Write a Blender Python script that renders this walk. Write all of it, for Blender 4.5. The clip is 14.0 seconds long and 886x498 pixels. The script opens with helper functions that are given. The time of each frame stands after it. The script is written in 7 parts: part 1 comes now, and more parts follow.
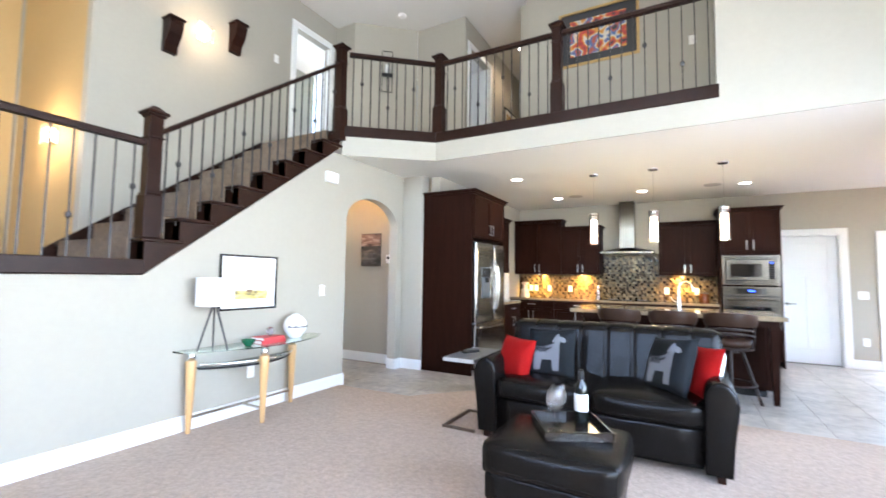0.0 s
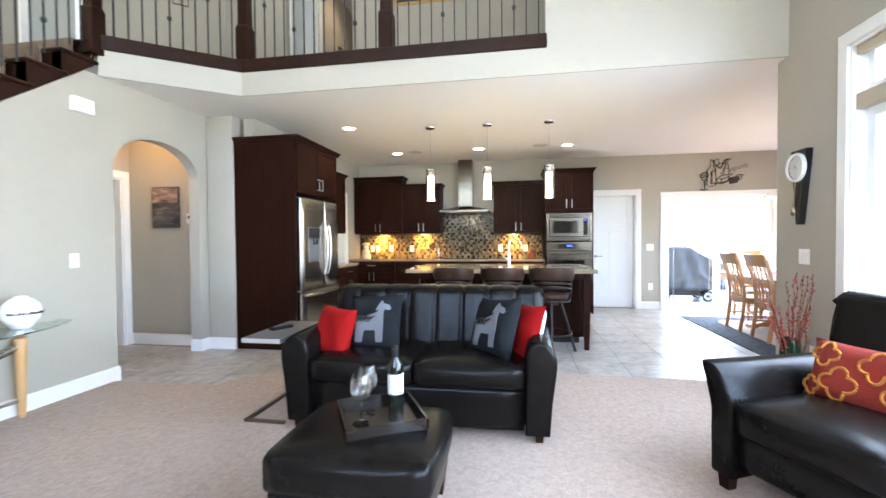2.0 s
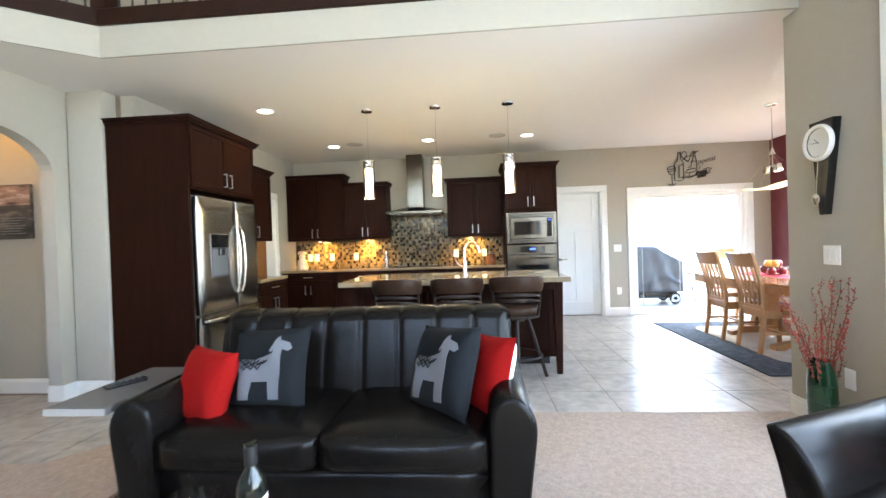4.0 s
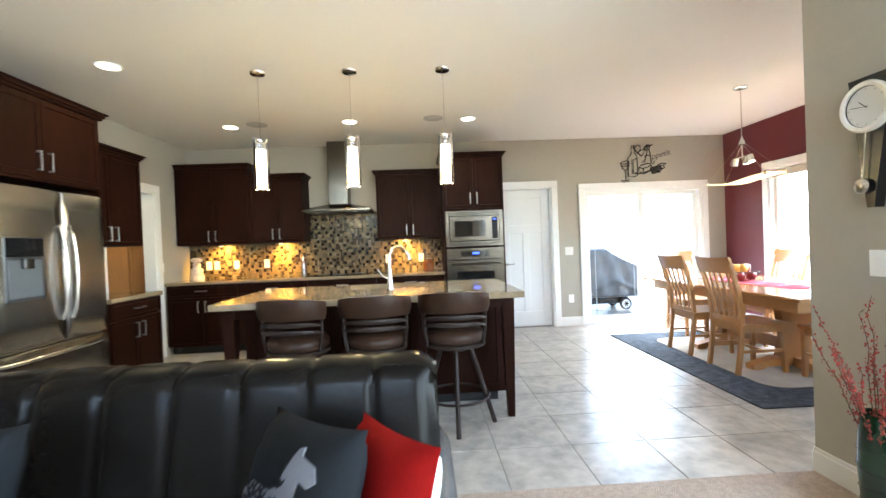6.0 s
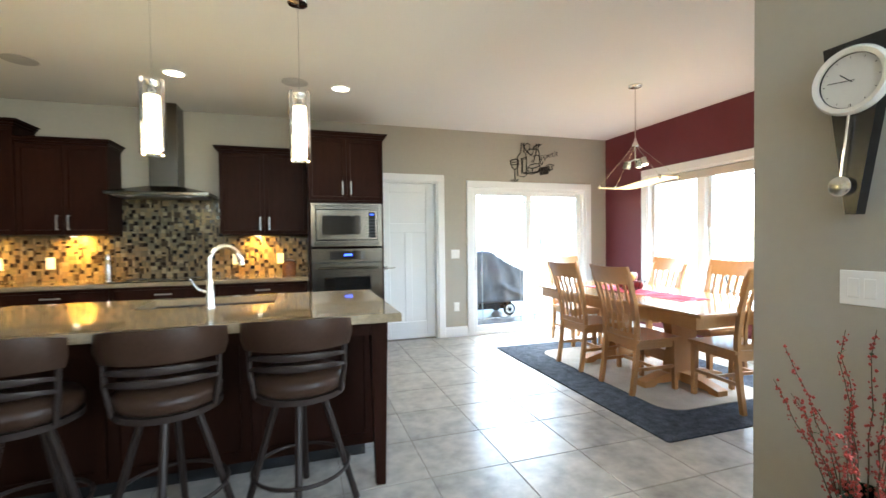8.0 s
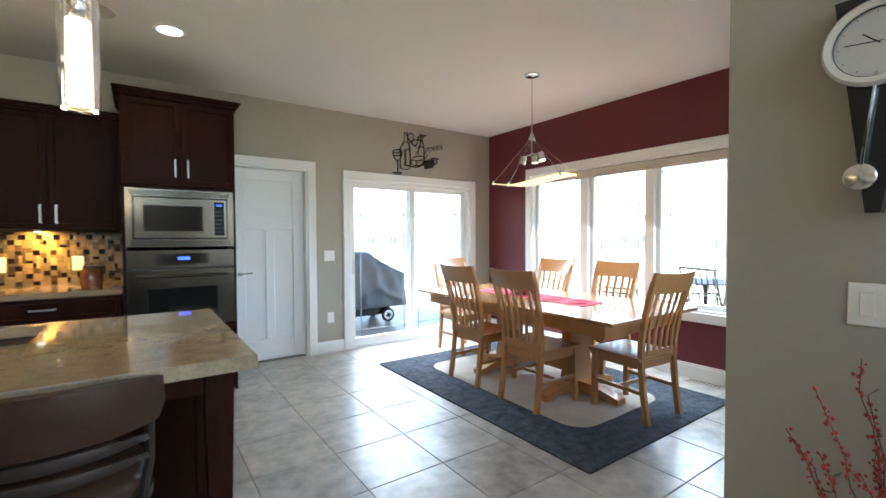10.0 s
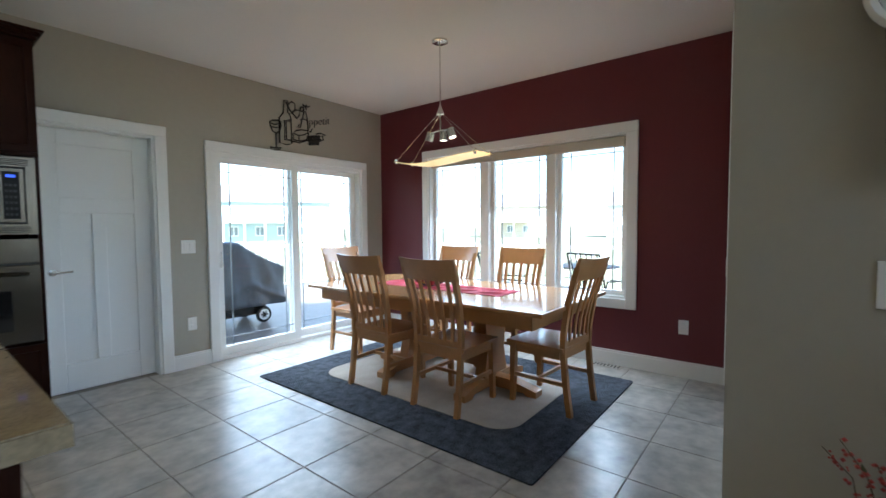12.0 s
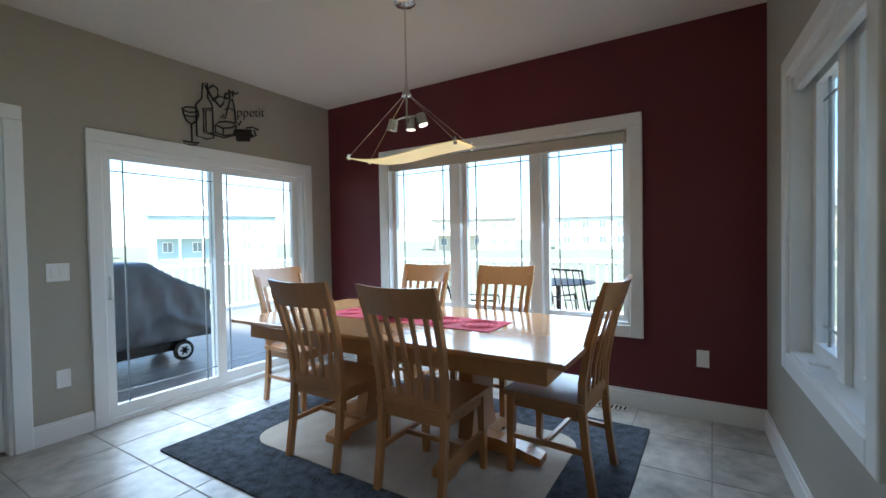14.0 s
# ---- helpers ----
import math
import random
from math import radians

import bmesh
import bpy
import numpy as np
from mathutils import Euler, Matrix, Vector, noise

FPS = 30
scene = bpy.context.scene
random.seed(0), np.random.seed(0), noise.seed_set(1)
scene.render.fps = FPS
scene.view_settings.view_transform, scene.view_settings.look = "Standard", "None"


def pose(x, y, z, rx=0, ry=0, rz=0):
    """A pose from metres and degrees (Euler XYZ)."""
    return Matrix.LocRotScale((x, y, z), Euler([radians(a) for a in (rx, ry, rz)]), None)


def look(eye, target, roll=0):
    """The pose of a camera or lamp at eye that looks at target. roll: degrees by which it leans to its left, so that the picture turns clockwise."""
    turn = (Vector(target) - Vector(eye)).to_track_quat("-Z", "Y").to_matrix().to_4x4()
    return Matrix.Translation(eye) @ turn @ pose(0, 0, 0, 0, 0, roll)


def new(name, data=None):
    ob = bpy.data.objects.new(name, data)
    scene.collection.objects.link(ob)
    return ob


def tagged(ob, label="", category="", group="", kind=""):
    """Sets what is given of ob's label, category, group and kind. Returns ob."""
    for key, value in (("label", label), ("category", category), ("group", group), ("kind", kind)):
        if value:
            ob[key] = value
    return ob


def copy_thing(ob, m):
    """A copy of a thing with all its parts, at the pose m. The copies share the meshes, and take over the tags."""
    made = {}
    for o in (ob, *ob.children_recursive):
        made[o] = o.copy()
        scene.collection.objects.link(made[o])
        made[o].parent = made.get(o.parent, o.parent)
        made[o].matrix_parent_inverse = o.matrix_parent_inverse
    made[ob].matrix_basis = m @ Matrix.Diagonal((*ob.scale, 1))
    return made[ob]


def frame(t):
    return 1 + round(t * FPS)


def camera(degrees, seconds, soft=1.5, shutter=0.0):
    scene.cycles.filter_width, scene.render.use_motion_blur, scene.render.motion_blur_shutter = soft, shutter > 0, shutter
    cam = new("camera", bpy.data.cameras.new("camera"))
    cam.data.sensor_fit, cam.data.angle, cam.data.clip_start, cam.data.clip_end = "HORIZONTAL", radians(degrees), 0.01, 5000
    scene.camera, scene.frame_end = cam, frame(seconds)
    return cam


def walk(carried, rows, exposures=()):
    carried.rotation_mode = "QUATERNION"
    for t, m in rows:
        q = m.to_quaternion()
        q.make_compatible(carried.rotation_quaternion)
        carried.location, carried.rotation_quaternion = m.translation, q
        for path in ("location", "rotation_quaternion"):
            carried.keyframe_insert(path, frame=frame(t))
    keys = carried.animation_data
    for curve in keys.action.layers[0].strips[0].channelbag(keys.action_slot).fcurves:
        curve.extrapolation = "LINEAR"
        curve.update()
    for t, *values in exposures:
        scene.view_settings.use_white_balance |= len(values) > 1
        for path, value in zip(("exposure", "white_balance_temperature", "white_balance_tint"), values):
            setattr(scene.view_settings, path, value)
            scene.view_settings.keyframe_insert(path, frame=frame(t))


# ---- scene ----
cam = camera(91.4, 14.0, shutter=0.5)
PATH = [
    (0, (0.43, 1.511, 1.276), (-0.542, 3.253, 1.41), 0.8),
    (0.5, (0.411, 1.57, 1.272), (-0.364, 3.413, 1.331), 0.6),
    (1, (0.414, 1.7, 1.256), (-0.173, 3.611, 1.259), 0.3),
    (1.5, (0.459, 1.885, 1.256), (0.008, 3.833, 1.227), -0.1),
    (2, (0.489, 2.12, 1.267), (0.144, 4.09, 1.224), -0.5),
    (2.5, (0.491, 2.375, 1.257), (0.239, 4.358, 1.219), -0.9),
    (3, (0.469, 2.605, 1.263), (0.273, 4.595, 1.229), -1.4),
    (3.2, (0.473, 2.69, 1.256), (0.274, 4.68, 1.227), -1.6),
    (5.5, (0.596, 3.843, 1.265), (0.623, 5.842, 1.244), -2.5),
    (6, (0.644, 4.087, 1.273), (0.739, 6.085, 1.251), -2.3),
    (6.5, (0.68, 4.327, 1.277), (0.879, 6.317, 1.246), -1.9),
    (7, (0.694, 4.546, 1.282), (1.044, 6.515, 1.242), -1.5),
    (7.5, (0.776, 4.726, 1.278), (1.255, 6.667, 1.242), -1.1),
    (8, (0.875, 4.936, 1.292), (1.49, 6.838, 1.249), -0.7),
    (10.5, (1.048, 5.733, 1.3), (2.32, 7.274, 1.231), -0.4),
    (11, (1.058, 5.849, 1.297), (2.446, 7.286, 1.205), -0.5),
    (11.5, (1.082, 5.978, 1.273), (2.573, 7.307, 1.173), -0.4),
    (12, (1.17, 6.122, 1.261), (2.735, 7.363, 1.16), -0.4),
    (12.5, (1.319, 6.273, 1.263), (2.934, 7.449, 1.179), -0.6),
    (13, (1.471, 6.42, 1.271), (3.123, 7.546, 1.202), -0.7),
    (13.5, (1.604, 6.57, 1.271), (3.283, 7.655, 1.216), -1.0),
    (14, (1.731, 6.707, 1.269), (3.428, 7.765, 1.226), -1.0),
]
EXPOSURES = [(0.0, 4.10, 5900, 13), (3.0, 3.88, 6000, 10), (5.5, 3.82, 6350, 7), (7.0, 3.72, 6350, 5), (8.0, 3.50, 6300, 4), (10.5, 2.72, 5950, 4), (12.0, 2.12, 5800, 3), (14.0, 1.68, 5600, 2)]
walk(cam, [(t, look(eye, target, roll)) for t, eye, target, roll in PATH], EXPOSURES)

# ---- world and light ----
world = bpy.data.worlds.new("sky")
scene.world = world
world.use_nodes = True
wn = world.node_tree.nodes
sky = wn.new("ShaderNodeTexSky")
sky.sky_type = 'NISHITA'
sky.sun_disc = False
sky.sun_elevation = radians(50)
sky.sun_rotation = radians(215)
sky.dust_density = 0.6
wn["Background"].inputs["Strength"].default_value = 0.15
world.node_tree.links.new(sky.outputs[0], wn["Background"].inputs["Color"])


def lamp(name, kind, m, power, color=(1, 1, 1), size=(1, 1), angle=0.5, spot=60, blend=0.5, spread=180):
    data = bpy.data.lights.new(name, kind)
    data.energy, data.color = power if kind == 'SUN' else power * 0.65, color
    if kind == 'AREA':
        data.shape, data.size, data.size_y = 'RECTANGLE', size[0], size[1]
        data.spread = radians(spread)
    elif kind == 'SUN':
        data.angle = radians(angle)
    elif kind == 'SPOT':
        data.spot_size, data.spot_blend, data.shadow_soft_size = radians(spot), blend, size[0]
    else:
        data.shadow_soft_size = size[0]
    ob = new(name, data)
    ob.matrix_world = m
    return ob


DAY = (0.76, 0.87, 1.0)
lamp("sun", 'SUN', look((-20, -28, 40), (0, 0, 0)), 4.5, (1, 0.95, 0.87), angle=3)
# daylight in the window openings
lamp("daylight_great_room", 'AREA', look((2.76, 2.9, 1.5), (-3, 2.7, 0.5)), 42, DAY, (5.0, 2.0))
lamp("daylight_back_windows", 'AREA', look((-0.4, -1.96, 3.65), (-0.8, 6, 3.0)), 15, DAY, (4.4, 2.5))
lamp("daylight_dining", 'AREA', look((5.28, 8.37, 1.35), (3.7, 8.4, -0.9)), 23, DAY, (2.2, 1.35), spread=115)
lamp("daylight_sliding_door", 'AREA', look((3.9, 10.5, 1.05), (4.0, 8.9, -0.9)), 16, DAY, (1.6, 1.8), spread=95)
lamp("daylight_side_window", 'AREA', look((3.85, 6.2, 1.4), (3.7, 9, 0.4)), 0.1, DAY, (1.3, 1.2))

# ---- materials ----


def nodes_of(name):
    m = bpy.data.materials.new(name)
    m.use_nodes = True
    return m, m.node_tree.nodes, m.node_tree.links, m.node_tree.nodes["Principled BSDF"]


def M(name, base, rough=0.5, metal=0.0, var=0.08, scale=6.0, fine=60.0, bump=0.0, bscale=120.0, stretch=(1, 1, 1),
      coat=0.0, rvar=0.1, rand=0.0, spec=0.5, world=False):
    """Surface with colour variation at two scales, uneven gloss and fine relief."""
    m, n, l, p = nodes_of(name)
    tc = n.new("ShaderNodeTexCoord")
    mp = n.new("ShaderNodeMapping")
    mp.inputs["Scale"].default_value = stretch
    geo = n.new("ShaderNodeNewGeometry")
    l.new(geo.outputs["Position"] if world else tc.outputs["Object"], mp.inputs["Vector"])
    a, b = n.new("ShaderNodeTexNoise"), n.new("ShaderNodeTexNoise")
    a.inputs["Scale"].default_value, b.inputs["Scale"].default_value = scale, fine
    a.inputs["Detail"].default_value = b.inputs["Detail"].default_value = 4
    for t in (a, b):
        l.new(mp.outputs[0], t.inputs["Vector"])
    add = n.new("ShaderNodeMath")
    add.operation = 'ADD'
    l.new(a.outputs[0], add.inputs[0])
    l.new(b.outputs[0], add.inputs[1])
    last = add
    if rand:
        info = n.new("ShaderNodeObjectInfo")
        k = n.new("ShaderNodeMath")
        k.operation = 'MULTIPLY_ADD'
        k.inputs[1].default_value = rand
        l.new(info.outputs["Random"], k.inputs[0])
        l.new(add.outputs[0], k.inputs[2])
        sub = n.new("ShaderNodeMath")
        sub.operation = 'SUBTRACT'
        l.new(k.outputs[0], sub.inputs[0])
        sub.inputs[1].default_value = rand / 2
        last = sub
    ramp = n.new("ShaderNodeMapRange")
    ramp.inputs[1].default_value, ramp.inputs[2].default_value = 0.6, 1.4
    ramp.inputs[3].default_value, ramp.inputs[4].default_value = 1 - var, 1 + var
    ramp.clamp = False
    l.new(last.outputs[0], ramp.inputs[0])
    mix = n.new("ShaderNodeVectorMath")
    mix.operation = 'SCALE'
    mix.inputs[0].default_value = base[:3]
    l.new(ramp.outputs[0], mix.inputs["Scale"])
    l.new(mix.outputs[0], p.inputs["Base Color"])
    rr = n.new("ShaderNodeMapRange")
    rr.inputs[1].default_value, rr.inputs[2].default_value = 0.3, 0.7
    rr.inputs[3].default_value, rr.inputs[4].default_value = max(0.02, rough - rvar), min(1, rough + rvar)
    l.new(a.outputs[0], rr.inputs[0])
    p.inputs["Roughness"].default_value = rough
    if rough - rvar > 0.4:
        l.new(rr.outputs[0], p.inputs["Roughness"])
    p.inputs["Metallic"].default_value = metal
    p.inputs["Specular IOR Level"].default_value = spec
    p.inputs["Coat Weight"].default_value = coat
    p.inputs["Coat Roughness"].default_value = 0.12
    if bump:
        c = n.new("ShaderNodeTexNoise")
        c.inputs["Scale"].default_value = bscale
        c.inputs["Detail"].default_value = 5
        l.new(mp.outputs[0], c.inputs["Vector"])
        bp = n.new("ShaderNodeBump")
        bp.inputs["Strength"].default_value, bp.inputs["Distance"].default_value = bump, 0.01
        l.new(c.outputs[0], bp.inputs["Height"])
        l.new(bp.outputs[0], p.inputs["Normal"])
    return m


def glow(name, color, strength):
    m, n, l, p = nodes_of(name)
    p.inputs["Base Color"].default_value = (*color, 1)
    p.inputs["Emission Color"].default_value = (*color, 1)
    p.inputs["Emission Strength"].default_value = strength
    return m


def glass(name, color=(1, 1, 1), rough=0.0):
    m, n, l, p = nodes_of(name)
    p.inputs["Base Color"].default_value = (*color, 1)
    p.inputs["Transmission Weight"].default_value = 1.0
    p.inputs["Roughness"].default_value = rough
    p.inputs["IOR"].default_value = 1.45
    return m


def pane_glass(name):
    """Thin window glass: clear with a faint mirror reflection."""
    m, n, l, p = nodes_of(name)
    out = n["Material Output"]
    t, g, mx, f = n.new("ShaderNodeBsdfTransparent"), n.new("ShaderNodeBsdfGlossy"), n.new("ShaderNodeMixShader"), n.new("ShaderNodeLayerWeight")
    g.inputs["Roughness"].default_value = 0.01
    pw_, sc_ = n.new("ShaderNodeMath"), n.new("ShaderNodeMath")
    pw_.operation, sc_.operation = 'POWER', 'MULTIPLY_ADD'
    pw_.inputs[1].default_value, sc_.inputs[1].default_value, sc_.inputs[2].default_value = 5.0, 0.6, 0.02
    l.new(f.outputs["Facing"], pw_.inputs[0])
    l.new(pw_.outputs[0], sc_.inputs[0])
    l.new(sc_.outputs[0], mx.inputs[0])
    l.new(t.outputs[0], mx.inputs[1])
    l.new(g.outputs[0], mx.inputs[2])
    l.new(mx.outputs[0], out.inputs["Surface"])
    return m


WALL = M("greige wall paint", (0.385, 0.357, 0.297), 0.75, var=0.03, scale=1.2, fine=25, bump=0.06, bscale=160)
TAN = M("tan foyer paint", (0.50, 0.34, 0.15), 0.75, var=0.03, scale=1.2, fine=25, bump=0.06, bscale=160)
RED = M("burgundy wall paint", (0.125, 0.018, 0.024), 0.62, var=0.05, scale=1.5, fine=25, bump=0.06, bscale=160)
CEIL = M("white ceiling paint", (0.70, 0.67, 0.62), 0.9, var=0.02, scale=2, fine=60, bump=0.15, bscale=220)
WHITE = M("white trim enamel", (0.80, 0.80, 0.78), 0.35, var=0.015, scale=3, fine=40, rvar=0.06)
PLATE = M("white plastic", (0.82, 0.81, 0.78), 0.35, var=0.01)
CARPET = M("beige pile carpet", (0.50, 0.40, 0.325), 0.97, var=0.22, scale=30, fine=120, bump=1.0, bscale=260, spec=0.1)
TILE = M("beige stone tile", (0.41, 0.38, 0.338), 0.28, var=0.42, scale=4.0, fine=12, bump=0.02, bscale=30, rvar=0.04, rand=0.22, world=True)
GROUT = M("grey grout", (0.26, 0.235, 0.205), 0.9, var=0.1, scale=8, fine=90)
DARK = M("espresso stained wood", (0.017, 0.0058, 0.0034), 0.45, var=0.35, scale=3, fine=26, stretch=(6, 6, 0.7), bump=0.03, bscale=40, spec=0.045)
DARKH = M("espresso stained rail wood", (0.020, 0.0078, 0.0048), 0.38, var=0.3, scale=4, fine=30, stretch=(3, 3, 3), spec=0.14)
OAK = M("honey maple wood", (0.43, 0.205, 0.072), 0.3, var=0.1, scale=3, fine=24, stretch=(7, 7, 0.8), bump=0.02, bscale=50, coat=0.35)
OAKTOP = M("honey maple table top", (0.46, 0.24, 0.10), 0.16, var=0.1, scale=2.5, fine=22, stretch=(8, 0.7, 8), coat=0.6, rvar=0.05)
LEATHER = M("black leather", (0.0060, 0.0050, 0.0044), 0.27, var=0.25, scale=5, fine=60, bump=0.02, bscale=240, spec=0.13, rvar=0.06)
BROWN = M("brown leather", (0.032, 0.0165, 0.0105), 0.3, var=0.25, scale=6, fine=60, bump=0.12, bscale=200, rvar=0.08, spec=0.17)
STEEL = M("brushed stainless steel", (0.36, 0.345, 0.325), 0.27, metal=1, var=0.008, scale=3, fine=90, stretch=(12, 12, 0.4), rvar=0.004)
# same steel, base darkened and browned to stand in for dim room reflections
STEELDIM = M("brushed stainless steel with dim reflections", (0.092, 0.081, 0.066), 0.2, metal=1, var=0.01, scale=3, fine=90, stretch=(0.4, 1, 12), rvar=0.005)
NICKEL = M("satin nickel", (0.66, 0.64, 0.60), 0.25, metal=1, var=0.03)
CHROME = M("polished chrome", (0.85, 0.85, 0.85), 0.07, metal=1, var=0.01, rvar=0.02)
IRON = M("black wrought iron", (0.012, 0.011, 0.011), 0.45, metal=0.3, var=0.2)
BRONZE = M("dark bronze metal", (0.026, 0.018, 0.015), 0.4, spec=0.15, metal=0.15, var=0.2)
GRANITE = M("cream granite", (0.25, 0.195, 0.125), 0.055, var=0.3, scale=14, fine=110, rvar=0.02)
BLACK = M("black plastic", (0.012, 0.012, 0.013), 0.25, var=0.1)
BLACKGLASS = M("black oven glass", (0.010, 0.010, 0.011), 0.05, var=0.05, rvar=0.01)
CLOTHRED = M("red cotton", (0.25, 0.006, 0.005), 0.9, spec=0.1, var=0.12, bump=0.3, bscale=400)
CLOTHGREY = M("charcoal linen", (0.012, 0.0135, 0.0155), 0.9, spec=0.1, var=0.2, fine=150, bump=0.4, bscale=350)
CLOTHPALE = M("pale grey print", (0.15, 0.155, 0.17), 0.9, spec=0.1, var=0.1, fine=120)
RUGDARK = M("charcoal rug pile", (0.066, 0.073, 0.087), 0.97, var=0.9, scale=16, fine=130, bump=0.8, bscale=240, spec=0.1)
RUGPALE = M("taupe rug field", (0.43, 0.375, 0.315), 0.97, var=0.18, scale=7, fine=130, bump=0.6, bscale=240, spec=0.1)
RUNNER = M("pink woven runner", (0.42, 0.025, 0.055), 0.85, var=0.12, fine=180, bump=0.3, bscale=300)
STAIRCARPET = M("brown stair runner", (0.19, 0.138, 0.095), 0.95, var=0.4, scale=14, fine=90, bump=0.5, bscale=240)
GLASS = glass("clear glass")
TOPGLASS = glass("clear table glass", (0.82, 0.95, 0.90))
PANE = pane_glass("window glass")
LAMPGLASS = glow("lit opal glass", (1.0, 0.80, 0.50), 0.8)
SHADE = glow("lit lamp shade", (1.0, 0.80, 0.40), 0.15)
DOWNLIGHT = glow("lit downlight", (1.0, 0.88, 0.70), 1.1)
BLUELED = glow("blue display", (0.05, 0.12, 1.0), 0.28)


# ---- mesh helpers ----
def box(bm, x0, x1, y0, y1, z0, z1, bevel=0.0, seg=1):
    r = bmesh.ops.create_cube(bm, size=1)
    vs = r["verts"]
    bmesh.ops.scale(bm, vec=(x1 - x0, y1 - y0, z1 - z0), verts=vs)
    bmesh.ops.translate(bm, vec=((x0 + x1) / 2, (y0 + y1) / 2, (z0 + z1) / 2), verts=vs)
    if bevel:
        es = {e for v in vs for e in v.link_edges}
        bmesh.ops.bevel(bm, geom=list(es), offset=bevel, segments=seg, profile=0.5, affect='EDGES')
    return bm


def boxes(*rows, bevel=0.0):
    bm = bmesh.new()
    for r in rows:
        box(bm, *r, bevel=bevel)
    return bm


def one(*b, bevel=0.0, seg=1):
    return box(bmesh.new(), *b, bevel=bevel, seg=seg)


def lathe(profile, n=24, bm=None, at=(0, 0, 0), ring=False):
    """Turned shape from (radius, height) pairs."""
    bm = bm or bmesh.new()
    rings = []
    for r, z in profile:
        rings.append([bm.verts.new((at[0] + max(r, 1e-4) * math.cos(2 * math.pi * i / n), at[1] + max(r, 1e-4) * math.sin(2 * math.pi * i / n), at[2] + z)) for i in range(n)])
    for a, b in zip(rings, rings[1:] + (rings[:1] if ring else [])):
        for i in range(n):
            bm.faces.new((a[i], a[(i + 1) % n], b[(i + 1) % n], b[i]))
    if ring:
        return bm
    bm.faces.new(list(reversed(rings[0])))
    bm.faces.new(rings[-1])
    return bm


def tube(points, r, n=8, bm=None, taper=None, closed=False):
    bm = bm or bmesh.new()
    pts = [Vector(p) for p in points]
    rings = []
    up = Vector((0, 0, 1))
    m = len(pts)
    for i, p in enumerate(pts):
        if closed:
            d = (pts[(i + 1) % m] - pts[i - 1]).normalized()
        else:
            d = (pts[min(i + 1, m - 1)] - pts[max(i - 1, 0)]).normalized()
        a = d.cross(up if abs(d.z) < 0.95 else Vector((0, 1, 0))).normalized()
        b = d.cross(a)
        rr = r if taper is None else r + (taper - r) * i / (m - 1)
        rings.append([bm.verts.new(p + (a * math.cos(2 * math.pi * k / n) + b * math.sin(2 * math.pi * k / n)) * rr) for k in range(n)])
    pairs = list(zip(rings, rings[1:])) + ([(rings[-1], rings[0])] if closed else [])
    for a, b in pairs:
        for k in range(n):
            bm.faces.new((a[k], a[(k + 1) % n], b[(k + 1) % n], b[k]))
    if not closed:
        bm.faces.new(list(reversed(rings[0])))
        bm.faces.new(rings[-1])
    return bm


def prism(outline, d0, d1, axis='y', bm=None):
    """Solid from an outline in the plane across axis: (x, z) for y, (y, z) for x, (x, y) for z."""
    bm = bm or bmesh.new()

    def at(p, d):
        return (p[0], d, p[1]) if axis == 'y' else (d, p[0], p[1]) if axis == 'x' else (p[0], p[1], d)
    a = [bm.verts.new(at(p, d0)) for p in outline]
    b = [bm.verts.new(at(p, d1)) for p in outline]
    k = len(outline)
    bm.faces.new(a)
    bm.faces.new(list(reversed(b)))
    for i in range(k):
        bm.faces.new((a[i], b[i], b[(i + 1) % k], a[(i + 1) % k]))
    bmesh.ops.recalc_face_normals(bm, faces=bm.faces[:])
    return bm


def cushion(x0, x1, y0, y1, z0, z1, puff=0.03, n=8, round_=0.35, bm=None):
    """Soft block: rounded corners with swelling faces."""
    bm = bm or bmesh.new()
    old = set(bm.verts)
    bmesh.ops.create_cube(bm, size=2)
    vs = [v for v in bm.verts if v not in old]
    es = list({e for v in vs for e in v.link_edges})
    bmesh.ops.subdivide_edges(bm, edges=es, cuts=n, use_grid_fill=True)
    vs = [v for v in bm.verts if v not in old]
    c = Vector(((x0 + x1) / 2, (y0 + y1) / 2, (z0 + z1) / 2))
    h = Vector(((x1 - x0) / 2, (y1 - y0) / 2, (z1 - z0) / 2))
    rad = min(h) * round_
    for v in vs:
        p = Vector((v.co.x * h.x, v.co.y * h.y, v.co.z * h.z))
        q = Vector([max(-h[i] + rad, min(h[i] - rad, p[i])) for i in range(3)])
        d = p - q
        if d.length > 1e-6:
            p = q + d.normalized() * rad
        u = v.co
        k = (1 - u.x ** 2) * (1 - u.y ** 2) * (1 if abs(u.z) > 0.99 else 0) + (1 - u.x ** 2) * (1 - u.z ** 2) * (1 if abs(u.y) > 0.99 else 0) + (1 - u.z ** 2) * (1 - u.y ** 2) * (1 if abs(u.x) > 0.99 else 0)
        out = Vector((u.x if abs(u.x) > 0.99 else 0, u.y if abs(u.y) > 0.99 else 0, u.z if abs(u.z) > 0.99 else 0))
        v.co = c + p + out * puff * k
    return bm


def turn(bm, m):
    bmesh.ops.transform(bm, matrix=m, verts=bm.verts)
    return bm


def part(name, bm, material, parent=None, label="", smooth=None):
    me = bpy.data.meshes.new(name)
    bm.to_mesh(me)
    bm.free()
    me.materials.append(material)
    ob = new(name, me)
    if smooth is not None:
        me.shade_smooth()
        if smooth < 180:
            me.set_sharp_from_angle(angle=radians(smooth))
    if parent:
        ob.parent = parent
    if label:
        ob["label"] = label
    return ob


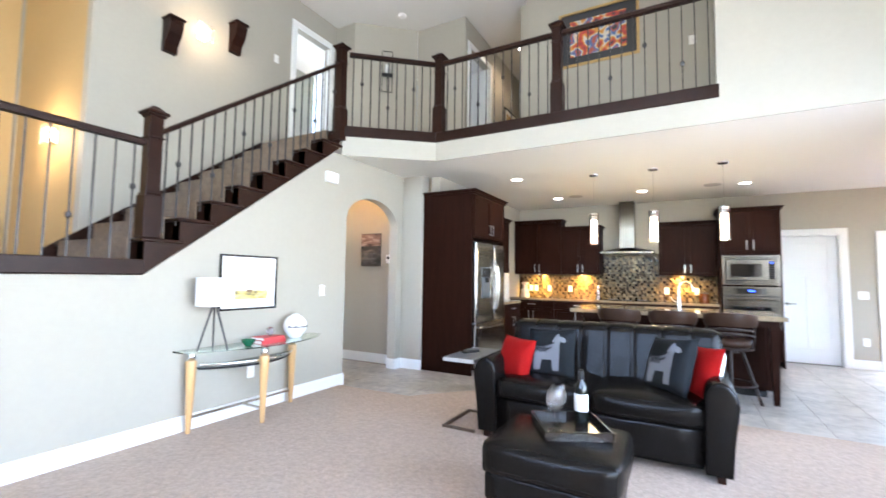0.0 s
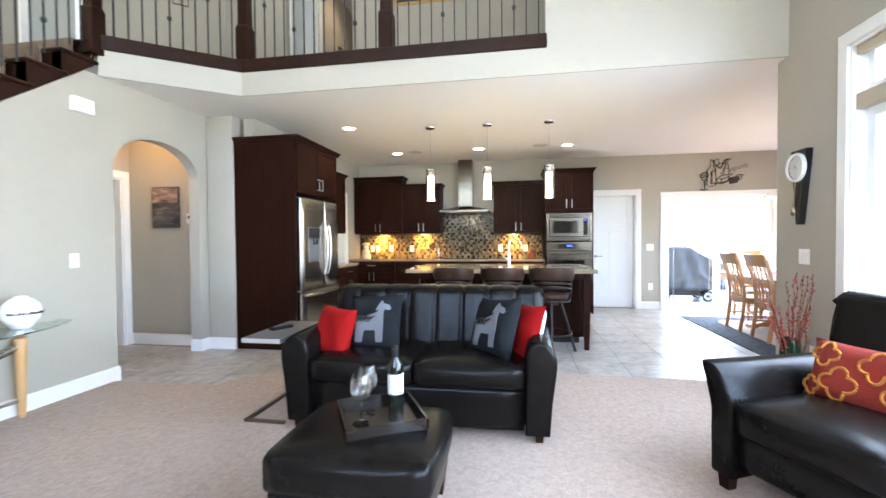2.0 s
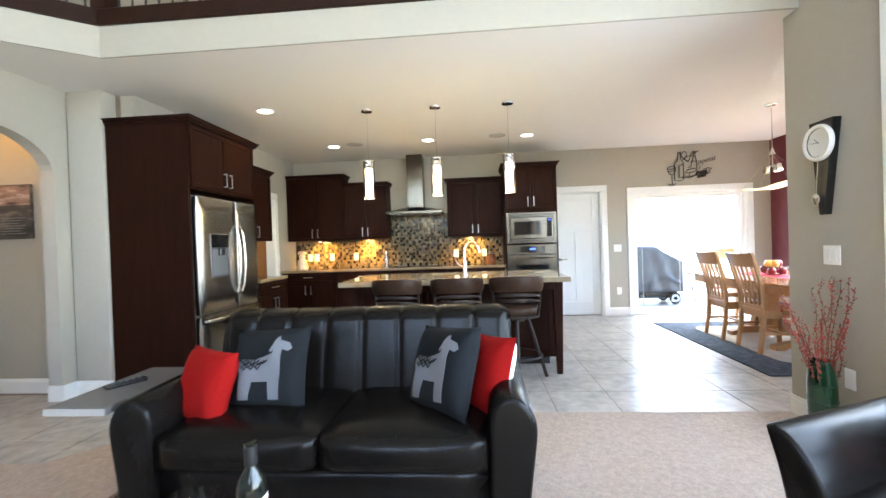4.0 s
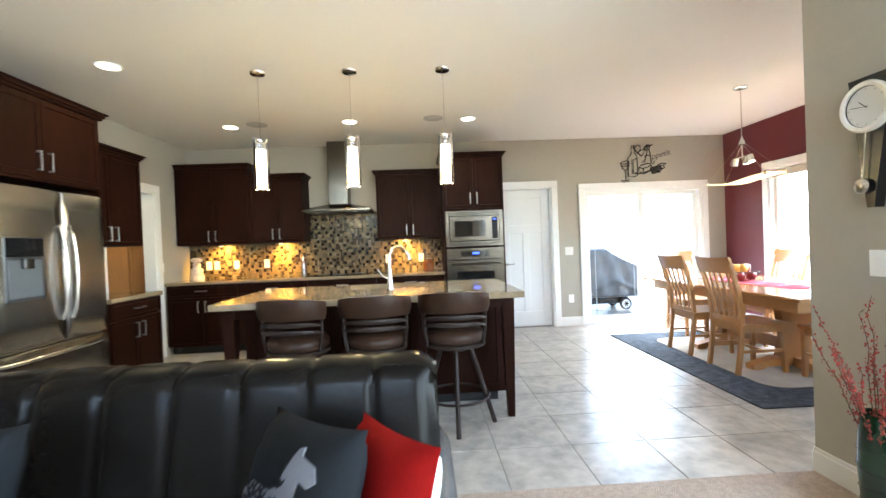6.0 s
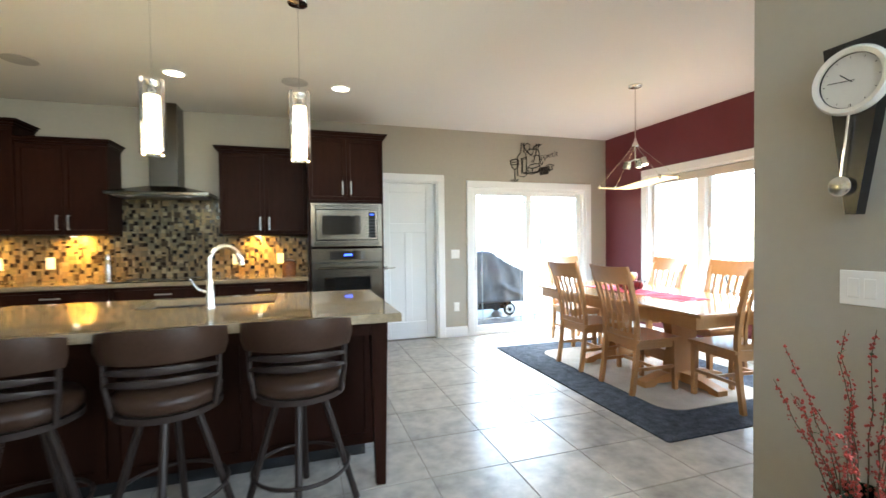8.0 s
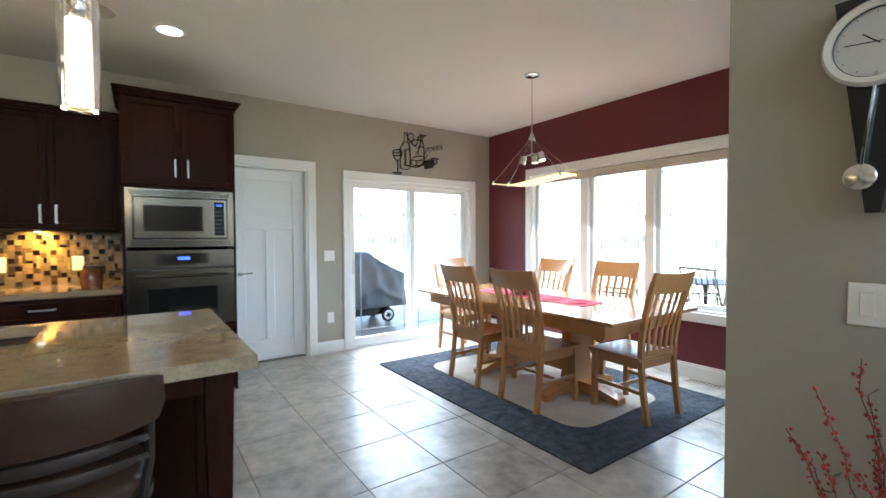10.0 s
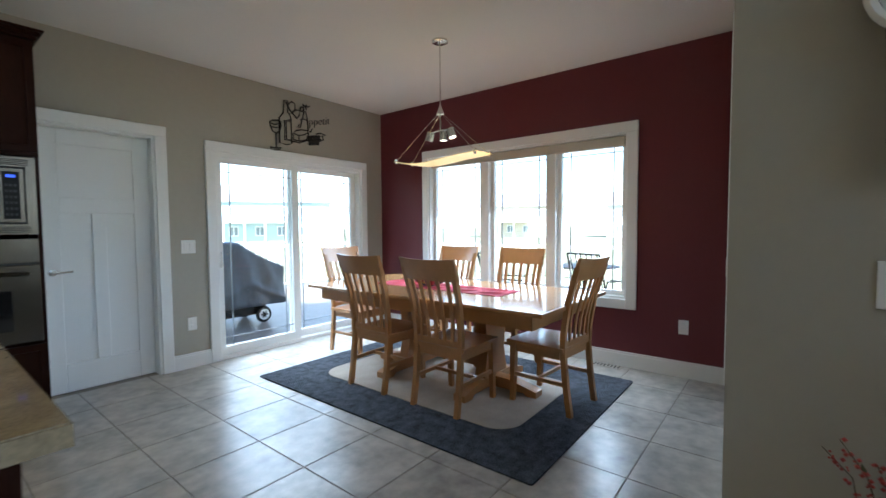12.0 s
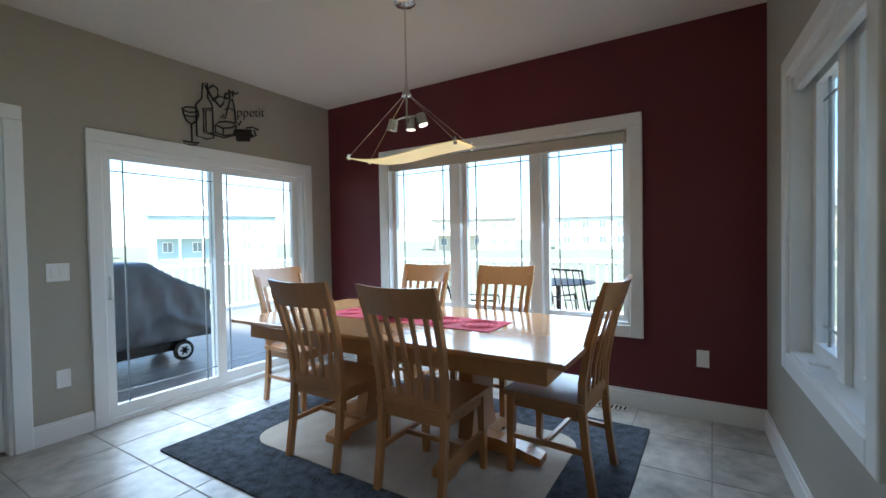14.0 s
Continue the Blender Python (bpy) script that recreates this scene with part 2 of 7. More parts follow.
def thing(name, label, category, at=(0, 0, 0), rz=0, group="", kind=""):
    ob = new(name)
    ob.empty_display_size = 0.05
    ob.matrix_world = pose(*at, 0, 0, rz)
    return tagged(ob, label, category, group, kind)


def solid(name, bm, material, label, category, kind="structure", smooth=None):
    return tagged(part(name, bm, material, None, "", smooth), label, category, "", kind)


# ---- large structure ----
XL, XK, XW, XR = -3.14, -2.62, 2.66, 5.175
YF, YE, YS, YB = 6.10, 6.25, 6.41, 10.33
CZ, F2, TOP = 2.735, 3.03, 5.5


def wall(name, axis, p0, p1, a0, a1, z0, z1, holes=(), material=None, label="greige painted interior wall"):
    """Wall between planes p0 and p1 across axis, from a0 to a1, with holes (b0, b1, zb, zt) cut through."""
    cuts = sorted({a0, a1, *[min(max(h[i], a0), a1) for h in holes for i in (0, 1)]})
    bm = bmesh.new()
    for c0, c1 in zip(cuts, cuts[1:]):
        mid = (c0 + c1) / 2
        gaps = sorted((h[2], h[3]) for h in holes if h[0] < mid < h[1])
        z = z0
        for g0, g1 in gaps + [(z1, z1)]:
            if g0 - z > 1e-4:
                box(bm, *((p0, p1, c0, c1) if axis == 'x' else (c0, c1, p0, p1)), z, g0)
            z = g1
    bmesh.ops.remove_doubles(bm, verts=bm.verts[:], dist=1e-5)
    return solid(name, bm, material or WALL, label, "wall")


# back wall of kitchen and dining corner, with pantry door and patio door openings
wall("wall_north", 'y', YB, YB + 0.17, XK - 0.14, XR + 0.17, 0, CZ + 0.1, [(1.80, 2.55, 0, 2.045), (3.045, 4.815, 0, 1.985)])
wall("wall_east_dining", 'x', XR, XR + 0.17, 6.2, YB, 0, CZ + 0.1, [(7.225, 9.51, 0.61, 2.08)], RED, "burgundy painted accent wall with window opening")
SKEW = pose(2.635, 6.25, 0, 0, 0, 3.6)
wall("wall_south_dining", 'y', -0.17, 0, 0.03, 2.62, 0, CZ + 0.1, [(0.84, 1.91, 0.655, 2.07)]).matrix_world = SKEW
wall("wall_east_great_room", 'x', XW, XW + 0.17, -2.0, YE, 0, TOP, [(0.40, 5.43, 0.30, 2.53)])
wall("wall_south", 'y', -2.17, -2.0, -6.7, XW + 0.17, 0, TOP, [(-2.6, 1.8, 2.4, 4.9)])
wall("wall_north_mudroom", 'y', YB, YB + 0.17, -4.3, XK - 0.14, 0, CZ + 0.1)
wall("wall_west_kitchen", 'x', XK - 0.14, XK, 6.86, YB, 0, CZ + 0.1, [(8.70, 9.56, 0, 2.045)])
solid("wall_pier", one(XL, -2.80, 6.69, 6.86, 0, CZ + 0.05, bevel=0.012, seg=3), WALL, "greige painted wall pier beside the tall cabinet", "wall", smooth=40)
# wall under the stair, with the arched opening
arc = [(6.0225 - 0.5325 * math.cos(math.pi * i / 24), 1.97 + 0.33 * math.sin(math.pi * i / 24)) for i in range(25)]
bm = prism([(-2.0, 0), (5.49, 0)] + arc + [(6.555, 0), (6.69, 0), (6.69, CZ), (5.25, CZ), (3.268, 1.27), (-2.0, 1.27)], XL - 0.13, XL, 'x')
solid("wall_stair", bm, WALL, "greige wall below the staircase with arched opening", "wall")
# hall behind the arch
wall("wall_hall_north", 'y', 6.775, 6.9, -6.0, XL - 0.13, 0, CZ)
wall("wall_hall_west", 'x', -4.42, -4.29, 4.9, 6.775, 0, CZ, [(5.82, 6.665, 0, 2.045)])
wall("wall_hall_south", 'y', 5.2, 5.32, -4.29, XL - 0.13, 0, 2.25)
DUSK = M("dark grey wall paint", (0.17, 0.17, 0.17), 0.8, var=0.03)
wall("wall_den", 'x', -6.12, -6.0, 4.5, 6.9, 0, CZ, (), DUSK, "dark grey painted wall of the den")
# kitchen ceiling and upper floor
slab = [(XL - 0.3, 5.39), (XL, 5.39), (-2.25, YF + 0.02), (XW, YF + 0.02), (XW, YE), (XW + 0.2, YE), (XR + 0.17, YE), (XR + 0.17, YB + 0.17), (-6.2, YB + 0.17), (-6.2, 5.39)]
solid("ceiling", prism(slab, CZ, F2 - 0.02, 'z'), CEIL, "white painted kitchen and dining ceiling", "ceiling")
solid("floor_upper", prism([(-6.5, 5.40), (XL, 5.40), (-2.25, YF + 0.03), (0.73, YF + 0.03), (0.73, 12), (-6.5, 12)], F2 - 0.02, F2, 'z'), CARPET, "beige carpet of the upper landing", "floor")
solid("ceiling_upper", one(-6.7, XW + 0.17, -2.17, 12, TOP, TOP + 0.1), CEIL, "white painted high ceiling", "ceiling")
# face of the upper floor and the high wall beside the balcony
solid("fascia_balcony", one(-2.25, 0.73, YF, YF + 0.02, CZ - 0.002, 2.965), WALL, "painted balcony face", "wall")
solid("fascia_diagonal", prism([(XL, 5.37), (-2.25, YF), (-2.25, YF + 0.02), (XL, 5.39)], CZ - 0.002, 2.965, 'z'), WALL, "painted diagonal balcony face", "wall")
wall("wall_high", 'y', YF, YF + 0.15, 0.73, XW, F2, TOP)
solid("fascia_high_wall", one(0.73, XW, YF, YF + 0.02, CZ - 0.002, F2), WALL, "painted face below the high wall", "wall")
# upper landing walls
wall("wall_stair_upper", 'x', -4.77, -4.65, 3.41, 6.82, 0, TOP, [(5.95, 6.66, F2, 5.06)])
solid("wall_landing_one", one(-4.65, -4.26, 6.82, 6.94, F2, TOP), WALL, "greige upper landing wall", "wall")
solid("wall_landing_diagonal", prism([(-4.26, 6.82), (-3.47, 7.52), (-3.55, 7.62), (-4.34, 6.94)], F2, TOP, 'z'), WALL, "greige diagonal landing wall", "wall")
solid("wall_landing_two", one(-3.47, -2.57, 7.53, 7.65, F2, TOP), WALL, "greige upper landing wall", "wall")
wall("wall_landing_hall", 'x', -2.69, -2.57, 7.65, 11.8, F2, TOP, [(7.72, 8.52, F2, 5.06)])
wall("wall_landing_art", 'y', 7.58, 7.70, -1.58, 0.95, F2, TOP)
wall("wall_landing_hall_east", 'x', -1.70, -1.58, 7.70, 11.8, F2, TOP)
wall("wall_landing_end", 'y', 11.8, 11.9, -6.5, 2.6, F2, TOP)
wall("wall_landing_east", 'x', 0.95, 1.07, YF + 0.15, 7.7, F2, TOP)
BLUE = M("pale blue room paint", (0.30, 0.42, 0.52), 0.8, var=0.03)
wall("wall_bedroom", 'x', -4.6, -4.5, 7.7, 11.8, F2, TOP, (), BLUE, "pale blue bedroom wall")
wall("wall_upper_room", 'x', -6.5, -6.4, 3.4, 8, 0, TOP)
# foyer
wall("wall_foyer", 'x', -6.6, -6.5, -2.0, 3.4, 0, TOP, (), TAN, "tan painted foyer wall")
wall("wall_foyer_north", 'y', 3.41, 3.53, -6.5, -4.77, 0, TOP, (), TAN, "tan painted foyer wall")

# doorway and window trim -----------------------------------------------------


def casing(name, axis, face, out, a0, a1, z1, w=0.09, t=0.022, z0=0.0, sill=False, header=None):
    """Casing round an opening a0..a1 up to z1, standing proud of the wall face by t towards out."""
    f0, f1 = sorted((face - out * 0.004, face + out * t))
    r = [(a0 - w, a0, z0 - (w if sill else 0), z1), (a1, a1 + w, z0 - (w if sill else 0), z1), (a0 - w, a1 + w, z1, z1 + (header or w))]
    if sill:
        r.append((a0, a1, z0 - w, z0))
    bm = bmesh.new()
    for b0, b1, c0, c1 in r:
        box(bm, *((f0, f1, b0, b1) if axis == 'x' else (b0, b1, f0, f1)), c0, c1, bevel=0.005)
    return solid(name, bm, WHITE, "white painted wooden casing", "trim")


def jamb(name, axis, p0, p1, a0, a1, z0, z1, t=0.018, bottom=False):
    rows = [(a0, a0 + t, z0, z1), (a1 - t, a1, z0, z1), (a0 + t, a1 - t, z1 - t, z1)]
    if bottom:
        rows.append((a0 + t, a1 - t, z0, z0 + t))
    bm = bmesh.new()
    for b0, b1, c0, c1 in rows:
        box(bm, *((p0, p1, b0, b1) if axis == 'x' else (b0, b1, p0, p1)), c0, c1)
    return solid(name, bm, WHITE, "white painted jamb lining", "trim")


casing("trim_pantry", 'y', YB, -1, 1.80, 2.55, 2.045)
jamb("trim_pantry_jamb", 'y', YB - 0.002, YB + 0.17, 1.80, 2.55, 0, 2.045)
casing("trim_patio", 'y', YB, -1, 3.045, 4.815, 1.985)
casing("trim_dining_window", 'x', XR, -1, 7.225, 9.51, 2.08, z0=0.61, sill=True)
jamb("trim_dining_window_jamb", 'x', XR - 0.002, XR + 0.17, 7.225, 9.51, 0.61, 2.08, bottom=True)
casing("trim_side_window", 'y', 0, 1, 0.84, 1.91, 2.07, z0=0.655, sill=True).matrix_world = SKEW
jamb("trim_side_window_jamb", 'y', -0.17, 0.002, 0.84, 1.91, 0.655, 2.07, bottom=True).matrix_world = SKEW
casing("trim_great_room_window", 'x', XW, -1, 0.40, 5.43, 2.53, z0=0.30, sill=True)
jamb("trim_great_room_window_jamb", 'x', XW - 0.002, XW + 0.17, 0.40, 5.43, 0.30, 2.53, bottom=True)
casing("trim_kitchen_doorway", 'x', XK, 1, 8.70, 9.56, 2.045)
jamb("trim_kitchen_doorway_jamb", 'x', XK - 0.14, XK + 0.002, 8.70, 9.56, 0, 2.045)
casing("trim_hall_doorway", 'x', -4.29, 1, 5.82, 6.665, 2.045)
jamb("trim_hall_doorway_jamb", 'x', -4.42, -4.288, 5.82, 6.665, 0, 2.045)
casing("trim_upper_doorway", 'x', -4.65, 1, 5.95, 6.66, 5.06, z0=F2)
casing("trim_landing_doorway", 'x', -2.57, 1, 7.72, 8.52, 5.06, z0=F2)


def base(name, pts, h=0.135, t=0.016):
    """Baseboard along a line of floor points; it stands to the left of the way walked."""
    bm = bmesh.new()
    for (x0, y0), (x1, y1) in pts:
        d = Vector((x1 - x0, y1 - y0, 0))
        n = Vector((-d.y, d.x, 0)).normalized() * t
        o = [(x0, y0), (x1, y1), (x1 + n.x, y1 + n.y), (x0 + n.x, y0 + n.y)]
        prism(o, 0, h - 0.02, 'z', bm)
        n *= 0.6
        o = [(x0, y0), (x1, y1), (x1 + n.x, y1 + n.y), (x0 + n.x, y0 + n.y)]
        prism(o, h - 0.02, h, 'z', bm)
    return solid(name, bm, WHITE, "white painted wooden baseboard", "baseboard")


base("baseboard_stair", [((XL, 5.49), (XL, -2.0))])
base("baseboard_arch", [((XL - 0.13, 5.49), (XL + 0.016, 5.49)), ((XL + 0.016, 6.555), (XL - 0.13, 6.555)), ((XL, 6.69), (XL, 6.555)), ((-2.784, 6.69), (XL, 6.69))], t=0.016)
base("baseboard_hall", [((XL - 0.13, 6.775), (-4.29, 6.775)), ((-4.29, 6.775), (-4.29, 6.756))])
base("baseboard_north", [((2.955, YB), (2.64, YB)), ((XR, YB), (4.905, YB))])
base("baseboard_dining", [((XR, YS), (XR, YB))])
base("baseboard_side", [((0.03, 0.0), (2.54, 0.0))]).matrix_world = SKEW
base("baseboard_great_room", [((XW, -2.0), (XW, YE))])

# floors ------------------------------------------------------------------------
floor = solid("floor", one(-6.6, XR + 0.17, -2.17, YB + 0.17, -0.2, -0.003), GROUT, "beige stone tile floor with grey grout joints", "floor")
solid("floor_carpet", prism([(XL, -2.0), (XW, -2.0), (XW, 6.245), (-1.50, 6.245), (-1.86, 5.86), (-2.17, 5.47), (XL, 5.44)], -0.003, 0.012, 'z'), CARPET, "beige pile carpet of the living room", "carpet")

# stairs --------------------------------------------------------------------------
LZ, RISE, RUN, Y0 = 1.365, 0.185, 0.258, 3.258
stair = thing("staircase", "dark-stained staircase with brown carpet runner", "staircase", (XL, Y0, 0))
part("landing", one(-1.51, 0, -2.3, 0.0, LZ - 0.1, LZ), DARKH, stair)
part("landing_carpet", one(-1.4, -0.12, -2.3, -0.02, LZ, LZ + 0.012), STAIRCARPET, stair)
for i in range(9):
    z, y = LZ + RISE * (i + 1), RUN * i
    part("riser", one(-1.51, -0.005, y, y + 0.02, z - RISE, z - 0.03), DARKH, stair)
    part("tread", one(-1.51, 0.03, y - 0.03, y + (RUN + 0.035 if i < 8 else 0.1), z - 0.03, z, bevel=0.008), DARKH, stair)
    part("runner", boxes((-1.35, -0.16, y - 0.042, y + RUN - 0.03, z, z + 0.012), (-1.35, -0.16, y - 0.042, y - 0.03, z - RISE + 0.012, z)), STAIRCARPET, stair)
for i in range(8):
    z, low = LZ + RISE * (i + 1) - 0.03, 1.27 + 0.739 * RUN * i
    part("end_panel", prism([(RUN * i, low), (RUN * (i + 1), low + 0.739 * RUN), (RUN * (i + 1), z), (RUN * i, z)], -0.10, 0.006, 'x'), DARKH, stair)
part("band", one(-0.03, 0.02, -2.6, 0.004, 1.27, 1.385, bevel=0.006), DARKH, stair)
part("wall_skirt", prism([(-0.1, 1.30), (-0.1, 1.50), (2.15, 3.12), (2.15, 2.95)], -1.509, -1.49, 'x'), DARKH, stair)


def newel(at, z0, z1, name="newel_post"):
    ob = thing(name, "dark-stained square wooden newel post with cap", "newel post", (*at, z0), group="newel posts")
    h = z1 - z0
    part("shaft", one(-0.05, 0.05, -0.05, 0.05, 0, h - 0.07, bevel=0.004), DARKH, ob)
    part("foot", boxes((-0.066, 0.066, -0.066, 0.066, 0, h * 0.32), (-0.058, 0.058, -0.058, 0.058, h * 0.32, h * 0.32 + 0.02), bevel=0.005), DARKH, ob)
    part("collar", one(-0.058, 0.058, -0.058, 0.058, h - 0.26, h - 0.245, bevel=0.003), DARKH, ob)
    part("collar", one(-0.062, 0.062, -0.062, 0.062, h - 0.09, h - 0.07, bevel=0.003), DARKH, ob)
    cap = one(-0.08, 0.08, -0.08, 0.08, h - 0.07, h - 0.045, bevel=0.005)
    top = bmesh.ops.create_cone(cap, cap_ends=True, segments=4, radius1=0.088, radius2=0.03, depth=0.045)["verts"]
    bmesh.ops.rotate(cap, cent=(0, 0, 0), matrix=Matrix.Rotation(math.pi / 4, 3, 'Z'), verts=top)
    bmesh.ops.translate(cap, vec=(0, 0, h - 0.0225), verts=top)
    part("cap", cap, DARKH, ob)
    return ob


newel((XL - 0.03, 3.295), 1.55, 2.585)
newel((XL - 0.03, 5.36), F2 - 0.12, 4.13)
newel((-2.24, YF + 0.05), F2 + 0.06, 4.14)
newel((-0.745, YF + 0.05), F2 + 0.06, 4.14)


BALUSTER = M("satin iron baluster", (0.045, 0.042, 0.04), 0.42, metal=0.3, var=0.15)


def railing(a, b, za0, zb0, za1, zb1, count, knuckles, name, shoe=True):
    """Handrail from a to b; balusters from the lower to the upper heights."""
    a, b = Vector((*a, 0)), Vector((*b, 0))
    ob = thing(name, "dark wooden handrail on thin black iron balusters", "railing", (a.x, a.y, 0))
    d = b - a
    n = Vector((-d.y, d.x, 0)).normalized()
    bm = bmesh.new()
    prof = [(-0.03, -0.05), (0.03, -0.05), (0.033, -0.015), (0.018, 0.0), (-0.018, 0.0), (-0.033, -0.015)]
    lo = [bm.verts.new(n * u + Vector((0, 0, za1 + w))) for u, w in prof]
    hi = [bm.verts.new(d + n * u + Vector((0, 0, zb1 + w))) for u, w in prof]
    for i in range(6):
        bm.faces.new((lo[i], lo[(i + 1) % 6], hi[(i + 1) % 6], hi[i]))
    bm.faces.new(lo)
    bm.faces.new(hi)
    bmesh.ops.recalc_face_normals(bm, faces=bm.faces[:])
    part("handrail", bm, DARKH, ob)
    for i in range(count):
        f = (i + 0.5) / count
        p = d * f
        z0, z1 = za0 + (zb0 - za0) * f, za1 + (zb1 - za1) * f - 0.045
        bm = bmesh.new()
        s = 0.0055
        box(bm, p.x - s, p.x + s, p.y - s, p.y + s, z0, z1)
        k = knuckles[i % len(knuckles)]
        if k:
            zk = z0 + (z1 - z0) * k
            lathe([(0.006, -0.028), (0.02, -0.012), (0.02, 0.012), (0.006, 0.028)], 8, bm, (p.x, p.y, zk))
        part("baluster", bm, BALUSTER, ob)
    return ob


K = (0, 0.62, 0, 0, 0.32, 0)
railing((XL - 0.03, 0.0), (XL - 0.03, 3.235), 1.385, 1.385, 2.31, 2.31, 26, K, "landing_railing")
railing((XL - 0.03, 3.35), (XL - 0.03, 5.30), 1.56, 3.02, 2.42, 3.86, 20, K, "stair_railing")
railing((XL + 0.04, 5.42), (-2.30, YF + 0.02), F2 + 0.06, F2 + 0.06, 4.02, 4.02, 10, K, "balcony_railing")
railing((-2.18, YF + 0.05), (-0.80, YF + 0.05), F2 + 0.06, F2 + 0.06, 4.02, 4.02, 13, K, "balcony_railing")
railing((-0.69, YF + 0.05), (0.73, YF + 0.05), F2 + 0.06, F2 + 0.06, 4.02, 4.02, 13, K, "balcony_railing")
solid("trim_balcony", one(-2.25, 0.745, YF - 0.02, YF + 0.11, 2.965, F2 + 0.06, bevel=0.006), DARKH, "dark-stained balcony edge board", "trim")
solid("trim_balcony_diagonal", prism([(XL - 0.1, 5.35), (XL + 0.01, 5.35), (-2.25, YF - 0.02), (-2.25, YF + 0.11), (XL - 0.1, 5.47)], 2.965, F2 + 0.06, 'z'), DARKH, "dark-stained balcony edge board", "trim")


# ---- kitchen ----
PULLNICKEL = M("brushed nickel pull", (0.36, 0.35, 0.33), 0.35, metal=1, var=0.03)


def shaker(w, h, t=0.02, rail=0.055):
    """Framed cabinet door, w by h, front at y = 0 facing -y, lower corner at the origin."""
    bm = one(0, w, 0, t, 0, h)
    f = min(bm.faces, key=lambda q: q.calc_center_median().y)
    bmesh.ops.inset_individual(bm, faces=[f], thickness=rail)
    bmesh.ops.inset_individual(bm, faces=[f], thickness=0.004, depth=-0.009)
    return bm


def pull(length=0.11, vertical=True, reach=0.028, w=0.0065):
    """Flat bow handle: a bar on two feet, lying along z or x."""
    bm = bmesh.new()
    h = length / 2
    rows = ((-h, h, -reach - 0.006, -reach), (-h, -h + 0.012, -reach, 0.0), (h - 0.012, h, -reach, 0.0))
    for a, b, y0, y1 in rows:
        box(bm, *((-w, w, y0, y1, a, b) if vertical else (a, b, y0, y1, -w, w)), bevel=0.0015)
    return bm


def put_door(cab, x, z, w, h, handle=None, name="door", y=-0.02):
    d = part(name, shaker(w, h, rail=0.055 if h > 0.25 else 0.035), DARK, cab)
    d.matrix_local = pose(x, y, z)
    if handle:
        hd = part("handle", pull(0.14, handle[2]), PULLNICKEL, d, "satin nickel handle")
        hd.matrix_local = pose(handle[0], 0, handle[1])
    return d


def crown(cab, w, depth, z, left=True, right=True):
    bm = bmesh.new()
    for i, (o, z0, z1) in enumerate(((0.012, 0, 0.02), (0.028, 0.02, 0.045), (0.045, 0.045, 0.058))):
        box(bm, -o if left else 0, w + (o if right else 0), -0.02 - o, depth, z + z0, z + z1, bevel=0.004)
    part("crown_moulding", bm, DARK, cab)


def cabinet(name, m, w, depth, z0, z1, doors, label, handle_low=True, drawer=0.0, crowned=False, toe=False, left=True, right=True):
    cab = thing(name, label, "cabinet")
    cab.matrix_world = m
    part("body", one(0, w, 0.0, depth, z0 + (0.1 if toe else 0), z1), DARK, cab)
    if toe:
        part("toe_kick", one(0.01, w - 0.01, 0.06, depth, 0, 0.1), BLACK, cab)
        z0 = 0.1
    g = 0.004
    dw = w / doors
    ztop = z1 - drawer
    for i in range(doors):
        hx = (dw - 0.045 if i % 2 == 0 and doors > 1 else 0.045) - g
        hz = 0.11 if handle_low else ztop - z0 - 0.12
        put_door(cab, i * dw + g, z0 + g, dw - 2 * g, ztop - z0 - 2 * g, (hx, hz, True))
    if drawer:
        put_door(cab, g, ztop + g, w - 2 * g, drawer - 2 * g, (w / 2 - g, drawer / 2, False), "drawer")
    if crowned:
        crown(cab, w, depth, z1, left, right)
    return cab


UP = "espresso shaker wall cabinet with satin nickel handles"
LOW = "espresso shaker base cabinet with satin nickel handles"
cabinet("wall_cabinet", pose(-2.60, 10.0, 0), 0.94, 0.33, 1.385, 2.40, 2, UP, crowned=True, left=False)
cabinet("wall_cabinet", pose(-1.655, 10.0, 0), 0.72, 0.33, 1.385, 2.245, 2, UP, crowned=True, left=False)
cabinet("wall_cabinet", pose(0.045, 10.0, 0), 0.885, 0.33, 1.375, 2.245, 2, UP, crowned=True, right=False)
for i in range(4):
    cabinet("base_cabinet", pose(-2.60 + 0.88 * i, 9.71, 0), 0.875, 0.62, 0, 0.88, 2, LOW, handle_low=False, drawer=0.16, toe=True)
part_top = thing("worktop", "cream granite worktop along the kitchen wall", "worktop", (0, 0, 0))
part("slab", one(-2.615, 0.928, 9.68, YB - 0.004, 0.88, 0.92, bevel=0.006), GRANITE, part_top)
cooktop = thing("cooktop", "black glass cooktop set in the granite worktop", "cooktop", (-0.475, 9.98, 0.92))
part("glass", one(-0.4, 0.4, -0.25, 0.25, 0, 0.008, bevel=0.003), BLACKGLASS, cooktop)
for x in (-0.24, 0.0, 0.24):
    part("burner", lathe([(0.09, 0.008), (0.09, 0.0095), (0.085, 0.0095)], 20, at=(x, 0.05 if x else -0.1, 0)), IRON, cooktop)

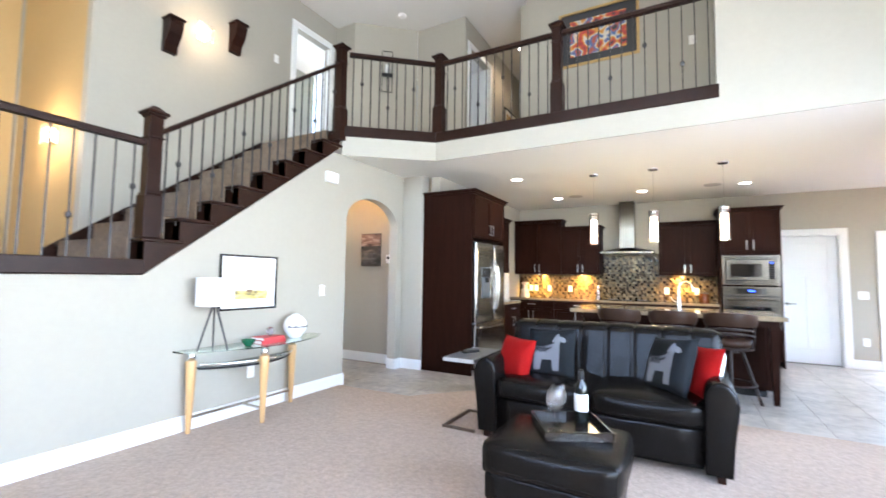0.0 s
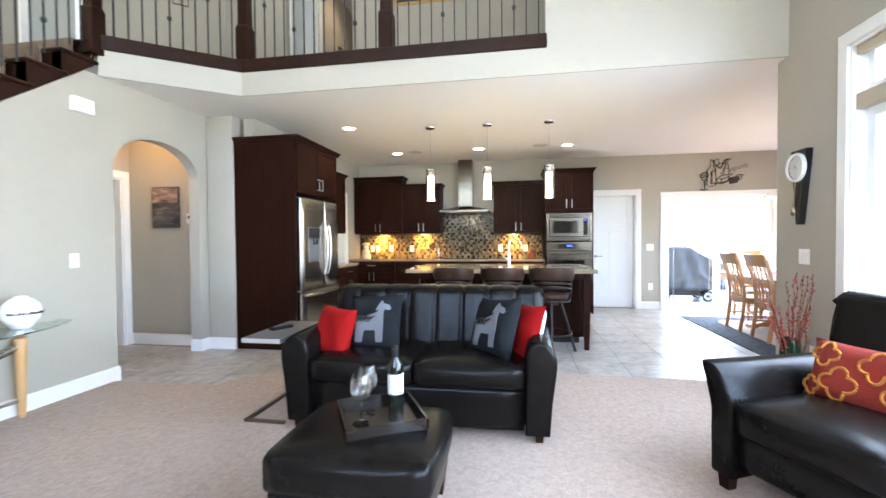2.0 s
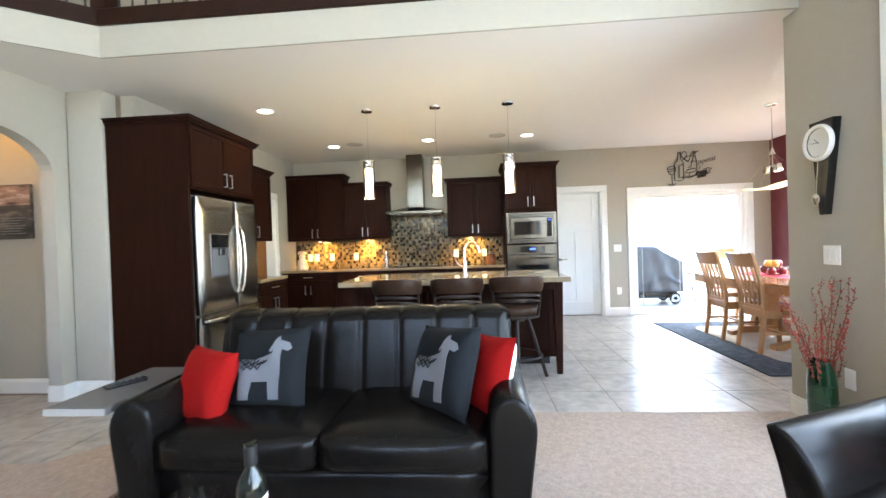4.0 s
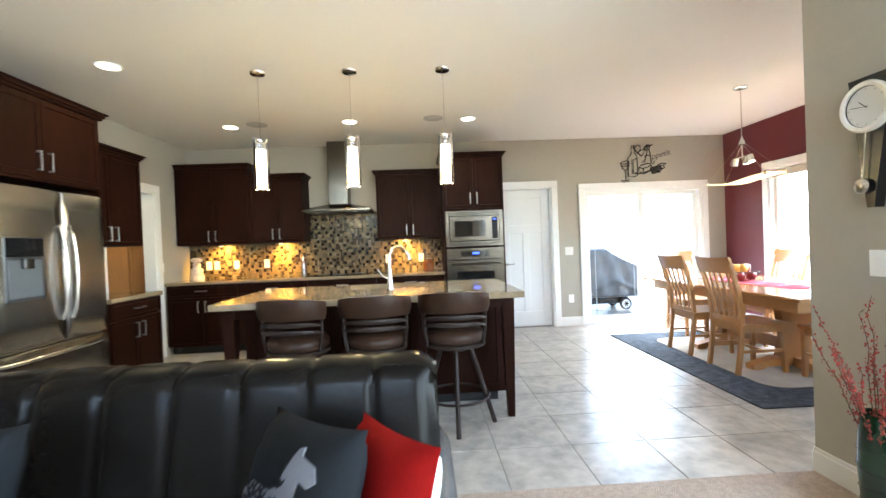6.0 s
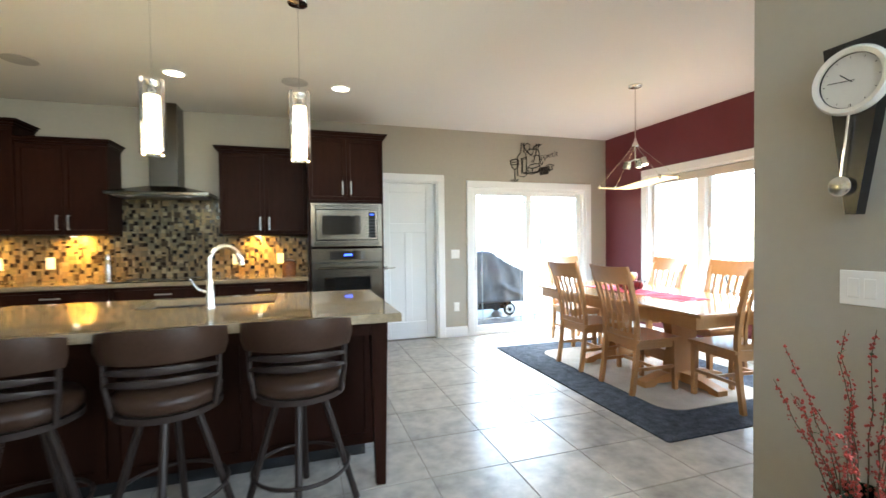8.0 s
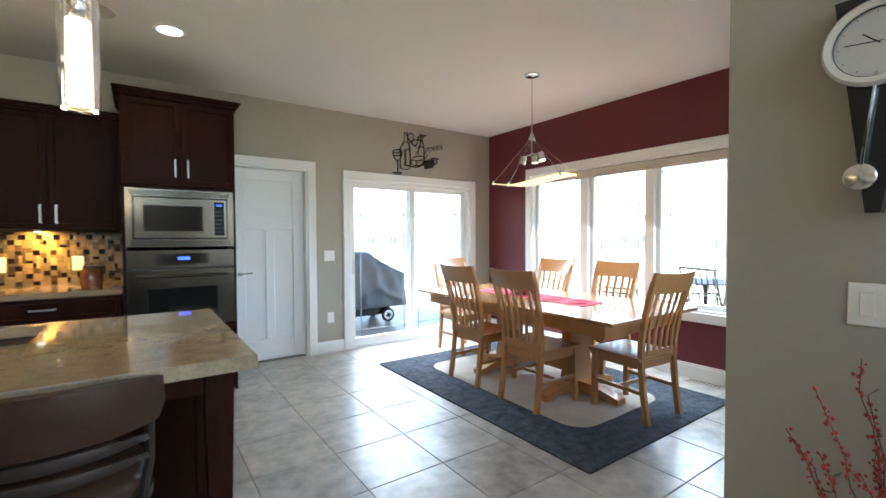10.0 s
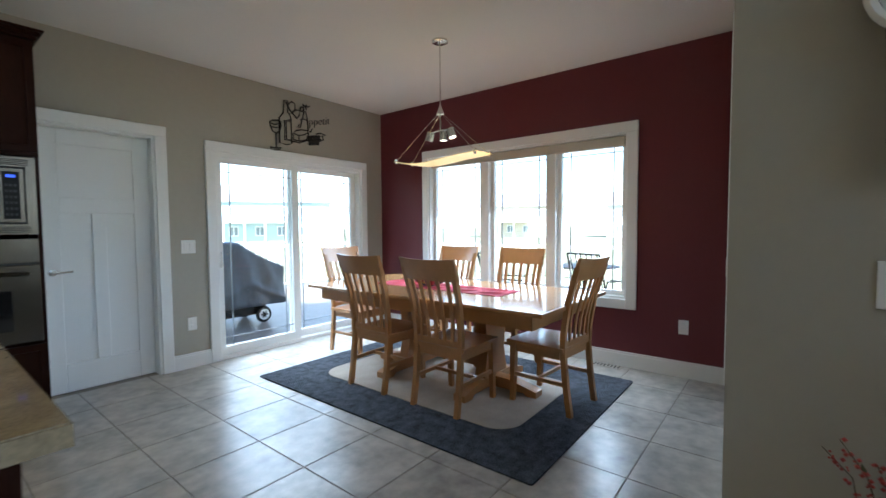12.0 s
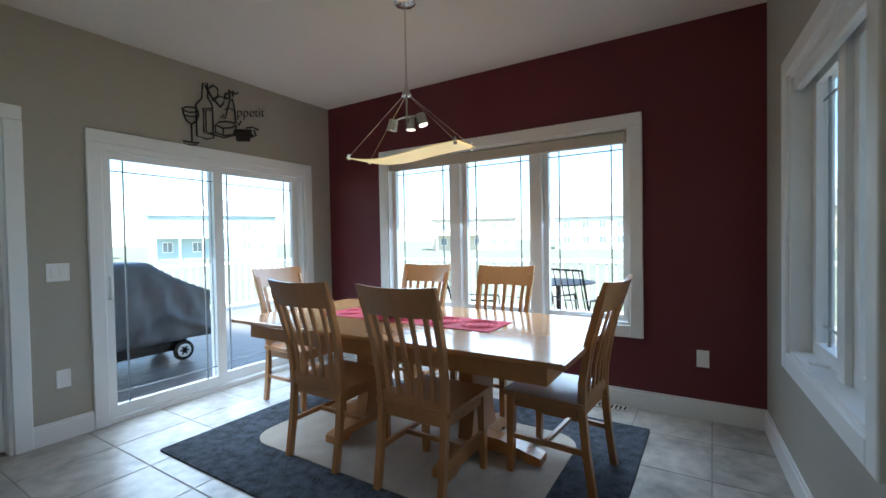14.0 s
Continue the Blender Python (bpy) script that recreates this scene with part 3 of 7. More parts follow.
# tall oven cabinet
oven_cab = thing("oven_cabinet", "tall espresso cabinet with built-in microwave and oven", "cabinet", (0.935, 9.67, 0))
part("body", boxes((0, 0.02, 0, 0.655, 0, 2.385), (0.765, 0.785, 0, 0.655, 0, 2.385), (0.02, 0.765, 0.0, 0.655, 1.70, 2.385), (0.02, 0.765, 0.02, 0.655, 0.1, 0.58), (0.02, 0.765, 0.3, 0.655, 0.58, 1.70)), DARK, oven_cab)
put_door(oven_cab, 0.004, 1.725, 0.387, 0.65, (0.345, 0.13, True))
put_door(oven_cab, 0.394, 1.725, 0.387, 0.65, (0.042, 0.13, True))
put_door(oven_cab, 0.004, 0.12, 0.777, 0.45, (0.39, 0.36, False), "drawer")
crown(oven_cab, 0.785, 0.655, 2.385)


def appliance_handle(w, z, y=-0.05):
    bm = tube([(0.06, y, z), (w - 0.06, y, z)], 0.011, 10)
    for x in (0.09, w - 0.09):
        tube([(x, 0, z), (x, y, z)], 0.008, 8, bm)
    return bm


mw = thing("microwave", "built-in stainless steel microwave with black window", "microwave", (0.955, 9.655, 1.235))
PANEL = M("black control panel", (0.006, 0.006, 0.007), 0.3, var=0.1, spec=0.12)
part("trim_frame", boxes((0, 0.745, 0, 0.2, 0, 0.06), (0, 0.745, 0, 0.2, 0.395, 0.455), (0, 0.045, 0, 0.2, 0.06, 0.395), (0.70, 0.745, 0, 0.2, 0.06, 0.395)), STEELDIM, mw)
for z0 in (0.012, 0.405):
    for k in range(4):
        part("vent_slot", one(0.03, 0.715, -0.002, 0.004, z0 + k * 0.010, z0 + 0.004 + k * 0.010), PANEL, mw)
part("surround", one(0.045, 0.70, 0.008, 0.2, 0.06, 0.395), PANEL, mw, "black inner surround")
part("door", boxes((0.055, 0.575, -0.012, 0.008, 0.072, 0.125), (0.055, 0.575, -0.012, 0.008, 0.325, 0.383), (0.055, 0.115, -0.012, 0.008, 0.125, 0.325), (0.515, 0.575, -0.012, 0.008, 0.125, 0.325)), STEELDIM, mw)
part("window", one(0.115, 0.515, -0.006, 0.008, 0.125, 0.325), BLACKGLASS, mw, "black glass window")
part("control_frame", boxes((0.577, 0.60, -0.010, 0.008, 0.072, 0.383), (0.672, 0.69, -0.010, 0.008, 0.072, 0.383), (0.60, 0.672, -0.010, 0.008, 0.072, 0.09), (0.60, 0.672, -0.010, 0.008, 0.365, 0.383)), STEELDIM, mw)
cp = part("keypad", one(0.60, 0.672, -0.006, 0.008, 0.09, 0.365), PANEL, mw, "black keypad")
part("display", one(0.616, 0.656, -0.0075, -0.005, 0.332, 0.347), BLUELED, cp, "blue digital display")
KEYGREY = M("grey key", (0.06, 0.06, 0.065), 0.5, spec=0.1)
for r in range(6):
    for c in range(3):
        part("key", one(0.610 + c * 0.019, 0.622 + c * 0.019, -0.0076, -0.005, 0.11 + r * 0.034, 0.124 + r * 0.034), KEYGREY, cp)

ov = thing("wall_oven", "built-in stainless steel wall oven with lit clock", "oven", (0.955, 9.655, 0.59))
part("body", one(0, 0.745, 0.03, 0.3, 0, 0.62), BLACK, ov)
part("control_panel", one(0, 0.745, 0, 0.03, 0.475, 0.62, bevel=0.003), STEELDIM, ov)
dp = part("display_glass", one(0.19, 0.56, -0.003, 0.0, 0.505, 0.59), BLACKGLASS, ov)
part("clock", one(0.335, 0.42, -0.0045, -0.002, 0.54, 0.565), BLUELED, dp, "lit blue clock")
dr = part("door", one(0, 0.745, -0.012, 0.03, 0.0, 0.465, bevel=0.004), STEELDIM, ov)
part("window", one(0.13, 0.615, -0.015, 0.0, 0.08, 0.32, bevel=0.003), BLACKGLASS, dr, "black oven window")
part("handle", appliance_handle(0.745, 0.415, -0.055), STEELDIM, dr)

# chimney hood
hood = thing("range_hood", "stainless steel chimney range hood", "range hood", (-0.475, 10.33, 0))
part("canopy", one(-0.45, 0.45, -0.5, -0.004, 1.765, 1.80, bevel=0.004), STEELDIM, hood)
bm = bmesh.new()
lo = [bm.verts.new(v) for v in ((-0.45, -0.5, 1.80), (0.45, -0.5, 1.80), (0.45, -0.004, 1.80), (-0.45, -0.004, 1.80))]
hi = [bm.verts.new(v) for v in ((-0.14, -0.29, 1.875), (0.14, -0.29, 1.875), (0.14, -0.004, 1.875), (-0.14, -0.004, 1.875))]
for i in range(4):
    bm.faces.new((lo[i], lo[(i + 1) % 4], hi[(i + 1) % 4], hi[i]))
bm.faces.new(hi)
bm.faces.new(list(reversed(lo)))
part("cone", bm, STEELDIM, hood)
part("duct", one(-0.13, 0.13, -0.28, -0.004, 1.875, CZ - 0.002, bevel=0.003), STEELDIM, hood)
part("filter", one(-0.4, 0.4, -0.45, -0.06, 1.757, 1.765), M("dull filter mesh", (0.2, 0.2, 0.2), 0.5, metal=1, var=0.3, fine=300), hood)
for x in (-0.25, 0.25):
    part("lamp", lathe([(0.03, 1.752), (0.03, 1.757)], 14, at=(x, -0.42, 0)), PLATE, hood)

# fridge surround, fridge
fs = thing("fridge_cabinet", "tall espresso cabinet enclosing the fridge", "cabinet")
fs.matrix_world = pose(-2.03, 6.715, 0, 0, 0, 90)
part("side_panel", one(0, 0.025, 0.0, 0.765, 0, 2.42), DARK, fs)
part("side_panel", one(1.115, 1.14, 0.0, 0.6, 0, 2.42), DARK, fs)
part("body", one(0.025, 1.115, 0.0, 0.6, 1.83, 2.42), DARK, fs)
put_door(fs, 0.028, 1.85, 0.54, 0.56, (0.495, 0.12, True))
put_door(fs, 0.572, 1.85, 0.54, 0.56, (0.045, 0.12, True))
crown(fs, 1.14, 0.765, 2.42)
fr = thing("refrigerator", "stainless steel french door fridge with water dispenser", "refrigerator")
fr.matrix_world = pose(-2.03, 6.765, 0, 0, 0, 90)
GREYSIDE = M("grey fridge side", (0.16, 0.16, 0.16), 0.5)
part("body", one(0.01, 1.05, 0.03, 0.58, 0.02, 1.78), GREYSIDE, fr)


def fridge_door(x0, x1, z0, z1):
    bm = cushion(x0, x1, -0.04, 0.03, z0, z1, 0.006, 6, 0.5)
    return bm


ld = part("door", fridge_door(0.01, 0.635, 0.68, 1.775), STEEL, fr, smooth=50)
rd = part("door", fridge_door(0.641, 1.05, 0.68, 1.775), STEEL, fr, smooth=50)
fd = part("freezer_drawer", fridge_door(0.01, 1.05, 0.06, 0.67), STEEL, fr, smooth=50)
for d, x in ((ld, 0.593), (rd, 0.683)):
    bow = [(x, -0.045 - 0.05 * math.sin(math.pi * i / 10) ** 0.5, 0.84 + 0.68 * i / 10) for i in range(11)]
    part("handle", tube(bow, 0.0125, 8), NICKEL, d, "satin steel bow handle", smooth=60)
part("handle", tube([(0.08 + 0.9 * i / 8, -0.05 - 0.045 * min(1, 2 * math.sin(math.pi * i / 8)), 0.62) for i in range(9)], 0.014, 8), CHROME, fd, "polished steel drawer handle", smooth=60)
dsp = part("dispenser", one(0.165, 0.45, -0.052, -0.04, 1.01, 1.43, bevel=0.004), M("dark silver plastic", (0.055, 0.058, 0.064), 0.3, metal=0.4, var=0.02), ld)
part("panel", one(0.17, 0.445, -0.055, -0.05, 1.30, 1.425), BLACKGLASS, dsp)
part("recess", one(0.185, 0.43, -0.054, -0.05, 1.03, 1.28, bevel=0.002), M("blue-grey dispenser recess", (0.10, 0.115, 0.13), 0.4, var=0.04), dsp)
part("spout", one(0.27, 0.345, -0.085, -0.05, 1.22, 1.29, bevel=0.006), BLACK, dsp)

cabinet("wall_cabinet", pose(-2.29, 7.86, 0, 0, 0, 90), 0.90, 0.325, 1.38, 2.26, 2, UP, crowned=True)
cabinet("base_cabinet", pose(-2.02, 7.86, 0, 0, 0, 90), 0.70, 0.595, 0, 0.88, 2, LOW, handle_low=False, drawer=0.16, toe=True)
ct = thing("side_worktop", "cream granite worktop beside the fridge", "worktop")
part("slab", one(XK + 0.004, -1.99, 7.86, 8.585, 0.88, 0.92, bevel=0.006), GRANITE, ct)

# mosaic backsplash
pieces = []
MOSAIC = bpy.data.materials.new("glass and stone mosaic")
MOSAIC.use_nodes = True
n_, l_, p_ = MOSAIC.node_tree.nodes, MOSAIC.node_tree.links, MOSAIC.node_tree.nodes["Principled BSDF"]
g_ = n_.new("ShaderNodeNewGeometry")
r_ = n_.new("ShaderNodeValToRGB")
r_.color_ramp.interpolation = 'CONSTANT'
cols = [(0.0, (0.150, 0.112, 0.060)), (0.2, (0.095, 0.078, 0.046)), (0.42, (0.205, 0.165, 0.100)), (0.6, (0.042, 0.030, 0.018)), (0.74, (0.125, 0.105, 0.066)), (0.88, (0.175, 0.130, 0.068))]
e_ = r_.color_ramp.elements
e_[0].position, e_[0].color = 0, (*cols[0][1], 1)
e_[1].position, e_[1].color = cols[1][0], (*cols[1][1], 1)
for pos_, c_ in cols[2:]:
    q_ = e_.new(pos_)
    q_.color = (*c_, 1)
l_.new(g_.outputs["Random Per Island"], r_.inputs[0])
l_.new(r_.outputs[0], p_.inputs["Base Color"])
p_.inputs["Roughness"].default_value = 0.2
p_.inputs["Specular IOR Level"].default_value = 0.22


def mosaic(x0, x1, z0, z1, rng):
    """Dark squares set in staggered rows among larger tan pieces."""
    u = 0.0208
    nx, nz = int((x1 - x0) / u), int((z1 - z0) / u)
    used = set()

    def lay(i, j, w, h, dark):
        for a in range(w):
            for b in range(h):
                used.add((i + a, j + b))
        pieces.append((x0 + i * u + 0.0013, x0 + (i + w) * u - 0.0013, z0 + j * u + 0.0013, z0 + (j + h) * u - 0.0013, YB - 0.009 - rng.random() * 0.002, dark))

    def fits(i, j, w, h):
        return i + w <= nx and j + h <= nz and not any((i + a, j + b) in used for a in range(w) for b in range(h))
    for j in range(0, nz - 1, 3):
        for i in range((j // 3) % 2 * 2 + rng.choice((0, 0, 1)), nx - 1, 5):
            w, h = rng.choice(((2, 2), (2, 2), (2, 1), (1, 2)))
            j1 = j + rng.choice((0, 0, 1))
            if fits(i, j1, w, h) and rng.random() < 0.92:
                lay(i, j1, w, h, True)
    for j in range(nz):
        for i in range(nx):
            if (i, j) not in used:
                sizes = [(3, 3), (3, 2), (2, 3), (2, 2)]
                rng.shuffle(sizes)
                for w, h in sizes + [(3, 1), (1, 3), (2, 1), (1, 2), (1, 1)]:
                    if fits(i, j, w, h):
                        lay(i, j, w, h, w * h == 1 and rng.random() < 0.35)
                        break


rng = random.Random(4)
mosaic(-2.615, -1.0, 0.921, 1.384, rng)
mosaic(-1.0, 0.03, 0.921, 1.775, rng)
mosaic(0.03, 0.932, 0.921, 1.374, rng)
backsplash = solid("backsplash", boxes((-2.618, 0.933, YB - 0.004, YB - 0.001, 0.92, 1.385), (-1.0, 0.03, YB - 0.004, YB - 0.001, 1.385, 1.778)), M("brown mosaic grout", (0.07, 0.057, 0.04), 0.9, var=0.1), "glass and stone mosaic backsplash in browns and creams", "backsplash")
SIDES = ((4, 5, 6, 7), (0, 1, 5, 4), (1, 2, 6, 5), (2, 3, 7, 6), (3, 0, 4, 7))
MOSAIC_ONE = MOSAIC.copy()
one_n = MOSAIC_ONE.node_tree
MOSAIC_ONE.node_tree.links.new(one_n.nodes.new("ShaderNodeObjectInfo").outputs["Random"], one_n.nodes["Color Ramp"].inputs[0])


def chip(w, h):
    """Corners of a mosaic piece, w wide and h high, with its face to -y."""
    return [(x, y, z) for y in (0.0, -0.008) for x, z in ((0, 0), (w, 0), (w, h), (0, h))]


MOSAIC_DARK = M("dark brown glass mosaic", (0.010, 0.0065, 0.0045), 0.15, var=0.5, rand=1.0, rvar=0.02, spec=0.3)
verts, faces, slots, shared, single = [], [], [], {}, 0
for X0, X1, Z0, Z1, yf, dark in pieces:
    key = (round(X1 - X0, 3), round(Z1 - Z0, 3), dark)
    if X0 > -0.42 and single < 300:
        single += 1
        if key not in shared:
            shared[key] = bpy.data.meshes.new("mosaic_tile")
            shared[key].from_pydata(chip(*key[:2]), [], SIDES)
            shared[key].materials.append(MOSAIC_DARK if dark else MOSAIC_ONE)
        t = new("mosaic_tile", shared[key])
        t.parent = backsplash
        t.location = (X0, yf + 0.008, Z0)
    else:
        k0 = len(verts)
        verts.extend((X0 + x, yf + 0.008 + y, Z0 + z) for x, y, z in chip(*key[:2]))
        faces.extend(tuple(k0 + q for q in f) for f in SIDES)
        slots.extend([int(dark)] * len(SIDES))
me = bpy.data.meshes.new("mosaic_rest")
me.from_pydata(verts, [], faces)
me.materials.append(MOSAIC)
me.materials.append(MOSAIC_DARK)
me.polygons.foreach_set("material_index", slots)
mt = new("mosaic_rest", me)
mt.parent = backsplash
mt["kind"] = "stuff"

# island
isl = thing("kitchen_island", "espresso kitchen island with cream granite top", "kitchen island")
SX0, SX1, SY0, SY1 = -0.04, 0.70, 7.76, 8.17
top = boxes((-0.83, SX0, 7.11, 8.25, 0.88, 0.92), (SX1, 1.345, 7.11, 8.25, 0.88, 0.92), (SX0, SX1, 7.11, SY0, 0.88, 0.92), (SX0, SX1, SY1, 8.25, 0.88, 0.92))
bmesh.ops.remove_doubles(top, verts=top.verts[:], dist=1e-5)
part("granite_top", top, GRANITE, isl)
part("granite_edge", boxes((-0.835, 1.35, 7.105, 7.112, 0.876, 0.917), (1.343, 1.35, 7.112, 8.25, 0.876, 0.917), (-0.835, -0.828, 7.112, 8.25, 0.876, 0.917)), GRANITE, isl)
part("body", one(-0.76, 1.27, 7.52, 8.19, 0.08, 0.875), DARK, isl)
part("plinth", one(-0.7, 1.21, 7.56, 8.13, 0.0, 0.08), BLACK, isl)
for i in range(3):
    d = part("back_panel", shaker(0.66, 0.76, rail=0.07), DARK, isl)
    d.matrix_local = pose(-0.745 + i * 0.67, 7.5, 0.1)
d = part("end_panel", shaker(0.65, 0.76, rail=0.07), DARK, isl)
d.matrix_local = pose(1.29, 7.53, 0.1, 0, 0, 90)
part("apron", boxes((-0.76, 1.27, 7.18, 7.21, 0.80, 0.875), (1.235, 1.265, 7.21, 7.52, 0.80, 0.875), (-0.755, -0.725, 7.21, 7.52, 0.80, 0.875)), DARK, isl)
for x in (-0.735, 1.245):
    bm = bmesh.new()
    r = bmesh.ops.create_cube(bm, size=1)["verts"]
    for v in r:
        k = 0.088 if v.co.z > 0 else 0.05
        v.co = Vector((x + v.co.x * k, 7.215 + v.co.y * k, 0.875 if v.co.z > 0 else 0))
    part("leg", bm, DARK, isl)
sink = thing("sink", "dark composite undermount sink in the island", "sink", (0.33, 7.965, 0.9))
part("basin", boxes((-0.37, 0.37, -0.205, 0.205, -0.22, -0.21), (-0.38, -0.37, -0.205, 0.205, -0.22, -0.02), (0.37, 0.38, -0.205, 0.205, -0.22, -0.02), (-0.38, 0.38, -0.215, -0.205, -0.22, -0.02), (-0.38, 0.38, 0.205, 0.215, -0.22, -0.02)), M("dark composite sink", (0.045, 0.04, 0.036), 0.4, var=0.15), sink)
fc = thing("kitchen_faucet", "tall brushed nickel gooseneck kitchen faucet", "faucet", (0.365, 7.68, 0.92))
part("base", lathe([(0.03, 0), (0.03, 0.008), (0.024, 0.02), (0.02, 0.1), (0.017, 0.16)], 16), NICKEL, fc, smooth=60)
neck = [(0, 0, 0.15), (0, 0, 0.25)] + [(0.075 - 0.075 * math.cos(a), 0.05 - 0.05 * math.cos(a), 0.25 + 0.10 * math.sin(a)) for a in [math.pi * i / 10 for i in range(1, 9)]]
part("neck", tube(neck, 0.014, 10), NICKEL, fc, smooth=60)
part("spray_head", tube([neck[-1], (0.15, 0.1, 0.27), (0.153, 0.102, 0.235)], 0.017, 10, taper=0.02), NICKEL, fc, smooth=60)
part("lever", tube([(-0.02, 0, 0.09), (-0.06, 0, 0.11), (-0.1, 0, 0.17)], 0.01, 8, taper=0.006), NICKEL, fc, smooth=60)


# bar stools
def bar_stool(at, rz):
    s = thing("bar_stool", "brown leather swivel bar stool with dark metal frame", "bar stool", (*at, 0), rz, "bar stools at the island")
    part("seat", lathe([(0.05, 0.585), (0.185, 0.588), (0.206, 0.605), (0.21, 0.645), (0.192, 0.672), (0.1, 0.684), (0.0, 0.686)], 32), BROWN, s, smooth=60)
    part("seat_ring", lathe([(0.19, 0.565), (0.21, 0.565), (0.21, 0.59), (0.19, 0.59)], 32, ring=True), BRONZE, s, smooth=40)
    part("swivel", lathe([(0.07, 0.52), (0.07, 0.565)], 20), BRONZE, s, smooth=40)

    def band(z0, z1, r0, r1, a=72, thick=0.02, n=22):
        bm = bmesh.new()
        ring = []
        for i in range(n + 1):
            t = radians(-90 - a + 2 * a * i / n)
            drop = -0.03 * abs(2 * i / n - 1) ** 2.5
            row = []
            for r, z in ((r0, z0 + drop * 0.3), (r0 + thick, z0 + drop * 0.3), (r1 + thick + 0.004, (z0 + z1) / 2 + drop), (r1 + thick, z1 + drop), (r1, z1 + drop), (r0 - 0.004, (z0 + z1) / 2 + drop)):
                row.append(bm.verts.new((r * math.cos(t), r * math.sin(t), z)))
            ring.append(row)
        for p, q in zip(ring, ring[1:]):
            for k in range(6):
                bm.faces.new((p[k], p[(k + 1) % 6], q[(k + 1) % 6], q[k]))
        bm.faces.new(ring[0])
        bm.faces.new(list(reversed(ring[-1])))
        bmesh.ops.recalc_face_normals(bm, faces=bm.faces[:])
        return bm
    part("backrest", band(0.815, 0.955, 0.215, 0.228, 68, 0.035), BROWN, s, "padded brown leather backrest", smooth=50)
    part("back_slat", band(0.77, 0.80, 0.222, 0.222, 66, 0.014), BRONZE, s, smooth=50)
    part("back_slat", band(0.722, 0.752, 0.222, 0.222, 64, 0.014), BRONZE, s, smooth=50)
    for a in (-154, -26):
        c, q = math.cos(radians(a)), math.sin(radians(a))
        part("back_post", tube([(0.21 * c, 0.21 * q, 0.58), (0.232 * c, 0.232 * q, 0.7), (0.236 * c, 0.236 * q, 0.9)], 0.012, 8), BRONZE, s)
    for a in (0, 90, 180, 270):
        c, q = math.cos(radians(a)), math.sin(radians(a))
        part("leg", tube([(0.10 * c, 0.10 * q, 0.55), (0.14 * c, 0.14 * q, 0.42), (0.26 * c, 0.26 * q, 0.0)], 0.0165, 8), BRONZE, s)
    part("foot_ring", tube([(0.225 * math.cos(2 * math.pi * i / 32), 0.225 * math.sin(2 * math.pi * i / 32), 0.205) for i in range(32)], 0.009, 6, closed=True), BRONZE, s)
    return s


st = bar_stool((0.85, 7.14), -4)
copy_thing(st, pose(0.30, 7.13, 0, 0, 0, 3))
copy_thing(st, pose(-0.24, 7.14, 0, 0, 0, -9))


# pendants, downlights, speakers
CORD = M("grey lamp cord", (0.16, 0.155, 0.15), 0.5, var=0.05)


def pendant(x, y):
    p = thing("pendant_lamp", "lit glass cylinder pendant lamp with chrome canopy", "pendant lamp", (x, y, CZ), group="pendants over the island")
    part("canopy", lathe([(0.066, 0), (0.066, -0.006), (0.058, -0.018), (0.02, -0.024)], 28), CHROME, p, smooth=40)
    part("cord", tube([(0, 0, -0.02), (0, 0, -0.55)], 0.0013, 6), CORD, p, "thin grey cord")
    part("socket", lathe([(0.006, -0.535), (0.022, -0.545), (0.026, -0.56), (0.026, -0.612), (0.03, -0.618), (0.03, -0.63)], 20), CHROME, p, smooth=40)
    part("opal_glass", lathe([(0.0, -0.63), (0.045, -0.634), (0.052, -0.645), (0.052, -0.918), (0.046, -0.928), (0.0, -0.929)], 24), LAMPGLASS, p, "lit opal glass", smooth=50)
    tb = lathe([(0.0625, -0.545), (0.0625, -0.955), (0.0585, -0.957), (0.0585, -0.547)], 32, ring=True)
    part("glass_cap", lathe([(0.028, -0.553), (0.056, -0.553), (0.056, -0.561), (0.028, -0.561)], 28, ring=True), GLASS, p, "clear glass collar", smooth=40)
    og = part("clear_glass", tb, GLASS, p, "clear outer glass", smooth=60)
    og.visible_shadow = False
    lamp("pendant_light", 'POINT', Matrix.Translation((x, y, CZ - 1.02)), 1.5, (1, 0.76, 0.36), (0.05, 0.05))
    return p


for x in (-0.644, 0.10, 0.87):
    pendant(x, 7.70)
for x, y in ((-1.53, 9.25), (-0.14, 9.15), (1.24, 9.15), (-1.69, 7.51)):
    d = thing("downlight", "lit recessed ceiling downlight with white ring", "downlight", (x, y, CZ), group="recessed downlights")
    part("ring", lathe([(0.075, -0.001), (0.095, -0.001), (0.095, -0.006), (0.078, -0.009)], 28, ring=True), WHITE, d, smooth=40)
    part("lens", lathe([(0.0, -0.003), (0.074, -0.003), (0.074, -0.005), (0.0, -0.005)], 28), DOWNLIGHT, d)
    lamp("downlight_beam", 'SPOT', pose(x, y, CZ - 0.03), 2.7, (1, 0.78, 0.40), (0.06, 0.06), spot=130, blend=0.6)
SPK = M("grey speaker grille", (0.42, 0.40, 0.37), 0.7, var=0.3, fine=500)
for x, y in ((-1.20, 9.18), (0.83, 9.10)):
    d = thing("ceiling_speaker", "round grey flush ceiling speaker", "speaker", (x, y, CZ), group="ceiling speakers")
    part("grille", lathe([(0.0, -0.001), (0.115, -0.001), (0.115, -0.005), (0.0, -0.007)], 32), SPK, d, smooth=40)
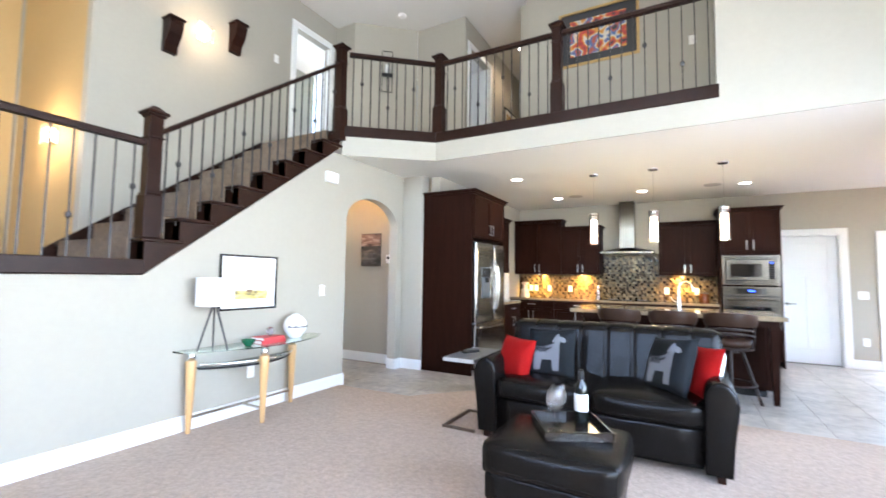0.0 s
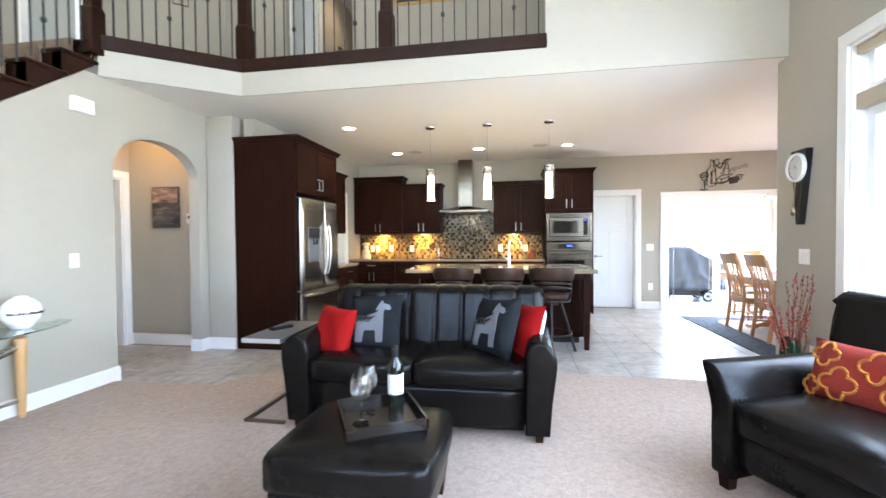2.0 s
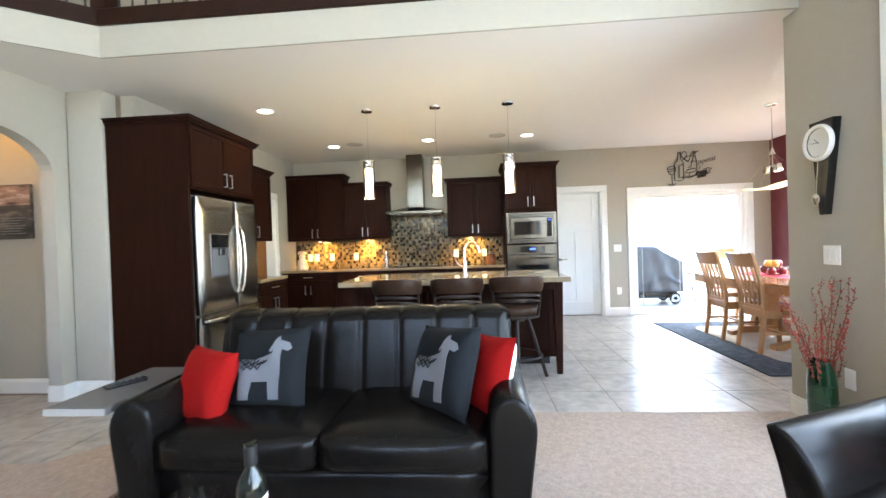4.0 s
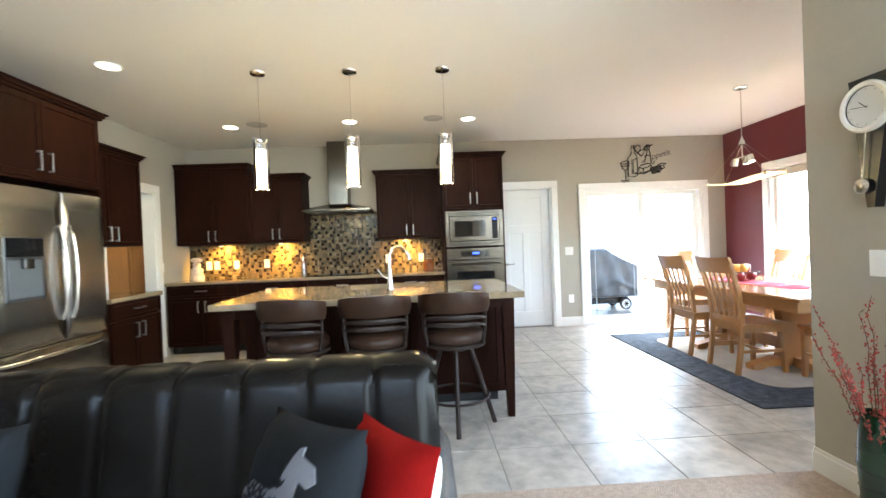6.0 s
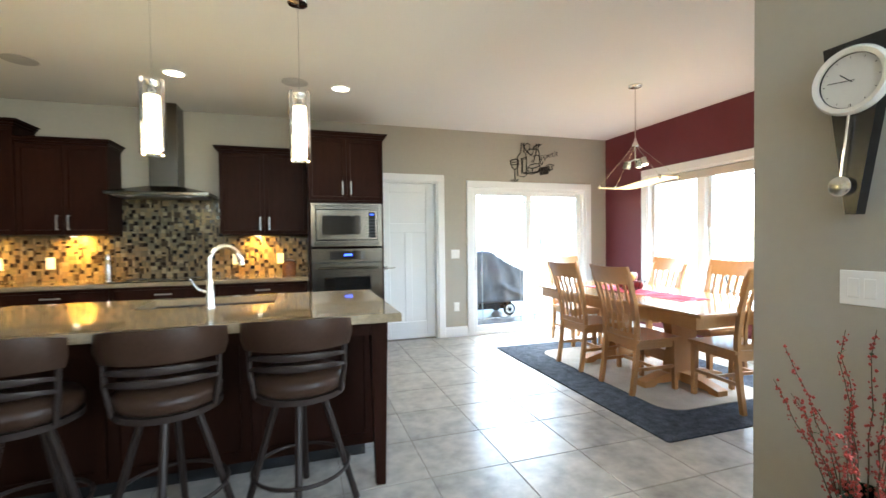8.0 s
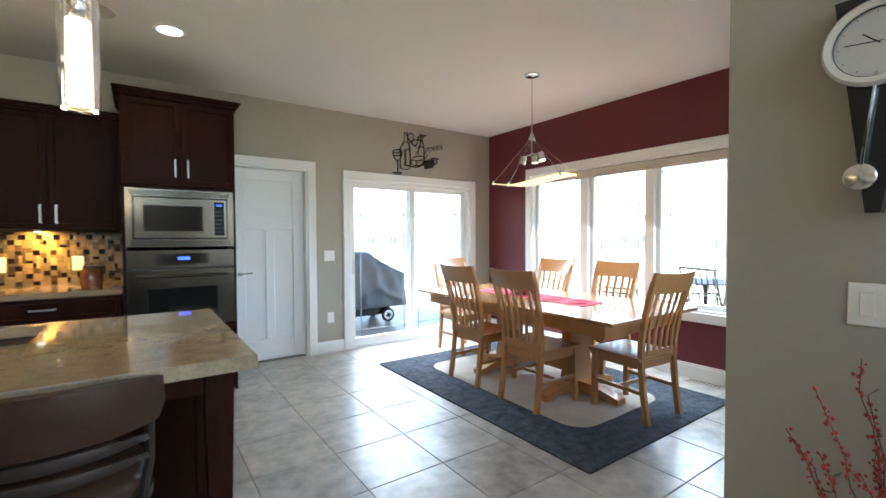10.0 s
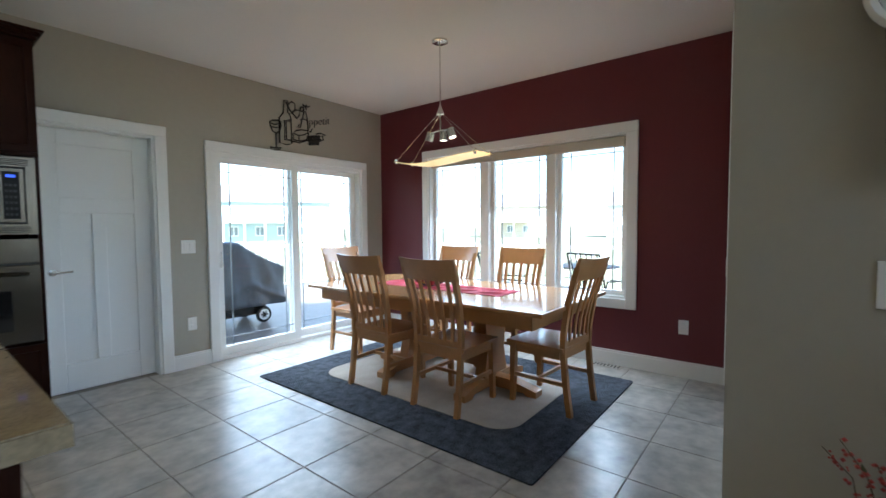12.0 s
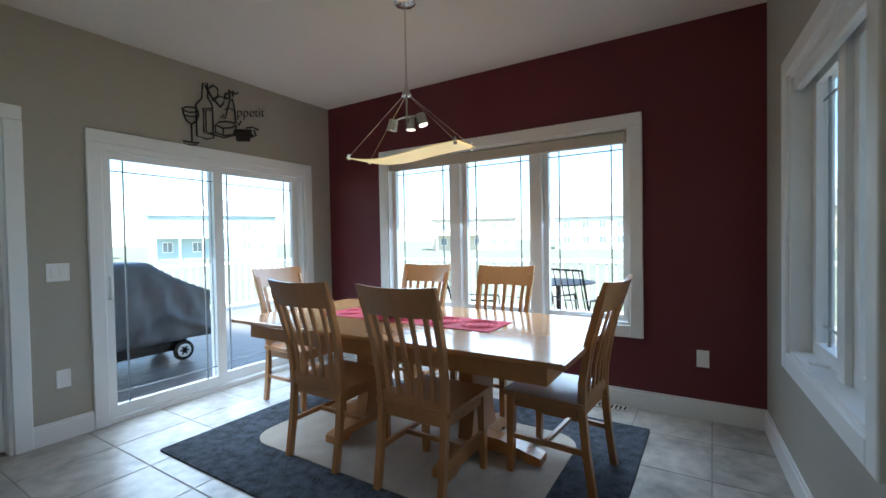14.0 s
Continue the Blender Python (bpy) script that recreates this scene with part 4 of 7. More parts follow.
# lights under the wall cabinets
for x, z in ((-2.12, 1.38), (-1.30, 1.38), (0.40, 1.37)):
    u = thing("under_cabinet_light", "lit puck light under the wall cabinet", "light", (x, 10.17, z), group="under-cabinet lights")
    part("puck", lathe([(0.0, -0.001), (0.035, -0.001), (0.035, -0.012), (0.0, -0.012)], 18), NICKEL, u)
    part("lens", lathe([(0.0, -0.012), (0.027, -0.012), (0.027, -0.014), (0.0, -0.014)], 18), DOWNLIGHT, u)
    lamp("under_cabinet_beam", 'SPOT', pose(x, 10.19, z - 0.02, 26, 0, 0), 12, (1, 0.50, 0.09), (0.02, 0.02), spot=160, blend=0.9)


# plates on walls
def plate(m, w=0.075, h=0.118, gangs=1, outlet=False, name=None):
    p = thing(name or ("wall_outlet" if outlet else "light_switch"), "white plastic " + ("wall outlet" if outlet else "light switch plate"), "outlet" if outlet else "light switch")
    p.matrix_world = m
    W_ = w if gangs == 1 else w * gangs * 0.8
    part("plate", one(-W_ / 2, W_ / 2, -0.006, 0, -h / 2, h / 2, bevel=0.002), PLATE, p)
    for g in range(gangs):
        x = (g - (gangs - 1) / 2) * 0.046
        if outlet:
            for z in (-0.02, 0.02):
                part("socket", one(x - 0.014, x + 0.014, -0.0085, -0.005, z - 0.013, z + 0.013, bevel=0.002), PLATE, p)
        else:
            part("rocker", one(x - 0.016, x + 0.016, -0.010, -0.005, -0.033, 0.033, bevel=0.002), PLATE, p)
    return p


NORTH, EAST, WEST = 0, -90, 90   # a plate faces -y; turned -90 it faces -x, 90 faces +x
plate(pose(2.79, YB, 1.10), gangs=2)
plate(pose(2.80, YB, 0.40), outlet=True)
for x in (-2.36, -2.25, -1.98, -1.56):
    plate(pose(x, YB - 0.009, 1.10), outlet=True)
for x in (0.15, 0.62):
    plate(pose(x, YB - 0.009, 1.10), outlet=True)
plate(pose(XW, 5.88, 1.112, 0, 0, EAST), w=0.08, gangs=2)
plate(pose(XW, 5.77, 0.385, 0, 0, EAST), outlet=True)
plate(SKEW @ pose(0.35, 0.002, 1.115, 0, 0, 180), gangs=2)
plate(pose(XR, 6.765, 0.42, 0, 0, EAST), outlet=True)
plate(pose(XL, 5.12, 1.12, 0, 0, WEST))
plate(pose(XL, 4.24, 0.38, 0, 0, WEST), outlet=True)
plate(pose(XK, 9.66, 1.12, 0, 0, WEST), gangs=1)
plate(pose(0.58, 7.58, 4.30))
plate(pose(-4.65, 5.60, 4.40, 0, 0, WEST))
chime = thing("door_chime", "white plastic door chime box on the wall", "door chime", (XL, 5.20, 2.42), 90)
part("cover", one(-0.09, 0.09, -0.05, 0, -0.06, 0.06, bevel=0.006), PLATE, chime)

# pantry door
dw = thing("pantry_door", "closed white three-panel craftsman door", "door", (1.82, YB + 0.09, 0.008))
leaf = bmesh.new()
for b in ((0, 0.115, 0, 0.035, 0, 2.018), (0.595, 0.71, 0, 0.035, 0, 2.018), (0.115, 0.595, 0, 0.035, 0, 0.22), (0.115, 0.595, 0, 0.035, 1.90, 2.018), (0.115, 0.595, 0, 0.035, 1.38, 1.50), (0.31, 0.40, 0, 0.035, 0.22, 1.38)):
    box(leaf, *b, bevel=0.003)
part("frame", leaf, WHITE, dw)
for b in ((0.115, 0.31, 0.22, 1.38), (0.40, 0.595, 0.22, 1.38), (0.115, 0.595, 1.50, 1.90)):
    part("panel", one(b[0], b[1], 0.012, 0.028, b[2], b[3]), WHITE, dw)
hd = part("lever_handle", lathe([(0.026, 0), (0.026, 0.008), (0.01, 0.012), (0.01, 0.05)], 16), NICKEL, dw, "satin nickel lever handle", smooth=50)
hd.matrix_local = pose(0.06, 0, 0.93, 90)
part("lever", tube([(0, 0, 0.045), (0.05, 0, 0.048), (0.11, 0.004, 0.045)], 0.008, 8), NICKEL, hd)
solid("wall_pantry_back", one(1.6, 2.8, YB + 0.3, YB + 0.35, 0, 2.5), WALL, "pantry wall behind the door", "wall")

# items on the worktop
th = thing("soap_dispenser", "brushed steel bottle on the worktop", "bottle", (-1.0, 10.12, 0.92))
part("body", lathe([(0.034, 0), (0.036, 0.02), (0.036, 0.15), (0.028, 0.19), (0.016, 0.21)], 20), STEEL, th, smooth=50)
part("cap", lathe([(0.02, 0.21), (0.02, 0.25), (0.012, 0.265)], 16), CHROME, th, smooth=50)
bm = lathe([(0.06, 0), (0.065, 0.03), (0.05, 0.1), (0.055, 0.14), (0.03, 0.17), (0.035, 0.2), (0.036, 0.22), (0.02, 0.235), (0.045, 0.25), (0.05, 0.28), (0.03, 0.3), (0.0, 0.3)], 18)
fig = solid("chef_figurine", bm, M("glazed ceramic", (0.6, 0.5, 0.38), 0.3, var=0.4, scale=20), "small glazed ceramic figurine on the worktop", "figurine", "", smooth=60)
fig.location = (-2.42, 10.1, 0.92)
fig.scale = (1.45, 1.45, 1)
cn = thing("canister", "small brown glass canister on the worktop", "canister", (0.72, 10.1, 0.92))
part("jar", lathe([(0.07, 0), (0.075, 0.03), (0.075, 0.12), (0.05, 0.15)], 20), M("brown glaze", (0.16, 0.06, 0.025), 0.2, var=0.4, scale=15), cn, smooth=50)
part("lid", lathe([(0.055, 0.15), (0.055, 0.165), (0.012, 0.17), (0.014, 0.19), (0.0, 0.195)], 20), M("dark lid", (0.04, 0.02, 0.015), 0.3), cn, smooth=50)

# mudroom beyond the kitchen doorway
wall("wall_mudroom", 'x', -4.3, -4.2, 7.2, YB + 0.17, 0, CZ)
lk = thing("mudroom_locker", "honey maple locker cabinet in the mudroom", "locker", (-3.95, YB - 0.006, 0), 0)
part("body", one(0, 1.2, -0.45, 0, 0, 1.95), OAK, lk)
for i in range(3):
    d = part("door", shaker(0.38, 1.8), OAK, lk)
    d.matrix_local = pose(0.02 + 0.395 * i, -0.47, 0.1)
lamp("mudroom_light", 'POINT', Matrix.Translation((-3.4, 9.0, 2.4)), 2.6, (1, 0.85, 0.62), (0.1, 0.1))


# ---- living room ----
def foot(parent, x, y, h, w0=0.06, w1=0.045, name="leg"):
    bm = bmesh.new()
    for v in bmesh.ops.create_cube(bm, size=1)["verts"]:
        k = w0 if v.co.z > 0 else w1
        v.co = Vector((x + v.co.x * k, y + v.co.y * k, h if v.co.z > 0 else 0))
    return part(name, bm, DARKH, parent, "dark wooden leg")


SOFA_ARM = [(0.0, 0.06), (0.148, 0.06), (0.163, 0.25), (0.185, 0.42), (0.193, 0.50), (0.185, 0.555), (0.150, 0.612), (0.105, 0.640), (0.06, 0.635), (0.02, 0.60), (0.002, 0.54), (0.0, 0.45)]
CHAIR_ARM = [(0.0, 0.09), (0.10, 0.09), (0.103, 0.25), (0.115, 0.40), (0.14, 0.53), (0.168, 0.625), (0.165, 0.638), (0.145, 0.642), (0.10, 0.625), (0.05, 0.575), (0.012, 0.50), (0.0, 0.42)]


def arm_shape(x, side, y0, y1, prof, sub=4, rise=0.02):
    """Upholstered arm: the profile runs outward from x; the front edge is rounded off."""
    pts = []
    n = len(prof)
    for i in range(n):
        p = [Vector((*prof[(i + k) % n], 0)) for k in (-1, 0, 1, 2)]
        for q in range(sub if 1 < i < n - 1 else 1):
            t = q / sub
            pts.append(0.5 * (2 * p[1] + (p[2] - p[0]) * t + (2 * p[0] - 5 * p[1] + 4 * p[2] - p[3]) * t * t + (3 * p[1] - p[0] - 3 * p[2] + p[3]) * t ** 3))
    mid = Vector((sum(p.x for p in pts) / len(pts), 0.42, 0))
    bm = bmesh.new()
    rings = []
    for dy, inset in ((0.0, 0.024), (0.003, 0.012), (0.010, 0.004), (0.022, 0.0), (0.3, 0.0), (0.6, 0.0), (1.0, 0.0)):
        y = y0 + dy if dy < 0.1 else y0 + (y1 - y0) * dy
        ring = []
        for p in pts:
            d = Vector((p.x - mid.x, (p.y - mid.y) * 0.3, 0))
            q = p - d.normalized() * inset if inset and d.length > 1e-4 else p
            slope = rise * (y - y0) / (y1 - y0) if p.y > 0.3 else 0
            ring.append(bm.verts.new((x + side * q.x, y, max(0.06, q.y) + slope - 0.015)))
        rings.append(ring)
    k = len(pts)
    for a, b in zip(rings, rings[1:]):
        for i in range(k):
            bm.faces.new((a[i], a[(i + 1) % k], b[(i + 1) % k], b[i]))
    bm.faces.new(rings[0])
    bm.faces.new(list(reversed(rings[-1])))
    bmesh.ops.recalc_face_normals(bm, faces=bm.faces[:])
    return bm


def channel_back(x0, x1, y0, y1, z0, z1, channels, lean=0.12, depth=0.012):
    """Padded back with vertical seams; the top rolls over to the rear."""
    bm = bmesh.new()
    nx = channels * 14
    prof = []
    for i in range(9):
        prof.append((y0 + lean * i / 8, z0 + (z1 - z0 - 0.07) * i / 8))
    t = y1 - (y0 + lean)
    for i in range(1, 9):
        a = math.pi * i / 8
        prof.append((y0 + lean + t / 2 - t / 2 * math.cos(a), z1 - 0.07 + 0.07 * math.sin(a)))
    for i in range(1, 6):
        prof.append((y1 - 0.01 * i / 5, z1 - 0.07 - (z1 - z0 - 0.07) * i / 5))
    cols = []
    for i in range(nx + 1):
        f = i / nx
        s = abs(math.sin(math.pi * f * channels))
        d = depth * (1 - s) ** 5 if 0 < i < nx else 0
        e = 0.035 * (max(0, abs(2 * f - 1) - 0.9) / 0.1) ** 2
        cols.append([bm.verts.new((x0 + (x1 - x0) * f, y + (d if k < 12 else -d) + (e if k < 10 else -e * 0.5), z - (d if 6 < k < 16 else 0) - (e if 7 < k < 17 else 0))) for k, (y, z) in enumerate(prof)])
    for a, b in zip(cols, cols[1:]):
        for k in range(len(prof) - 1):
            bm.faces.new((a[k], b[k], b[k + 1], a[k + 1]))
    bm.faces.new(cols[0])
    bm.faces.new(list(reversed(cols[-1])))
    bmesh.ops.recalc_face_normals(bm, faces=bm.faces[:])
    return bm


SZ = 0.012
sofa = thing("sofa", "black leather two-seat sofa with channelled back", "sofa", (-0.19, 4.78, SZ))
part("base", cushion(-0.72, 0.72, 0.03, 0.86, 0.05, 0.33, 0.006, 6, 0.25), LEATHER, sofa, smooth=180)
part("arm", arm_shape(-0.715, -1, 0.0, 0.86, SOFA_ARM), LEATHER, sofa, smooth=50)
part("arm", arm_shape(0.715, 1, 0.0, 0.86, SOFA_ARM), LEATHER, sofa, smooth=50)
part("seat_cushion", cushion(-0.715, -0.003, 0.0, 0.66, 0.31, 0.475, 0.03, 8, 0.5), LEATHER, sofa, smooth=180)
part("seat_cushion", cushion(0.003, 0.715, 0.0, 0.66, 0.31, 0.475, 0.03, 8, 0.5), LEATHER, sofa, smooth=180)
part("backrest", channel_back(-0.80, 0.865, 0.56, 0.92, 0.30, 0.895, 8, 0.12, 0.010), LEATHER, sofa, smooth=60)
part("back_panel", one(-0.78, 0.80, 0.84, 0.90, 0.10, 0.60, bevel=0.02, seg=2), LEATHER, sofa, smooth=40)
for x in (-0.80, 0.80):
    for y in (0.055, 0.8):
        foot(sofa, x, y, 0.09)

ott = thing("ottoman", "black leather ottoman on dark wooden legs", "ottoman", (-0.19, 3.97, SZ))
part("base", cushion(-0.325, 0.325, -0.29, 0.29, 0.115, 0.25, 0.004, 6, 0.2), LEATHER, ott, smooth=180)
part("cushion", cushion(-0.345, 0.345, -0.31, 0.31, 0.235, 0.415, 0.022, 8, 0.5), LEATHER, ott, smooth=180)
for x in (-0.28, 0.28):
    for y in (-0.24, 0.24):
        foot(ott, x, y, 0.125, 0.075, 0.05)
TZ = 0.44
LACQUER = M("black-brown lacquer", (0.010, 0.007, 0.006), 0.15, var=0.2, rvar=0.04)
tray = thing("tray", "dark wooden serving tray on the ottoman", "tray", (-0.145, 4.03, TZ), 29)
part("bottom", one(-0.17, 0.17, -0.18, 0.18, 0.0, 0.012), LACQUER, tray)
for b in ((-0.18, -0.168, -0.19, 0.19), (0.168, 0.18, -0.19, 0.19), (-0.168, 0.168, -0.19, -0.178), (-0.168, 0.168, 0.178, 0.19)):
    part("side", one(*b, 0.0, 0.048, bevel=0.003), LACQUER, tray)
btl = thing("wine_bottle", "dark wine bottle with white label on the tray", "wine bottle", (-0.108, 4.15, TZ + 0.012))
DKGLASS = M("dark bottle glass", (0.006, 0.008, 0.006), 0.08, var=0.1, rvar=0.02)
part("bottle", lathe([(0.034, 0), (0.0375, 0.01), (0.0375, 0.185), (0.032, 0.21), (0.017, 0.235), (0.0145, 0.25), (0.0145, 0.295), (0.016, 0.297), (0.016, 0.305), (0.0, 0.306)], 28), DKGLASS, btl, smooth=50)
part("label", lathe([(0.0379, 0.07), (0.0382, 0.071), (0.0382, 0.165), (0.0379, 0.166)], 28), M("cream paper label", (0.75, 0.74, 0.70), 0.7, var=0.03), btl, "white paper label", smooth=60)
part("foil", lathe([(0.0150, 0.245), (0.0155, 0.246), (0.0155, 0.296)], 20), M("black foil", (0.015, 0.015, 0.016), 0.3), btl, "black foil capsule", smooth=60)


def wine_glass(at):
    g = thing("wine_glass", "empty clear stemmed wine glass on the tray", "wine glass", at, group="wine glasses")
    part("foot", lathe([(0.034, 0), (0.035, 0.003), (0.012, 0.007), (0.0055, 0.016)], 24), GLASS, g, smooth=60)
    part("stem", lathe([(0.0055, 0.012), (0.0045, 0.05), (0.0055, 0.086)], 10), GLASS, g, smooth=60)
    out = [(0.004, 0.084), (0.022, 0.092), (0.038, 0.115), (0.042, 0.14), (0.038, 0.175), (0.032, 0.2)]
    bowl = out + [(r - 0.0012, z) for r, z in reversed(out[1:])] + [(0.0, 0.088)]
    part("bowl", lathe(bowl, 24), GLASS, g, smooth=60)
    g.scale = (1.12, 1.12, 1.12)
    return g


wine_glass((-0.205, 3.935, TZ + 0.012))
wine_glass((-0.217, 4.05, TZ + 0.012))


# pillows
def pillow_mesh(w, h, t, n=12, sides=(-1, 1)):
    bm = bmesh.new()
    grid = {}
    for s in (-1, 1):
        for i in range(n + 1):
            for j in range(n + 1):
                u, v = 2 * i / n - 1, 2 * j / n - 1
                if s == 1 and (i in (0, n) or j in (0, n)):
                    grid[s, i, j] = grid[-1, i, j]
                    continue
                pinch = 1 - 0.07 * (1 - abs(u) ** 2) * abs(v) ** 4 - 0.0
                pin2 = 1 - 0.07 * (1 - abs(v) ** 2) * abs(u) ** 4
                th = ((1 - u ** 4) * (1 - v ** 4)) ** 0.6
                wob = 1 + 0.08 * math.sin(5 * u + 3 * v + s)
                grid[s, i, j] = bm.verts.new((u * w / 2 * pin2, s * t / 2 * th * wob, v * h / 2 * pinch))
    for s in sides:
        for i in range(n):
            for j in range(n):
                q = [grid[s, i, j], grid[s, i + 1, j], grid[s, i + 1, j + 1], grid[s, i, j + 1]]
                bm.faces.new(q if s == -1 else list(reversed(q)))
    return bm


def pillow(name, label, m, w, h, t, material, back=None):
    p = thing(name, label, "pillow")
    p.matrix_world = m
    part("cover", pillow_mesh(w, h, t, sides=(-1,) if back else (-1, 1)), material, p, smooth=180)
    if back:
        part("back_cover", pillow_mesh(w, h, t, sides=(1,)), back, p, "white cotton back", smooth=180)
    return p


HORSE = [(-0.13, -0.15), (-0.13, -0.02), (-0.155, 0.03), (-0.13, 0.06), (-0.05, 0.055), (0.02, 0.075), (0.05, 0.13), (0.07, 0.17), (0.085, 0.175), (0.09, 0.155), (0.14, 0.14), (0.155, 0.11), (0.135, 0.095), (0.105, 0.105), (0.10, 0.06), (0.105, 0.0), (0.10, -0.15), (0.045, -0.15), (0.035, -0.06), (-0.055, -0.06), (-0.07, -0.15)]


def horse(p, flip, t, w, h):
    """Flat woven motif laid on the pillow's swelling front."""
    bm = bmesh.new()
    pts = [Vector((x * flip * 0.92, z * 0.92 - 0.01, 0)) for x, z in HORSE]
    f = bm.faces.new([bm.verts.new(q) for q in pts])
    bmesh.ops.triangulate(bm, faces=[f])
    bmesh.ops.subdivide_edges(bm, edges=bm.edges[:], cuts=3, use_grid_fill=True)
    for v in bm.verts:
        u, s = v.co.x / (w / 2), v.co.y / (h / 2)
        th = (max(0, 1 - u ** 4) * max(0, 1 - s ** 4)) ** 0.6
        v.co = Vector((v.co.x, -(t / 2 * th * (1 + 0.08 * math.sin(5 * u + 3 * s - 1)) + 0.003), v.co.y))
    ex = bmesh.ops.extrude_face_region(bm, geom=bm.faces[:])
    bmesh.ops.translate(bm, vec=(0, 0.004, 0), verts=[e for e in ex["geom"] if isinstance(e, bmesh.types.BMVert)])
    bmesh.ops.recalc_face_normals(bm, faces=bm.faces[:])
    part("horse_motif", bm, CLOTHPALE, p, "pale grey horse motif")
    for k in range(26):
        x, z = flip * (-0.115 + 0.0125 * (k % 13) + 0.006 * (k // 13)), 0.045 - 0.022 * (k // 13) - 0.010 * (k % 3) + 0.016 * max(0, k % 13 - 8)
        th = t / 2 * (max(0, 1 - (x / (w / 2)) ** 4) * max(0, 1 - (z / (h / 2)) ** 4)) ** 0.6
        part("motif_stitch", tube([(x - 0.012, -th * 1.05 - 0.004, z), (x, -th * 1.05 - 0.006, z - 0.012), (x + 0.010, -th * 1.05 - 0.004, z + 0.004)], 0.0028, 4), CLOTHGREY, p)


pillow("throw_pillow", "bright red cotton throw pillow on the sofa", pose(-0.83, 5.06, 0.61, -18, 2, -26), 0.36, 0.36, 0.13, CLOTHRED)
pa = pillow("throw_pillow", "charcoal throw pillow with pale horse motif", pose(-0.555, 5.16, 0.66, -20, -3, -6), 0.42, 0.42, 0.14, CLOTHGREY)
horse(pa, 1, 0.14, 0.42, 0.42)
pillow("throw_pillow", "bright red throw pillow with white back", pose(0.525, 5.15, 0.63, -16, -4, -56), 0.38, 0.38, 0.13, CLOTHRED, M("white cotton", (0.75, 0.73, 0.70), 0.9, var=0.05))
pb = pillow("throw_pillow", "charcoal throw pillow with pale horse motif", pose(0.325, 5.10, 0.665, -22, -6, -46), 0.42, 0.42, 0.14, CLOTHGREY)
horse(pb, 1, 0.14, 0.42, 0.42)

# side table
sd = thing("side_table", "dark C-shaped metal side table with grey top", "side table", (-1.27, 5.07, SZ))
part("top", one(-0.10, 0.18, -0.30, 0.32, 0.565, 0.60, bevel=0.004), M("grey laminate", (0.11, 0.105, 0.10), 0.35, var=0.15, scale=10), sd)
for y in (0.0, 0.26):
    part("upright", one(0.165, 0.185, y - 0.0125, y + 0.0125, 0.0, 0.565), BRONZE, sd)
part("floor_frame", boxes((-0.13, 0.17, -0.252, -0.228, 0, 0.02), (-0.13, 0.17, 0.248, 0.272, 0, 0.02), (-0.13, -0.105, -0.228, 0.248, 0, 0.02)), M("brushed bronze bar", (0.14, 0.10, 0.07), 0.35, metal=0.6, var=0.15), sd)
rm = thing("remote_control", "black remote control on the side table", "remote control", (-1.26, 5.08, SZ + 0.60), 62)
part("body", one(-0.09, 0.09, -0.024, 0.024, 0, 0.02, bevel=0.006), BLACK, rm)
for i in range(5):
    part("button", one(-0.06 + i * 0.028, -0.045 + i * 0.028, -0.008, 0.008, 0.019, 0.022), M("grey rubber", (0.1, 0.1, 0.1), 0.6), rm)
part("edge_strip", one(-0.10, 0.18, -0.306, -0.3, 0.568, 0.597), M("silver edge band", (0.42, 0.41, 0.39), 0.35, metal=0.3, var=0.05), sd, "silver edge band")

# armchair
ac = thing("armchair", "black leather recliner armchair with flared arms", "armchair", (2.02, 4.33, SZ), -63)
part("base", cushion(-0.33, 0.33, -0.40, 0.42, 0.13, 0.31, 0.004, 6, 0.25), LEATHER, ac, smooth=180)
part("arm", arm_shape(-0.30, -1, -0.44, 0.38, CHAIR_ARM, rise=-0.035), LEATHER, ac, smooth=50)
part("arm", arm_shape(0.30, 1, -0.44, 0.38, CHAIR_ARM, rise=-0.035), LEATHER, ac, smooth=50)
part("seat_cushion", cushion(-0.305, 0.305, -0.43, 0.24, 0.29, 0.46, 0.025, 8, 0.45), LEATHER, ac, smooth=180)
part("backrest", channel_back(-0.33, 0.33, 0.16, 0.50, 0.30, 0.965, 2, 0.14, 0.008), LEATHER, ac, smooth=60)
for x in (-0.36, 0.36):
    foot(ac, x, -0.38, 0.17, 0.075, 0.05)
    foot(ac, x, 0.33, 0.14, 0.06, 0.045)
FLORAL = M("orange-red floral cloth", (0.24, 0.018, 0.008), 0.85, var=0.25, scale=5, fine=90, bump=0.3, bscale=300)
FLOWER = M("yellow flower print", (0.45, 0.17, 0.02), 0.85, var=0.15)
lp = pillow("lumbar_pillow", "orange-red lumbar pillow with yellow flower outlines", pose(2.10, 4.40, 0.595, -20, 0, -63), 0.56, 0.31, 0.14, FLORAL)
for cx, cz, r in ((-0.185, 0.075, 0.062), (-0.105, -0.055, 0.078), (0.03, 0.055, 0.072), (0.135, -0.06, 0.074), (0.20, 0.075, 0.058), (-0.225, -0.09, 0.045)):
    pts = []
    for i in range(40):
        a = 2 * math.pi * i / 40
        rr = r * (0.62 + 0.38 * abs(math.cos(2 * a)))
        x, z = cx + rr * math.cos(a), cz + rr * math.sin(a)
        u, v = x / 0.28, z / 0.155
        th = (max(0, 1 - u ** 4) * max(0, 1 - v ** 4)) ** 0.6
        pts.append((x, -(0.07 * th * (1 + 0.08 * math.sin(5 * u + 3 * v - 1)) + 0.001), z))
    part("flower", tube(pts, 0.0075, 5, closed=True), FLOWER, lp)

